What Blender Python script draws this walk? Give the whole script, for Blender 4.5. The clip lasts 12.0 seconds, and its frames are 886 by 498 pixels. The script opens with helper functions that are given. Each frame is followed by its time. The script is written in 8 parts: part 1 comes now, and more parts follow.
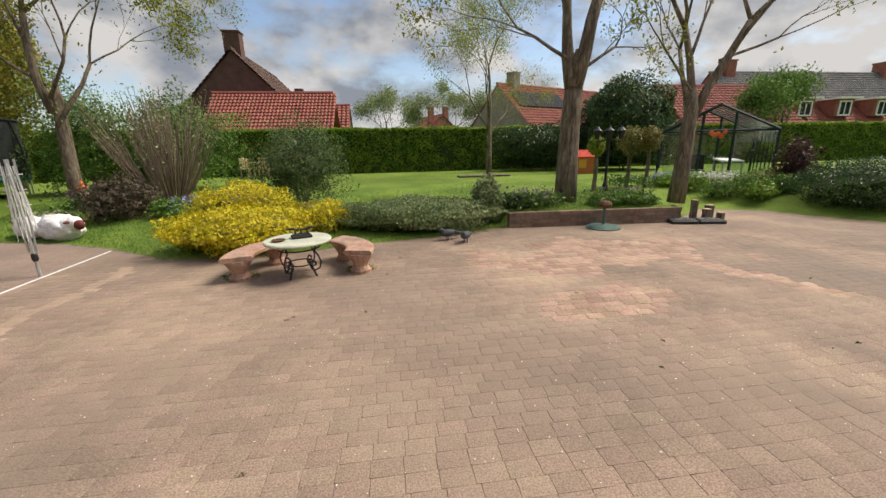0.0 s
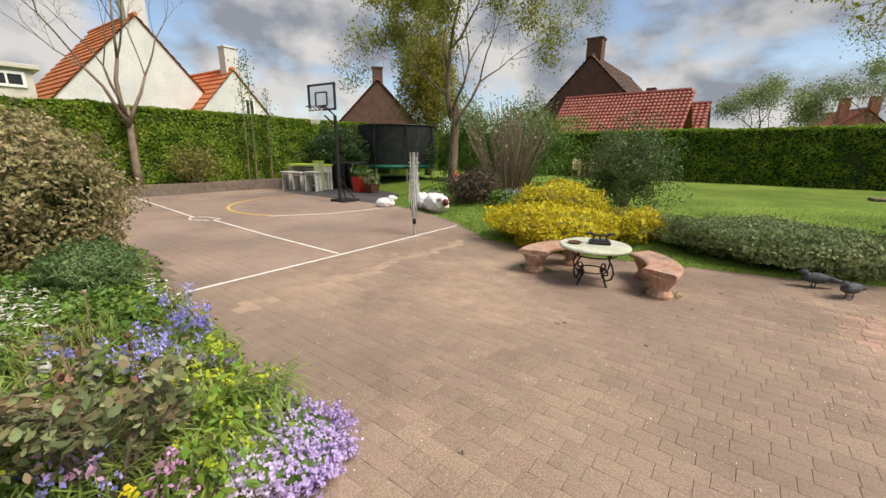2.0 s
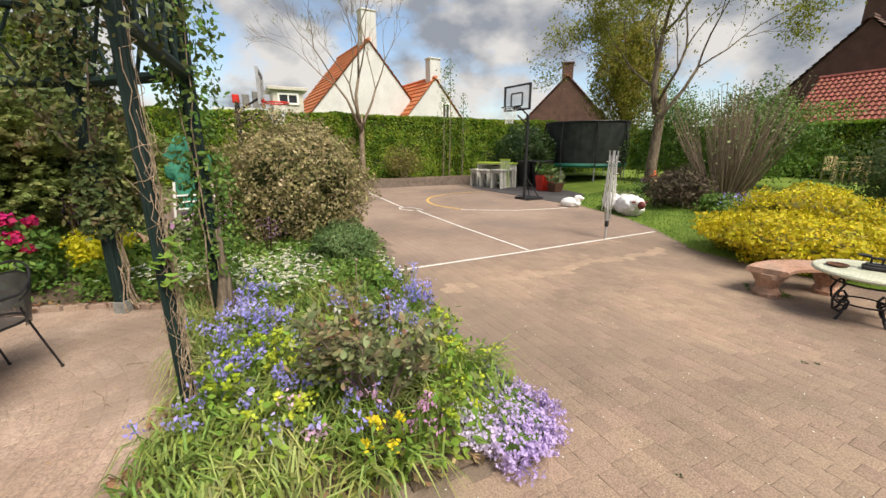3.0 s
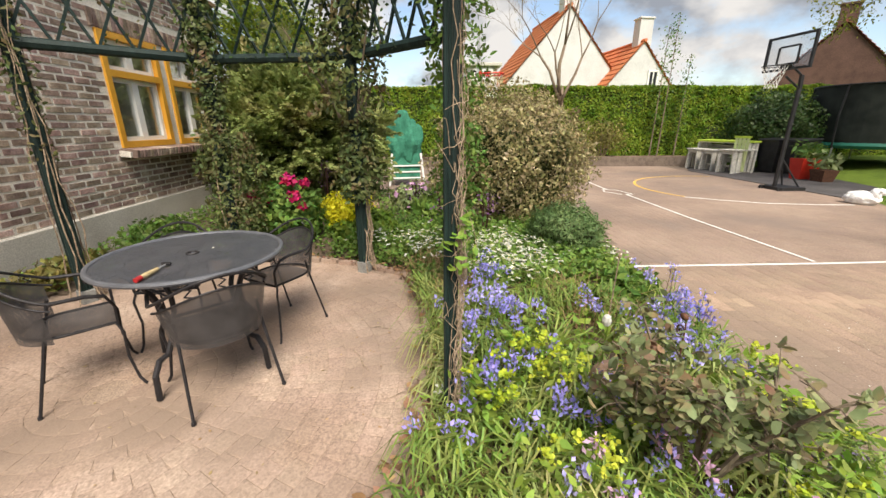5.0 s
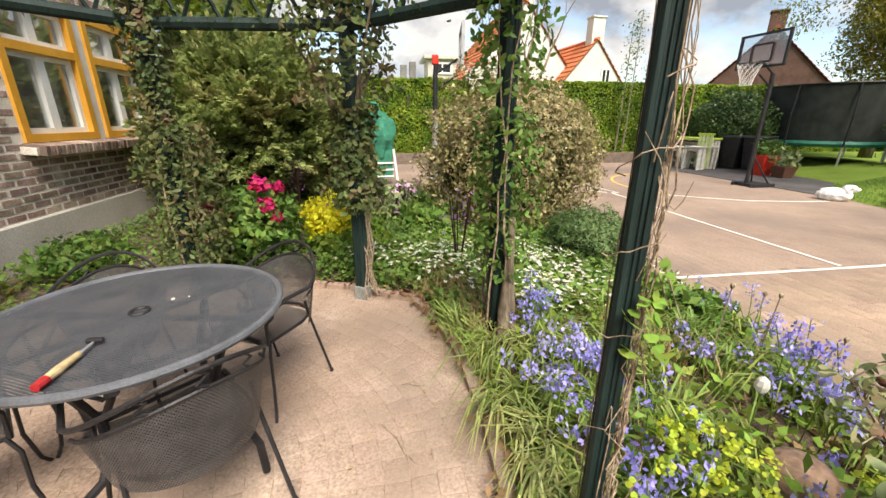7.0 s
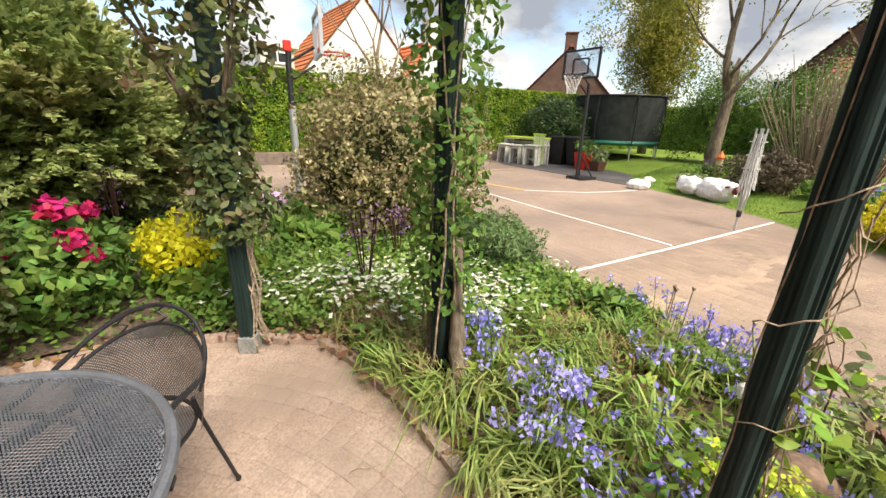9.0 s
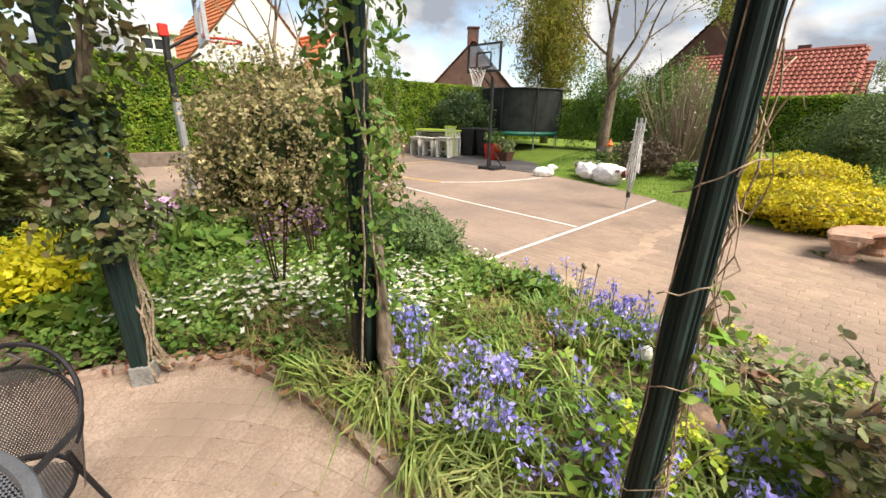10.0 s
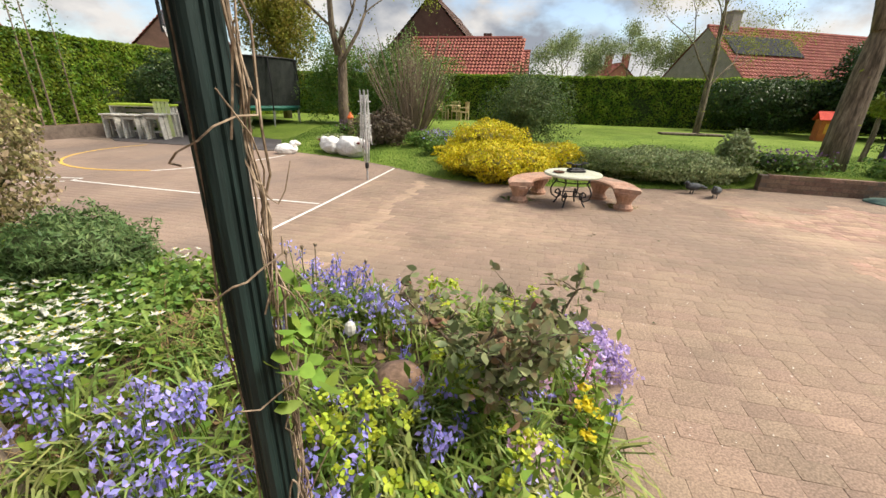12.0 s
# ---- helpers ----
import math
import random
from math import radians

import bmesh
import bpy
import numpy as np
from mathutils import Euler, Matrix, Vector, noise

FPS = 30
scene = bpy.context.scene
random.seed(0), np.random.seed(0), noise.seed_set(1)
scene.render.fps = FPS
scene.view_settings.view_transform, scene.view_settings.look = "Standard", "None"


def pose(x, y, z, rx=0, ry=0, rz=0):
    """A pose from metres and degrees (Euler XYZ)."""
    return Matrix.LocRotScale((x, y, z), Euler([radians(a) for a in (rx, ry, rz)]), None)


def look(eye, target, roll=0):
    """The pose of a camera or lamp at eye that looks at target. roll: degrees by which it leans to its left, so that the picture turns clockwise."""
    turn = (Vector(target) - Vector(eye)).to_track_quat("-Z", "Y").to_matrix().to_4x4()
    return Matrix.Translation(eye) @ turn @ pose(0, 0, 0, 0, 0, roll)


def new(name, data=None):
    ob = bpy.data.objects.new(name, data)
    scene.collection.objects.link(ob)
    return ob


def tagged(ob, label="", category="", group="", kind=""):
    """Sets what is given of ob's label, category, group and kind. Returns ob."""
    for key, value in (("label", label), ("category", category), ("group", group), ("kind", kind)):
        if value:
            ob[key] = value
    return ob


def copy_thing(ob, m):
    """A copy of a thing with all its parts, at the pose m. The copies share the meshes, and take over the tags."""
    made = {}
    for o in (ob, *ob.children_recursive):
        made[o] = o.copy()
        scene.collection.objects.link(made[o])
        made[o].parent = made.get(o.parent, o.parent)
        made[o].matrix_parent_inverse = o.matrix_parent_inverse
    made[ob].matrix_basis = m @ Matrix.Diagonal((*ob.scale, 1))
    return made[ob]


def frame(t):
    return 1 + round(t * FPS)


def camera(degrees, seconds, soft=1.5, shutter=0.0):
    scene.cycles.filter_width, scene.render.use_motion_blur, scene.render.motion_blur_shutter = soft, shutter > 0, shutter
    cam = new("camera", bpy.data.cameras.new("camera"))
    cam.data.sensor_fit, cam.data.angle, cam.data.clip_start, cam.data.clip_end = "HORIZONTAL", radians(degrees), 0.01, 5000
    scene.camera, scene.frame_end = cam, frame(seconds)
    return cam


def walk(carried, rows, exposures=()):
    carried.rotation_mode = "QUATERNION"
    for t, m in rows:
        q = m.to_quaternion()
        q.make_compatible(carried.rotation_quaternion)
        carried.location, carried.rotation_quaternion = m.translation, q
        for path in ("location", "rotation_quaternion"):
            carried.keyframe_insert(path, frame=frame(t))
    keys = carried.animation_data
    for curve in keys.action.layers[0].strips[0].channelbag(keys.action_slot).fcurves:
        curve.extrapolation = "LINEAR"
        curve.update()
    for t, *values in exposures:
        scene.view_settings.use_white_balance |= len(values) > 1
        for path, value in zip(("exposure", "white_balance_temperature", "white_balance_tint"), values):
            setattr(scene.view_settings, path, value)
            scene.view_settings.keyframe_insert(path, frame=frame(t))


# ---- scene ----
cam = camera(97.8, 12.0)
PATH = [
    (0, (0.227, 0.048, 1.529), (0.495, 1.964, 1.018), -1.1),
    (0.5, (0.235, 0.177, 1.523), (0.255, 2.111, 1.014), 0.3),
    (1, (0.266, 0.339, 1.517), (0.055, 2.261, 1.003), 0.4),
    (1.5, (0.302, 0.408, 1.502), (-0.36, 2.229, 1.007), 0.7),
    (2, (0.39, 0.326, 1.513), (-0.796, 1.859, 1.02), 0.6),
    (2.5, (0.368, 0.142, 1.55), (-1.142, 1.35, 1.042), 0.3),
    (3, (0.291, 0.015, 1.528), (-1.435, 0.891, 1.022), -0.1),
    (3.5, (0.164, 0.001, 1.506), (-1.689, 0.547, 0.988), -0.1),
    (5.5, (-0.554, -0.658, 1.455), (-2.454, -0.617, 0.832), -0.3),
    (6, (-0.748, -0.79, 1.442), (-2.643, -0.691, 0.808), -0.3),
    (6.5, (-0.92, -0.873, 1.438), (-2.807, -0.695, 0.803), -0.0),
    (8.5, (-1.663, -1.213, 1.44), (-3.38, -0.402, 0.812), 1.6),
    (9, (-1.709, -1.245, 1.452), (-3.328, -0.256, 0.82), 1.9),
    (9.5, (-1.732, -1.24, 1.447), (-3.238, -0.087, 0.81), 1.6),
    (10, (-1.743, -1.22, 1.445), (-3.109, 0.088, 0.794), 1.3),
    (10.5, (-1.749, -1.174, 1.443), (-2.924, 0.298, 0.77), 1.2),
    (11, (-1.705, -1.095, 1.434), (-2.642, 0.529, 0.738), 1.2),
    (11.5, (-1.611, -0.989, 1.438), (-2.275, 0.755, 0.719), 1.4),
    (12, (-1.489, -0.846, 1.418), (-1.887, 0.971, 0.683), 1.7),
]
walk(cam, [(t, look(eye, target, roll)) for t, eye, target, roll in PATH], exposures=[(0, 0.14, 6800, 11), (2.0, 0.2, 6800, 11), (3.5, 0.38, 6900, 11), (5.5, 0.55, 6900, 11), (8.5, 0.84, 6900, 10), (10.5, 0.75, 6900, 11), (12.0, 0.5, 6900, 11)])

# ---- light ----
SUN_EL, SUN_AZ = 53.0, 79.0
world = bpy.data.worlds.new("sky_world")
scene.world = world
world.use_nodes = True
wn, wl = world.node_tree.nodes, world.node_tree.links
wn.clear()
w_out = wn.new("ShaderNodeOutputWorld")
w_sky = wn.new("ShaderNodeTexSky")
w_sky.sky_type = "NISHITA"
w_sky.sun_disc = False
w_sky.sun_elevation, w_sky.sun_rotation = radians(SUN_EL), radians(SUN_AZ)
w_bg = wn.new("ShaderNodeBackground")
w_bg.inputs["Strength"].default_value = 0.145
wl.new(w_sky.outputs["Color"], w_bg.inputs["Color"])
w_tc = wn.new("ShaderNodeTexCoord")
w_map = wn.new("ShaderNodeMapping")
w_map.inputs["Scale"].default_value = (1.0, 1.0, 1.7)
w_map.inputs["Location"].default_value = (0.35, 0.1, 0.2)
wl.new(w_tc.outputs["Generated"], w_map.inputs["Vector"])
w_n1 = wn.new("ShaderNodeTexNoise")
w_n1.inputs["Scale"].default_value, w_n1.inputs["Detail"].default_value, w_n1.inputs["Roughness"].default_value = 3.4, 8.0, 0.55
wl.new(w_map.outputs["Vector"], w_n1.inputs["Vector"])
w_cov = wn.new("ShaderNodeValToRGB")
w_cov.color_ramp.elements[0].position, w_cov.color_ramp.elements[1].position = 0.42, 0.53
wl.new(w_n1.outputs["Fac"], w_cov.inputs["Fac"])
w_n2 = wn.new("ShaderNodeTexNoise")
w_n2.inputs["Scale"].default_value, w_n2.inputs["Detail"].default_value = 5.6, 8.0
wl.new(w_map.outputs["Vector"], w_n2.inputs["Vector"])
w_cr = wn.new("ShaderNodeValToRGB")
w_cr.color_ramp.elements[0].position, w_cr.color_ramp.elements[0].color = 0.41, (0.4, 0.45, 0.54, 1)
w_cr.color_ramp.elements[1].position, w_cr.color_ramp.elements[1].color = 0.6, (0.98, 0.98, 0.98, 1)
wl.new(w_n2.outputs["Fac"], w_cr.inputs["Fac"])
w_cloud = wn.new("ShaderNodeBackground")
w_cloud.inputs["Strength"].default_value = 0.62
wl.new(w_cr.outputs["Color"], w_cloud.inputs["Color"])
w_mix = wn.new("ShaderNodeMixShader")
wl.new(w_cov.outputs["Color"], w_mix.inputs["Fac"])
wl.new(w_bg.outputs["Background"], w_mix.inputs[1])
wl.new(w_cloud.outputs["Background"], w_mix.inputs[2])
wl.new(w_mix.outputs["Shader"], w_out.inputs["Surface"])

sun_data = bpy.data.lights.new("sun", "SUN")
sun_data.energy, sun_data.angle, sun_data.color = 4.65, radians(30), (1.0, 0.94, 0.85)
sun = new("sun", sun_data)
_az, _el = radians(SUN_AZ), radians(SUN_EL)
sun.matrix_world = look((0, 0, 20), (-20 * math.sin(_az) * math.cos(_el), -20 * math.cos(_az) * math.cos(_el), 20 - 20 * math.sin(_el)))
scene.view_settings.exposure = 0.0

# ---- materials ----
RND = random.Random(7)
NPR = np.random.RandomState(11)


def material(name, colours, rough=0.8, metal=0.0, scale=6.0, detail=0.5, bump=0.2, bump_scale=60.0, vary="", vary_amount=0.25, mid=0.5, spec=0.4, transmit=0.0, second=None, stretch=(1, 1, 1)):
    """A surface of two to three colours mixed by a broad and a fine noise, with fine relief.
    vary: "object" or "island" shifts the lightness and hue from piece to piece."""
    m = bpy.data.materials.new(name)
    m.use_nodes = True
    n, l = m.node_tree.nodes, m.node_tree.links
    b = n["Principled BSDF"]
    b.inputs["Roughness"].default_value, b.inputs["Metallic"].default_value = rough, metal
    b.inputs["Specular IOR Level"].default_value = spec
    mp = n.new("ShaderNodeMapping")
    mp.inputs["Scale"].default_value = stretch
    geo = n.new("ShaderNodeNewGeometry")
    l.new(geo.outputs["Position"], mp.inputs["Vector"])
    n1 = n.new("ShaderNodeTexNoise")
    n1.inputs["Scale"].default_value, n1.inputs["Detail"].default_value = scale, 6.0
    l.new(mp.outputs["Vector"], n1.inputs["Vector"])
    ramp = n.new("ShaderNodeValToRGB")
    els = ramp.color_ramp.elements
    els[0].position, els[1].position = mid - 0.18, mid + 0.18
    els[0].color, els[1].color = (*colours[0], 1), (*colours[-1], 1)
    if len(colours) == 3:
        e = els.new(mid)
        e.color = (*colours[1], 1)
    l.new(n1.outputs["Fac"], ramp.inputs["Fac"])
    n2 = n.new("ShaderNodeTexNoise")
    n2.inputs["Scale"].default_value, n2.inputs["Detail"].default_value = bump_scale, 4.0
    l.new(mp.outputs["Vector"], n2.inputs["Vector"])
    grain = n.new("ShaderNodeMapRange")
    grain.inputs["From Min"].default_value, grain.inputs["From Max"].default_value = 0.3, 0.7
    grain.inputs["To Min"].default_value, grain.inputs["To Max"].default_value = 1 - detail * 0.5, 1 + detail * 0.5
    l.new(n2.outputs["Fac"], grain.inputs["Value"])
    hsv = n.new("ShaderNodeHueSaturation")
    l.new(ramp.outputs["Color"], hsv.inputs["Color"])
    value = grain.outputs["Result"]
    if vary:
        rnd = n.new("ShaderNodeObjectInfo").outputs["Random"] if vary == "object" else geo.outputs["Random Per Island"]
        vr = n.new("ShaderNodeMapRange")
        vr.inputs["To Min"].default_value, vr.inputs["To Max"].default_value = 1 - vary_amount, 1 + vary_amount
        l.new(rnd, vr.inputs["Value"])
        mul = n.new("ShaderNodeMath")
        mul.operation = "MULTIPLY"
        l.new(value, mul.inputs[0])
        l.new(vr.outputs["Result"], mul.inputs[1])
        value = mul.outputs["Value"]
        wob = n.new("ShaderNodeMath")
        wob.operation = "FRACT"
        w7 = n.new("ShaderNodeMath")
        w7.operation = "MULTIPLY"
        w7.inputs[1].default_value = 7.31
        l.new(rnd, w7.inputs[0])
        l.new(w7.outputs["Value"], wob.inputs[0])
        hr = n.new("ShaderNodeMapRange")
        hr.inputs["To Min"].default_value, hr.inputs["To Max"].default_value = 0.5 - vary_amount * 0.07, 0.5 + vary_amount * 0.07
        l.new(wob.outputs["Value"], hr.inputs["Value"])
        l.new(hr.outputs["Result"], hsv.inputs["Hue"])
    l.new(value, hsv.inputs["Value"])
    colour = hsv.outputs["Color"]
    if second:
        stain, s_scale, s_lo, s_hi = second
        n3 = n.new("ShaderNodeTexNoise")
        n3.inputs["Scale"].default_value, n3.inputs["Detail"].default_value = s_scale, 5.0
        l.new(geo.outputs["Position"], n3.inputs["Vector"])
        sr = n.new("ShaderNodeMapRange")
        sr.inputs["From Min"].default_value, sr.inputs["From Max"].default_value = s_lo, s_hi
        l.new(n3.outputs["Fac"], sr.inputs["Value"])
        mx = n.new("ShaderNodeMix")
        mx.data_type = "RGBA"
        l.new(sr.outputs["Result"], mx.inputs["Factor"])
        l.new(colour, mx.inputs["A"])
        mx.inputs["B"].default_value = (*stain, 1)
        colour = mx.outputs["Result"]
    l.new(colour, b.inputs["Base Color"])
    if bump:
        bp = n.new("ShaderNodeBump")
        bp.inputs["Strength"].default_value, bp.inputs["Distance"].default_value = bump, 0.01
        l.new(n2.outputs["Fac"], bp.inputs["Height"])
        l.new(bp.outputs["Normal"], b.inputs["Normal"])
    if transmit:
        tr = n.new("ShaderNodeBsdfTranslucent")
        l.new(colour, tr.inputs["Color"])
        ms = n.new("ShaderNodeMixShader")
        ms.inputs["Fac"].default_value = transmit
        l.new(b.outputs["BSDF"], ms.inputs[1])
        l.new(tr.outputs["BSDF"], ms.inputs[2])
        l.new(ms.outputs["Shader"], n["Material Output"].inputs["Surface"])
    return m


def leaf(name, *colours, amount=0.35, rough=0.55, transmit=0.3, scale=2.0):
    return material(name, colours, rough=rough, scale=scale, detail=0.2, bump=0, vary="island", vary_amount=amount, transmit=transmit, spec=0.3)


def glass_material(name, tint=(0.9, 0.95, 0.95), rough=0.02, clear=0.75):
    m = bpy.data.materials.new(name)
    m.use_nodes = True
    n, l = m.node_tree.nodes, m.node_tree.links
    gl = n.new("ShaderNodeBsdfGlossy")
    gl.inputs["Roughness"].default_value = rough
    tp = n.new("ShaderNodeBsdfTransparent")
    tp.inputs["Color"].default_value = (*tint, 1)
    ms = n.new("ShaderNodeMixShader")
    ms.inputs["Fac"].default_value = 1 - clear
    l.new(tp.outputs["BSDF"], ms.inputs[1])
    l.new(gl.outputs["BSDF"], ms.inputs[2])
    l.new(ms.outputs["Shader"], n["Material Output"].inputs["Surface"])
    return m


PAVER = material("paver", [(0.203, 0.15, 0.114), (0.288, 0.207, 0.153), (0.385, 0.279, 0.197)], rough=0.9, scale=0.75, detail=0.75, bump=0.35, bump_scale=110, vary="island", vary_amount=0.1, second=((0.205, 0.155, 0.12), 0.4, 0.45, 0.68))
PAVER_OB = material("paver_near", [(0.203, 0.15, 0.114), (0.288, 0.207, 0.153), (0.385, 0.279, 0.197)], rough=0.9, scale=0.75, detail=0.75, bump=0.35, bump_scale=110, vary="object", vary_amount=0.1, second=((0.205, 0.155, 0.12), 0.4, 0.45, 0.68))
PAVER_PINK = material("paver_pink", [(0.3, 0.195, 0.142), (0.41, 0.28, 0.205)], rough=0.9, scale=2, detail=0.5, bump=0.35, bump_scale=45, vary="island", vary_amount=0.2)
PAVER_SAND = material("paver_sandy", [(0.33, 0.235, 0.17), (0.39, 0.285, 0.205)], rough=0.92, scale=3, detail=0.6, bump=0.35, bump_scale=110, vary="island", vary_amount=0.08)
COURT = material("court_paver", [(0.2, 0.147, 0.117), (0.27, 0.196, 0.152), (0.32, 0.238, 0.184)], rough=0.92, scale=0.6, detail=0.4, bump=0.3, bump_scale=50, vary="island", vary_amount=0.05, second=((0.20, 0.155, 0.13), 0.7, 0.5, 0.75))
PATIO_M = material("patio_paver", [(0.285, 0.2, 0.15), (0.355, 0.26, 0.203), (0.43, 0.328, 0.262)], rough=0.92, scale=1.6, detail=0.6, bump=0.35, bump_scale=80, vary="object", vary_amount=0.07, second=((0.255, 0.19, 0.146), 1.3, 0.42, 0.66))
JOINT = material("joint_sand", [(0.15, 0.116, 0.088), (0.24, 0.185, 0.14)], rough=1.0, scale=3, detail=0.6, bump=0.5, bump_scale=120)
DARK_PAVE = material("dark_paving", [(0.06, 0.055, 0.055), (0.11, 0.1, 0.1)], rough=0.8, scale=1.5, detail=0.5, bump=0.3, bump_scale=40)
LAWN = material("lawn", [(0.1, 0.155, 0.028), (0.145, 0.215, 0.036), (0.19, 0.26, 0.05)], rough=0.9, scale=0.7, detail=0.9, bump=0.9, bump_scale=90, spec=0.1, second=((0.17, 0.21, 0.055), 0.35, 0.55, 0.8))
GRASS = leaf("grass_blade", (0.075, 0.16, 0.025), (0.14, 0.26, 0.045), amount=0.4)
SOIL = material("soil", [(0.07, 0.05, 0.035), (0.15, 0.11, 0.075)], rough=1, scale=5, detail=0.9, bump=1.0, bump_scale=50)
LINE_W = material("white_line", [(0.62, 0.6, 0.56), (0.8, 0.79, 0.76)], rough=0.8, scale=9, detail=0.3, bump=0.2)
LINE_Y = material("yellow_line", [(0.6, 0.36, 0.06), (0.72, 0.47, 0.12)], rough=0.8, scale=9, detail=0.4, bump=0.2)
BRICK_LOW = material("low_wall_brick", [(0.19, 0.125, 0.088), (0.29, 0.2, 0.145)], rough=0.9, scale=4, detail=0.6, bump=0.5, bump_scale=50, vary="object", vary_amount=0.2)
MORTAR = material("mortar", [(0.62, 0.58, 0.51), (0.76, 0.72, 0.65)], rough=1, scale=8, detail=0.5, bump=0.5, bump_scale=90)
JOINT_P = material("patio_joint", [(0.25, 0.185, 0.138), (0.35, 0.265, 0.205)], rough=1.0, scale=3, detail=0.6, bump=0.3, bump_scale=120)
MORTAR_D = material("dark_mortar", [(0.13, 0.1, 0.08), (0.2, 0.16, 0.13)], rough=1, scale=8, detail=0.5, bump=0.5, bump_scale=90)
BRICK = material("house_brick", [(0.17, 0.115, 0.09), (0.3, 0.215, 0.175), (0.46, 0.36, 0.305)], rough=0.9, scale=5, detail=0.6, bump=0.5, bump_scale=60, vary="object", vary_amount=0.42)
BRICK_I = material("house_brick_far", [(0.17, 0.115, 0.09), (0.3, 0.215, 0.175), (0.46, 0.36, 0.305)], rough=0.9, scale=5, detail=0.6, bump=0.5, bump_scale=60, vary="island", vary_amount=0.42)
PLASTER = material("plinth_render", [(0.44, 0.41, 0.36), (0.58, 0.55, 0.49)], rough=0.95, scale=1.8, detail=0.4, bump=0.4, bump_scale=70)
CONCRETE = material("grey_concrete", [(0.2, 0.2, 0.19), (0.3, 0.3, 0.28)], rough=0.95, scale=9, detail=0.5, bump=0.5, bump_scale=60)
ORANGE = material("ochre_paint", [(0.62, 0.30, 0.03), (0.72, 0.37, 0.05)], rough=0.5, scale=4, detail=0.2, bump=0.1)
WHITE = material("white_paint", [(0.74, 0.74, 0.72), (0.82, 0.82, 0.8)], rough=0.5, scale=4, detail=0.12, bump=0.08)
PANE = glass_material("window_glass", (0.75, 0.8, 0.8), clear=0.7)
UNLIT_ROOM = material("unlit_interior", [(0.035, 0.035, 0.035), (0.06, 0.06, 0.06)], rough=0.9, scale=3, bump=0)
GREEN_PAINT = material("dark_green_paint", [(0.007, 0.018, 0.016), (0.013, 0.03, 0.027)], rough=0.62, scale=5, detail=0.6, bump=0.4, bump_scale=30, stretch=(3, 3, 0.3), spec=0.3)
IRON = material("dark_iron", [(0.018, 0.017, 0.019), (0.035, 0.033, 0.036)], rough=0.5, metal=0.35, scale=14, detail=0.4, bump=0.2, bump_scale=120)
MESH_METAL = material("mesh_metal", [(0.15, 0.16, 0.186), (0.21, 0.222, 0.25)], rough=0.38, metal=0.25, scale=10, detail=0.3, bump=0.15, bump_scale=150)
MESH_RIM = material("rim_metal", [(0.1, 0.107, 0.122), (0.15, 0.157, 0.175)], rough=0.45, metal=0.25, scale=10, detail=0.3, bump=0.15, bump_scale=150)
MESH_DARK = material("dark_mesh_metal", [(0.05, 0.048, 0.05), (0.085, 0.082, 0.085)], rough=0.5, metal=0.2, scale=10, detail=0.3, bump=0.15, bump_scale=150)
RUST = material("rusty_iron", [(0.09, 0.04, 0.025), (0.15, 0.07, 0.04)], rough=0.9, scale=20, bump=0.5)
BARK = material("bark", [(0.08, 0.063, 0.043), (0.16, 0.125, 0.088), (0.24, 0.195, 0.14)], rough=0.95, scale=7, detail=0.9, bump=1.0, bump_scale=22, stretch=(2.2, 2.2, 0.35))
TWIG = material("twig", [(0.16, 0.12, 0.085), (0.26, 0.2, 0.14)], rough=0.9, scale=6, detail=0.5, bump=0.4)
VINE = material("dry_vine", [(0.19, 0.14, 0.095), (0.4, 0.31, 0.22)], rough=0.95, scale=30, detail=0.6, bump=0.5)
HEDGE_L = leaf("hedge_leaf", (0.10, 0.19, 0.015), (0.2, 0.31, 0.028), (0.31, 0.4, 0.052), amount=0.45, transmit=0.5)
SHRUB_G = leaf("blue_green_leaf", (0.08, 0.135, 0.045), (0.165, 0.22, 0.085), amount=0.4)
LEAF_BROWN = leaf("brown_leaf", (0.075, 0.06, 0.04), (0.15, 0.115, 0.075), amount=0.4)
CONIFER_CORE = material("conifer_core", [(0.06, 0.075, 0.025), (0.13, 0.135, 0.05)], rough=1, scale=7, detail=0.8, bump=1.0, bump_scale=25)
# Near-black green: the shade inside foliage, put into the colour of solid cores.
SHADE_CORE = material("shade_core", [(0.022, 0.03, 0.01), (0.035, 0.055, 0.012)], rough=1, scale=4, bump=0.8, bump_scale=20)
LEAF_DARK = leaf("dark_leaf", (0.03, 0.065, 0.02), (0.075, 0.125, 0.035), amount=0.45, rough=0.4)
LEAF_MID = leaf("mid_leaf", (0.085, 0.165, 0.03), (0.165, 0.27, 0.055), amount=0.4)
COVER = leaf("ground_cover_leaf", (0.1, 0.19, 0.035), (0.2, 0.31, 0.065), amount=0.35)
LEAF_FRESH = leaf("fresh_leaf", (0.13, 0.23, 0.03), (0.25, 0.36, 0.06), amount=0.35)
LEAF_YG = leaf("yellowgreen_leaf", (0.22, 0.25, 0.03), (0.34, 0.36, 0.06), amount=0.35, transmit=0.4)
LEAF_YELLOW = leaf("yellow_leaf", (0.48, 0.4, 0.016), (0.72, 0.62, 0.035), (0.42, 0.39, 0.055), amount=0.3)
LEAF_EUPH = leaf("bright_yellow_leaf", (0.62, 0.58, 0.02), (0.8, 0.76, 0.05), amount=0.2)
LEAF_FEATHER = leaf("feathery_leaf", (0.085, 0.155, 0.05), (0.18, 0.27, 0.1), amount=0.3)
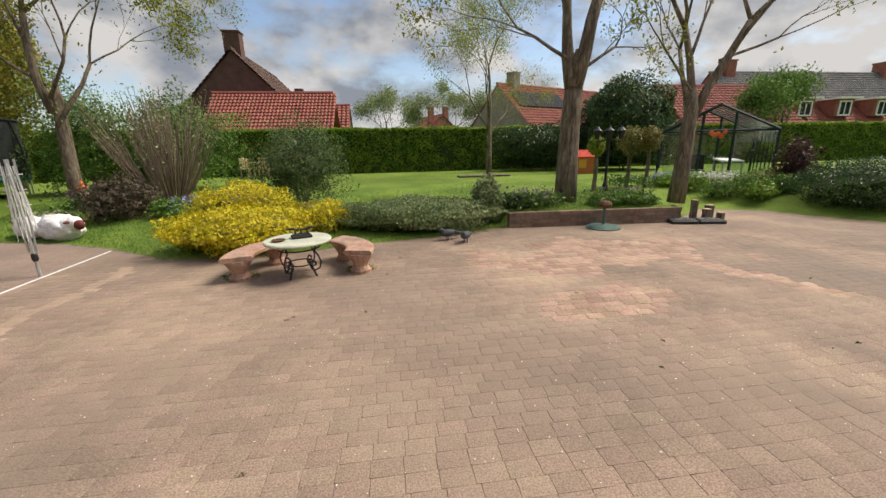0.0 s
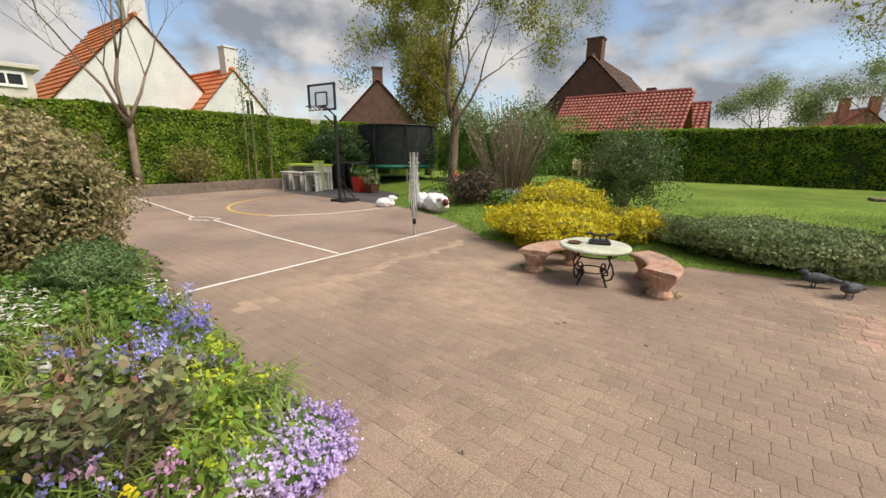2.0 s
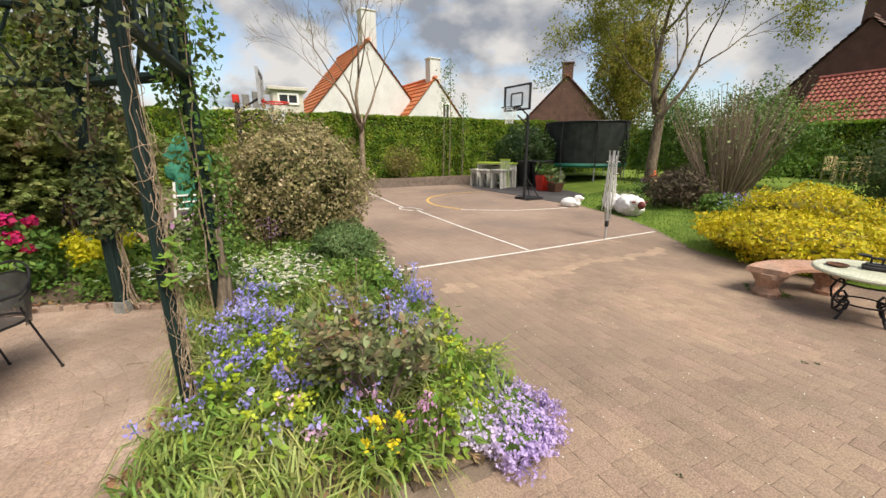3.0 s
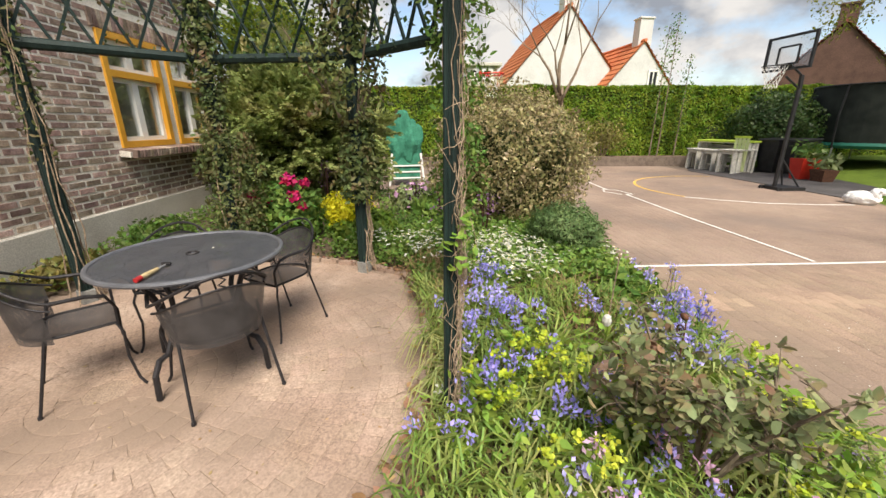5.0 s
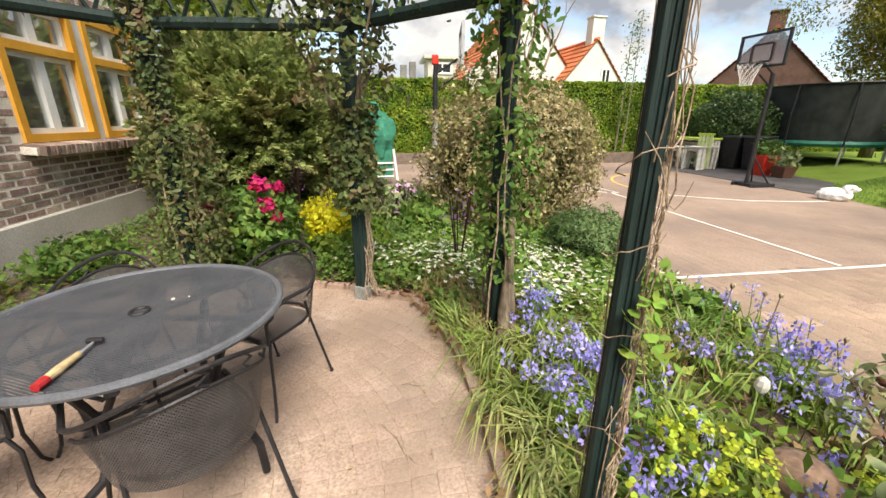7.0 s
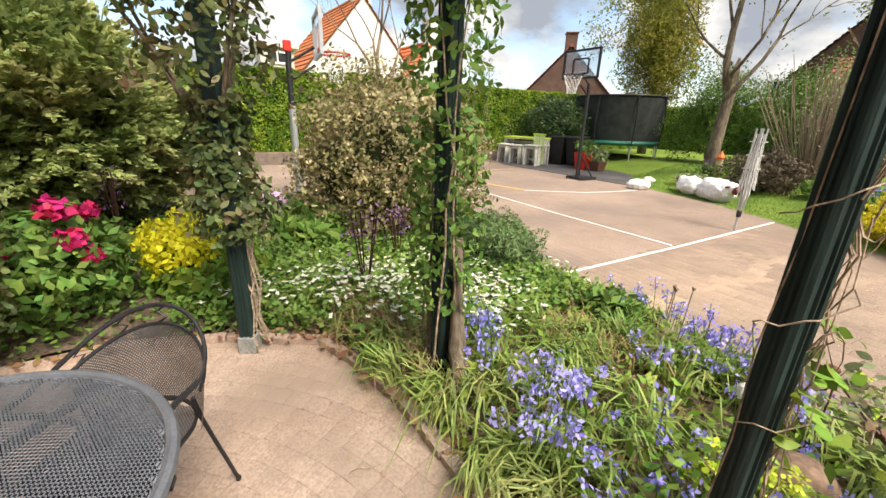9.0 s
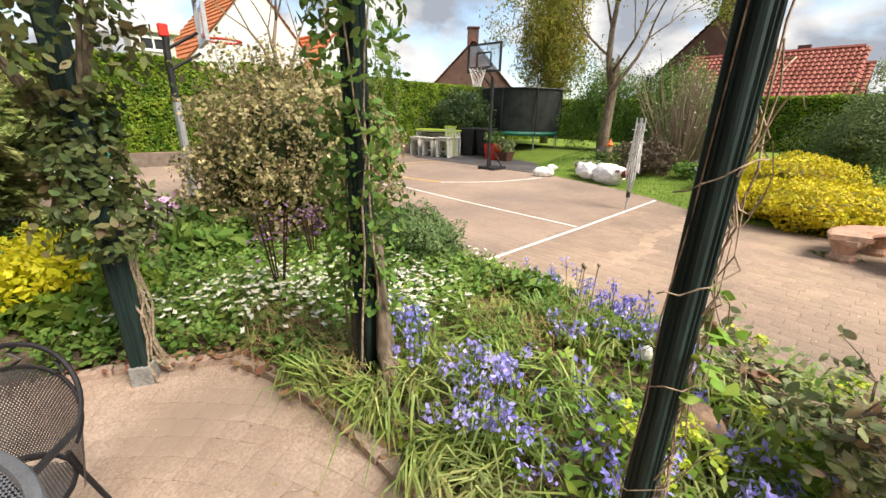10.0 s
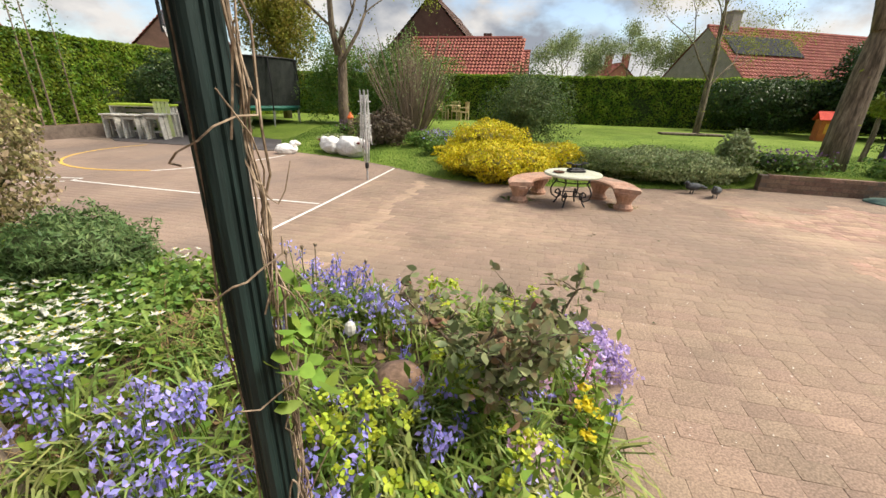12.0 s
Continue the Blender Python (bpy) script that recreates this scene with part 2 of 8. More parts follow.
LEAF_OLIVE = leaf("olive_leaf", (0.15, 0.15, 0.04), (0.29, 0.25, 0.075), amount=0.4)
LEAF_GREY = leaf("greygreen_leaf", (0.18, 0.23, 0.095), (0.34, 0.4, 0.19), amount=0.38)
LEAF_VARI = leaf("variegated_leaf", (0.12, 0.13, 0.045), (0.29, 0.25, 0.11), (0.52, 0.44, 0.27), amount=0.45, scale=9)
LEAF_RED = leaf("dark_red_leaf", (0.05, 0.025, 0.02), (0.10, 0.045, 0.035), amount=0.4)
LEAF_ROSE = leaf("rose_leaf", (0.055, 0.085, 0.028), (0.115, 0.15, 0.05), (0.17, 0.115, 0.06), amount=0.4, scale=6)
LEAF_CONIFER = leaf("conifer_spray", (0.19, 0.25, 0.085), (0.31, 0.37, 0.125), (0.43, 0.4, 0.18), amount=0.3, scale=1.6, transmit=0.4)
LEAF_LIME = leaf("lime_conifer", (0.18, 0.25, 0.03), (0.33, 0.4, 0.06), amount=0.3)
STRAP = leaf("strap_leaf", (0.12, 0.2, 0.04), (0.23, 0.32, 0.075), (0.37, 0.4, 0.15), amount=0.42)
ROSE_LEAF = leaf("bronze_rose_leaf", (0.13, 0.165, 0.07), (0.22, 0.26, 0.12), (0.33, 0.19, 0.12), amount=0.4, scale=7)
DEAD_LEAF = leaf("dead_leaf", (0.24, 0.12, 0.06), (0.38, 0.24, 0.14), amount=0.4)
STRAW = leaf("dry_grass", (0.30, 0.2, 0.09), (0.42, 0.31, 0.16), amount=0.35)
BLUE = leaf("bluebell_petal", (0.26, 0.24, 0.72), (0.39, 0.36, 0.85), (0.52, 0.49, 0.92), amount=0.22)
LILAC = leaf("lilac_petal", (0.42, 0.31, 0.62), (0.62, 0.5, 0.79), (0.8, 0.73, 0.9), amount=0.18)
PINK = leaf("pink_petal", (0.6, 0.3, 0.55), (0.8, 0.55, 0.75), amount=0.2)
MAGENTA = leaf("magenta_petal", (0.38, 0.01, 0.08), (0.62, 0.03, 0.17), amount=0.3)
PURPLE = leaf("purple_petal", (0.16, 0.07, 0.2), (0.32, 0.18, 0.36), amount=0.35)
WHITE_P = leaf("white_petal", (0.72, 0.72, 0.66), (0.85, 0.85, 0.8), amount=0.1)
YELLOW_P = leaf("yellow_petal", (0.62, 0.5, 0.02), (0.78, 0.66, 0.04), amount=0.2)
LIMEFL = leaf("lime_bract", (0.32, 0.42, 0.03), (0.5, 0.56, 0.06), amount=0.25)
ROOF_RED = material("red_roof_tile", [(0.24, 0.07, 0.05), (0.33, 0.11, 0.08)], rough=0.8, scale=1.2, detail=0.5, bump=0.4, bump_scale=12, vary="island", vary_amount=0.12)
ROOF_ORANGE = material("orange_roof_tile", [(0.50, 0.155, 0.06), (0.56, 0.19, 0.075)], rough=0.85, scale=1.0, detail=0.25, bump=0.15, bump_scale=10, vary="island", vary_amount=0.05)
ROOF_BROWN = material("brown_roof_tile", [(0.085, 0.05, 0.04), (0.13, 0.08, 0.062)], rough=0.85, scale=1.2, detail=0.5, bump=0.4, bump_scale=12, vary="island", vary_amount=0.12)
ROOF_GREY = material("grey_roof_tile", [(0.13, 0.125, 0.12), (0.2, 0.19, 0.18)], rough=0.8, scale=1.2, detail=0.5, bump=0.4, bump_scale=12, vary="island", vary_amount=0.12)
WALL_BROWN = material("brown_brick_wall", [(0.085, 0.045, 0.036), (0.13, 0.07, 0.055)], rough=0.9, scale=2, detail=0.5, bump=0.4, bump_scale=25)
WALL_WHITE = material("white_wall", [(0.52, 0.52, 0.51), (0.62, 0.62, 0.61)], rough=0.9, scale=0.8, detail=0.25, bump=0.2, bump_scale=15)
WALL_GREY = material("grey_brown_wall", [(0.24, 0.21, 0.18), (0.33, 0.29, 0.255)], rough=0.9, scale=2, detail=0.5, bump=0.4, bump_scale=25)
WALL_RED = material("red_brick_wall", [(0.23, 0.085, 0.06), (0.32, 0.13, 0.09)], rough=0.9, scale=2, detail=0.5, bump=0.4, bump_scale=25)
TERRA = material("terracotta", [(0.36, 0.2, 0.135), (0.47, 0.285, 0.205), (0.52, 0.355, 0.27)], rough=0.9, scale=5, detail=0.5, bump=0.5, bump_scale=40, second=((0.25, 0.17, 0.125), 5, 0.52, 0.72))
STONE_TOP = material("pale_stone", [(0.42, 0.44, 0.33), (0.55, 0.56, 0.45)], rough=0.8, scale=6, detail=0.4, bump=0.3, bump_scale=60)
STONE_BALL = material("brown_stone", [(0.22, 0.14, 0.095), (0.33, 0.22, 0.16)], rough=0.9, scale=8, detail=0.6, bump=0.6, bump_scale=40)
FLEECE = material("white_fleece", [(0.72, 0.72, 0.7), (0.85, 0.85, 0.84)], rough=0.9, scale=12, detail=0.3, bump=0.9, bump_scale=35)
BLACK = material("black_plastic", [(0.012, 0.012, 0.013), (0.025, 0.025, 0.027)], rough=0.5, scale=8, detail=0.3, bump=0.1)
NET = material("black_net", [(0.012, 0.016, 0.014), (0.03, 0.036, 0.032)], rough=0.9, scale=3, detail=0.7, bump=0.6, bump_scale=300)
TEAL = material("teal_pad", [(0.012, 0.12, 0.085), (0.02, 0.17, 0.12)], rough=0.6, scale=4, detail=0.3, bump=0.2)
LIME = material("lime_paint", [(0.42, 0.58, 0.05), (0.52, 0.68, 0.09)], rough=0.6, scale=5, detail=0.2, bump=0.15)
PALLET = material("grey_pallet_wood", [(0.54, 0.52, 0.46), (0.72, 0.7, 0.63)], rough=0.9, scale=6, detail=0.5, bump=0.4, bump_scale=40, stretch=(1, 1, 4))
LIME_PALE = material("pale_lime_wash", [(0.5, 0.6, 0.24), (0.62, 0.7, 0.36)], rough=0.8, scale=5, detail=0.3, bump=0.2)
WOOD = material("brown_wood", [(0.2, 0.12, 0.06), (0.33, 0.22, 0.12)], rough=0.8, scale=8, detail=0.5, bump=0.4, stretch=(1, 1, 5))
WOOD_PALE = material("pale_wood", [(0.42, 0.32, 0.16), (0.56, 0.45, 0.26)], rough=0.8, scale=8, detail=0.4, bump=0.3)
RED = material("red_glaze", [(0.52, 0.025, 0.015), (0.62, 0.04, 0.025)], rough=0.4, scale=4, detail=0.2, bump=0.1)
DEEP_RED = material("deep_red_paint", [(0.3, 0.015, 0.018), (0.4, 0.03, 0.03)], rough=0.45, scale=20, detail=0.4, bump=0.1)
RED_ROOF = material("red_felt", [(0.55, 0.05, 0.03), (0.65, 0.08, 0.05)], rough=0.8, scale=4, bump=0.2)
ORANGE_W = material("orange_wood", [(0.45, 0.12, 0.03), (0.55, 0.17, 0.05)], rough=0.8, scale=5, bump=0.3)
ORANGE_P = material("orange_plastic", [(0.8, 0.13, 0.02), (0.85, 0.18, 0.04)], rough=0.5, scale=4, bump=0.05)
GREY_M = material("grey_metal", [(0.4, 0.41, 0.42), (0.55, 0.56, 0.57)], rough=0.4, metal=0.6, scale=10, detail=0.3, bump=0.1)
GREEN_BAG = material("green_netting", [(0.015, 0.12, 0.075), (0.04, 0.22, 0.14)], rough=0.8, scale=5, detail=0.6, bump=0.8, bump_scale=60)
BOARD = glass_material("clear_backboard", (0.9, 0.9, 0.9), clear=0.82)
GH_GLASS = glass_material("greenhouse_glass", (0.86, 0.92, 0.9), clear=0.86)
SOLAR = material("solar_panel", [(0.025, 0.027, 0.032), (0.042, 0.045, 0.052)], rough=0.85, scale=3, bump=0, spec=0.08)
VERDIGRIS = material("verdigris", [(0.05, 0.1, 0.085), (0.1, 0.17, 0.14)], rough=0.8, scale=12, bump=0.4)
BEAK = material("dark_bird_paint", [(0.035, 0.04, 0.045), (0.09, 0.1, 0.11)], rough=0.7, scale=18, detail=0.6, bump=0.3)
MAROON = material("maroon_face", [(0.10, 0.02, 0.018), (0.16, 0.035, 0.03)], rough=0.7, scale=8, bump=0.2)


# ---- mesh helpers ----
def link_mesh(name, bm_or_mesh, mat, parent=None, label="", smooth=False):
    if isinstance(bm_or_mesh, bmesh.types.BMesh):
        me = bpy.data.meshes.new(name)
        bm_or_mesh.to_mesh(me)
        bm_or_mesh.free()
    else:
        me = bm_or_mesh
    if mat is not None and not me.materials:
        me.materials.append(mat)
    if smooth:
        me.shade_smooth()
    ob = new(name, me)
    if parent is not None:
        ob.parent = parent
    if label:
        tagged(ob, label)
    return ob


def part(name, bm, mat, parent, label="", smooth=False):
    return link_mesh(name, bm, mat, parent, label, smooth)


def thing(name, m, label, category, group="", kind=""):
    ob = new(name)
    ob.empty_display_size = 0.1
    ob.matrix_basis = m
    return tagged(ob, label, category, group, kind)


def box(bm, c, s, rz=0.0, rx=0.0, ry=0.0, bevel=0.0):
    m = pose(c[0], c[1], c[2], rx, ry, rz) @ Matrix.Diagonal((s[0], s[1], s[2], 1))
    g = bmesh.ops.create_cube(bm, size=1, matrix=m)
    if bevel:
        vs = set(g["verts"])
        es = [e for e in bm.edges if e.verts[0] in vs and e.verts[1] in vs]
        bmesh.ops.bevel(bm, geom=es, offset=bevel, segments=1, affect="EDGES")
    return bm


def boxm(c, s, rz=0.0, rx=0.0, ry=0.0, bevel=0.0):
    return box(bmesh.new(), c, s, rz, rx, ry, bevel)


def tube(bm, pts, r, sides=6, closed=False):
    """A round bar swept along pts; r is one radius or one for each point."""
    pts = [Vector(p) for p in pts]
    rs = list(r) if hasattr(r, "__len__") else [r] * len(pts)
    n = len(pts)
    rings = []
    side = None
    for i, p in enumerate(pts):
        a = pts[(i - 1) % n] if (closed or i > 0) else p
        b = pts[(i + 1) % n] if (closed or i < n - 1) else p
        d = (b - a).normalized() if (b - a).length > 1e-7 else Vector((0, 0, 1))
        if side is None:
            side = d.cross(Vector((0, 0, 1)) if abs(d.z) < 0.9 else Vector((1, 0, 0))).normalized()
        side = (side - d * side.dot(d)).normalized()
        up = d.cross(side)
        rings.append([bm.verts.new(p + (side * math.cos(2 * math.pi * k / sides) + up * math.sin(2 * math.pi * k / sides)) * rs[i]) for k in range(sides)])
    last = n if closed else n - 1
    for i in range(last):
        A, B = rings[i], rings[(i + 1) % n]
        for k in range(sides):
            bm.faces.new((A[k], A[(k + 1) % sides], B[(k + 1) % sides], B[k]))
    if not closed:
        bm.faces.new(rings[0][::-1])
        bm.faces.new(rings[-1])
    return bm


def tubem(pts, r, sides=6, closed=False):
    return tube(bmesh.new(), pts, r, sides, closed)


def lathe(bm, profile, sides=20, at=(0, 0, 0)):
    """A body turned round the z axis from (radius, height) pairs."""
    rings = [[bm.verts.new((at[0] + r * math.cos(2 * math.pi * k / sides), at[1] + r * math.sin(2 * math.pi * k / sides), at[2] + z)) for k in range(sides)] for r, z in profile]
    for A, B in zip(rings, rings[1:]):
        for k in range(sides):
            bm.faces.new((A[k], A[(k + 1) % sides], B[(k + 1) % sides], B[k]))
    bm.faces.new(rings[0][::-1])
    bm.faces.new(rings[-1])
    return bm


def ring_pts(c, r, n=20, z=0.0):
    return [(c[0] + r * math.cos(2 * math.pi * k / n), c[1] + r * math.sin(2 * math.pi * k / n), z) for k in range(n)]


def extrude_poly(bm, pts, z0, z1):
    lo = [bm.verts.new((x, y, z0)) for x, y in pts]
    hi = [bm.verts.new((x, y, z1)) for x, y in pts]
    bm.faces.new(lo[::-1])
    bm.faces.new(hi)
    for i in range(len(pts)):
        j = (i + 1) % len(pts)
        bm.faces.new((lo[i], lo[j], hi[j], hi[i]))
    return bm


def lump(bm, c, radii, rough=0.15, freq=1.5, sub=3):
    g = bmesh.ops.create_icosphere(bm, subdivisions=sub, radius=1.0)
    off = Vector((RND.uniform(0, 50), RND.uniform(0, 50), RND.uniform(0, 50)))
    for v in g["verts"]:
        k = 1 + rough * noise.noise(v.co * freq + off)
        v.co = Vector((c[0] + v.co.x * radii[0] * k, c[1] + v.co.y * radii[1] * k, c[2] + v.co.z * radii[2] * k))
    return bm


def quads_mesh(name, verts, nper=4):
    """A mesh of separate polygons with nper corners each, from an array (count, nper, 3)."""
    verts = np.asarray(verts, dtype=np.float32)
    count = len(verts)
    me = bpy.data.meshes.new(name)
    me.vertices.add(count * nper)
    me.vertices.foreach_set("co", verts.reshape(-1))
    me.loops.add(count * nper)
    me.loops.foreach_set("vertex_index", np.arange(count * nper, dtype=np.int32))
    me.polygons.add(count)
    me.polygons.foreach_set("loop_start", np.arange(0, count * nper, nper, dtype=np.int32))
    me.update(calc_edges=True)
    return me


def unit(a):
    return a / np.maximum(np.linalg.norm(a, axis=1, keepdims=True), 1e-9)


def leaves_mesh(name, pts, size, normals=None, tilt=0.7, aspect=0.55, jitter=0.4, droop=0.0, fine=False):
    """Pointed leaves at pts, facing roughly along normals."""
    pts = np.asarray(pts)
    n = len(pts)
    base = NPR.normal(size=(n, 3))
    nn = unit(base * tilt + (normals if normals is not None else 0))
    d = unit(np.cross(nn, NPR.normal(size=(n, 3))) + np.array([0, 0, -droop]))
    s = np.cross(nn, d)
    L = size * (1 + jitter * NPR.uniform(-1, 1, (n, 1)))
    W = L * aspect * 0.5
    fold = nn * L * 0.08
    if fine:
        a, b = pts - s * W - fold, pts + s * W - fold
        q = np.stack([pts - d * L * 0.5, pts - d * L * 0.3 - s * W * 0.72 - fold * 0.6, a + d * L * 0.02, pts + d * L * 0.3 - s * W * 0.6 - fold * 0.4, pts + d * L * 0.52, pts + d * L * 0.3 + s * W * 0.6 - fold * 0.4, b + d * L * 0.02, pts - d * L * 0.3 + s * W * 0.72 - fold * 0.6], axis=1)
        return quads_mesh(name, q, 8)
    q = np.stack([pts - d * L * 0.5, pts - s * W - fold + d * L * 0.04, pts + d * L * 0.5, pts + s * W - fold + d * L * 0.04], axis=1)
    return quads_mesh(name, q)


def blades_mesh(name, roots, length, width, lean=0.5, jitter=0.4, az=None):
    """Arching strap leaves of two segments each, from roots upwards."""
    roots = np.asarray(roots)
    n = len(roots)
    a = NPR.uniform(0, 2 * np.pi, n) if az is None else az + NPR.normal(size=n) * 0.45
    out = np.stack([np.cos(a), np.sin(a), np.zeros(n)], 1)
    side = np.stack([-np.sin(a), np.cos(a), np.zeros(n)], 1)
    L = length * (1 + jitter * NPR.uniform(-1, 1, (n, 1)))
    le = lean * NPR.uniform(0.3, 1.3, (n, 1))
    up = np.array([0, 0, 1.0])
    w = width * NPR.uniform(0.7, 1.2, (n, 1))
    p1 = roots + up * L * 0.42 + out * L * le * 0.14
    p2 = roots + up * L * np.maximum(0.68 - 0.14 * le, 0.2) + out * L * le * 0.42
    p3 = roots + up * L * np.maximum(0.88 - 0.6 * le, 0.06) + out * L * np.minimum(le * 0.75, 0.95)
    q1 = np.stack([roots - side * w * 0.4, roots + side * w * 0.4, p1 + side * w * 0.5, p1 - side * w * 0.5], 1)
    q2 = np.stack([p1 - side * w * 0.5, p1 + side * w * 0.5, p2 + side * w * 0.42, p2 - side * w * 0.42], 1)
    q3 = np.stack([p2 - side * w * 0.42, p2 + side * w * 0.42, p3 + side * w * 0.06, p3 - side * w * 0.06], 1)
    return quads_mesh(name, np.concatenate([q1, q2, q3]))


def shell_points(c, radii, n, thick=0.35, lumps=0.22, freq=2.2, low=-1.0):
    """Points in the outer shell of an uneven ellipsoid, with their outward directions."""
    d = unit(NPR.normal(size=(int(n * 1.6) + 8, 3)))
    d = d[d[:, 2] > low][:n]
    off = NPR.uniform(0, 40, 3)
    k = np.array([1 + lumps * noise.noise(Vector(v * freq + off)) + lumps * 0.5 * noise.noise(Vector(v * freq * 2.7 + off)) for v in d])
    r = (1 - thick * NPR.uniform(0, 1, len(d)) ** 1.6) * k
    p = d * r[:, None] * np.array(radii) + np.array(c)
    return p, d


def sprays(name, x, y, z, radii, mat, count, label, category, length=0.5, needles=90, low=-0.8):
    """A feathery conifer: many arching plumes of short scales pointing out and up."""
    t = thing(name, pose(x, y, z), label, category)
    c = np.array((0, 0, radii[2] * 0.92))
    p, d = shell_points(c, [r * 0.86 for r in radii], count, thick=0.4, lumps=0.4, low=low)
    keep = p[:, 2] > 0.05
    p, d = p[keep], d[keep]
    ax = unit(d * np.array((1, 1, 0.5)) + NPR.normal(size=d.shape) * 0.3 + np.array((0, 0, 0.45)))
    sd = unit(np.cross(ax, np.array((0, 0, 1.0))) + NPR.normal(size=ax.shape) * 0.25)
    up = np.cross(sd, ax)
    L = length * NPR.uniform(0.6, 1.25, (len(p), 1))
    P, A, S, U, LL = [np.repeat(q, needles, 0) for q in (p, ax, sd, up, L)]
    u = NPR.uniform(0, 1, (len(P), 1)) ** 0.8
    w = NPR.normal(size=(len(P), 1)) * 0.24 * (1.05 - u)
    pos = P + A * LL * (u - 0.35) + S * LL * w - U * LL * (0.35 * u * u + w * w * 1.2) + NPR.normal(size=P.shape) * 0.012
    dd = unit(A + S * np.sign(w) * 0.75 - U * 0.5 * u + NPR.normal(size=P.shape) * 0.3)
    ss = unit(np.cross(dd, U + NPR.normal(size=P.shape) * 0.4))
    nl, nw = 0.085 * NPR.uniform(0.7, 1.3, (len(P), 1)), 0.019
    q = np.stack([pos - dd * nl * 0.5, pos - ss * nw, pos + dd * nl * 0.5, pos + ss * nw], 1)
    part("foliage", quads_mesh("foliage", q), mat, t)
    bm = bmesh.new()
    lump(bm, (0, 0, radii[2] * 0.86), [r * 0.66 for r in radii], 0.35, 2.4)
    for v in bm.verts:
        v.co.z = max(v.co.z, 0.02)
    part("inner_mass", bm, CONIFER_CORE, t)
    return t


def bush(name, x, y, z, radii, mat, count, size, label, category="shrub", lumps=0.25, core=True, stems=6, low=-0.75, tilt=0.7, aspect=0.55, thick=0.4, extra=None, core_mat=None, group=""):
    """A leafy shrub: stems from one base, a solid core (coloured as inner shade unless core_mat is given), and leaves
    all round.
    """
    t = thing(name, pose(x, y, z), label, category, group)
    c = (0, 0, radii[2] * 0.92)
    p, d = shell_points(c, radii, count, thick=thick, lumps=lumps, low=low)
    keep = p[:, 2] > 0.01
    part("foliage", leaves_mesh("foliage", p[keep], size, d[keep], tilt, aspect), mat, t)
    if extra:
        for ename, emat, ecount, esize in extra:
            p, d = shell_points(c, [r * 1.02 for r in radii], ecount, thick=0.15, lumps=lumps, low=-0.2)
            part(ename, leaves_mesh(ename, p, esize, d, 0.5, 0.8), emat, t)
    # Solid lump; the default material paints the shade behind the leaves.
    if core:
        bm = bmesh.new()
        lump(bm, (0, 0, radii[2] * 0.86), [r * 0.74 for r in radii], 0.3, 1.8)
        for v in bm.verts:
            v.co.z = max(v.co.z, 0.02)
        part("inner_mass", bm, core_mat or SHADE_CORE, t)
    bm = bmesh.new()
    for k in range(stems):
        a = k * 2.4
        tube(bm, [(0.05 * math.cos(a), 0.05 * math.sin(a), -0.05), (0.25 * radii[0] * math.cos(a), 0.25 * radii[1] * math.sin(a), radii[2] * 0.7), (0.5 * radii[0] * math.cos(a), 0.5 * radii[1] * math.sin(a), radii[2] * 1.3)], [0.02, 0.014, 0.006], 5)
    if stems:
        part("stem_cluster", bm, TWIG, t)
    return t


def grow(start, direction, length, radius, depth, spread, rng, lift=0.15, kids=(2, 3), shrink=0.72, segs=3, wobble=0.12):
    """Branch segments of a tree as lists of (points, radii, depth), and the twig ends."""
    out, tips = [], []

    def go(p, d, L, r, k):
        pts, rad = [p.copy()], [r]
        for i in range(segs):
            wob_ = wobble if depth else 0.02
            d = (d + Vector((rng.gauss(0, wob_), rng.gauss(0, wob_), rng.gauss(0, wob_) + lift * 0.15))).normalized()
            p = p + d * (L / segs)
            pts.append(p.copy())
            rad.append(r * (1 - (0.38 if k > 0 else (0.75 if depth else 0.3)) * (i + 1) / segs))
        out.append((pts, rad, k))
        if k == 0:
            tips.extend(pts[1:])
            return
        n = rng.randint(*kids)
        a0 = rng.uniform(0, 6.28)
        for j in range(n):
            ax = d.cross(Vector((0, 0, 1)) if abs(d.z) < 0.9 else Vector((1, 0, 0))).normalized()
            ax.rotate(Matrix.Rotation(a0 + j * 6.28 / n + rng.uniform(-0.4, 0.4), 3, d))
            nd = (d + ax * math.tan(spread * rng.uniform(0.6, 1.25)) + Vector((0, 0, lift))).normalized()
            go(p if j < 2 else pts[-2], nd, L * shrink * rng.uniform(0.8, 1.2), rad[-1] * (0.85 if j == 0 else 0.66), k - 1)
        tips.append(p)

    go(Vector(start), Vector(direction).normalized(), length, radius, depth)
    return out, tips


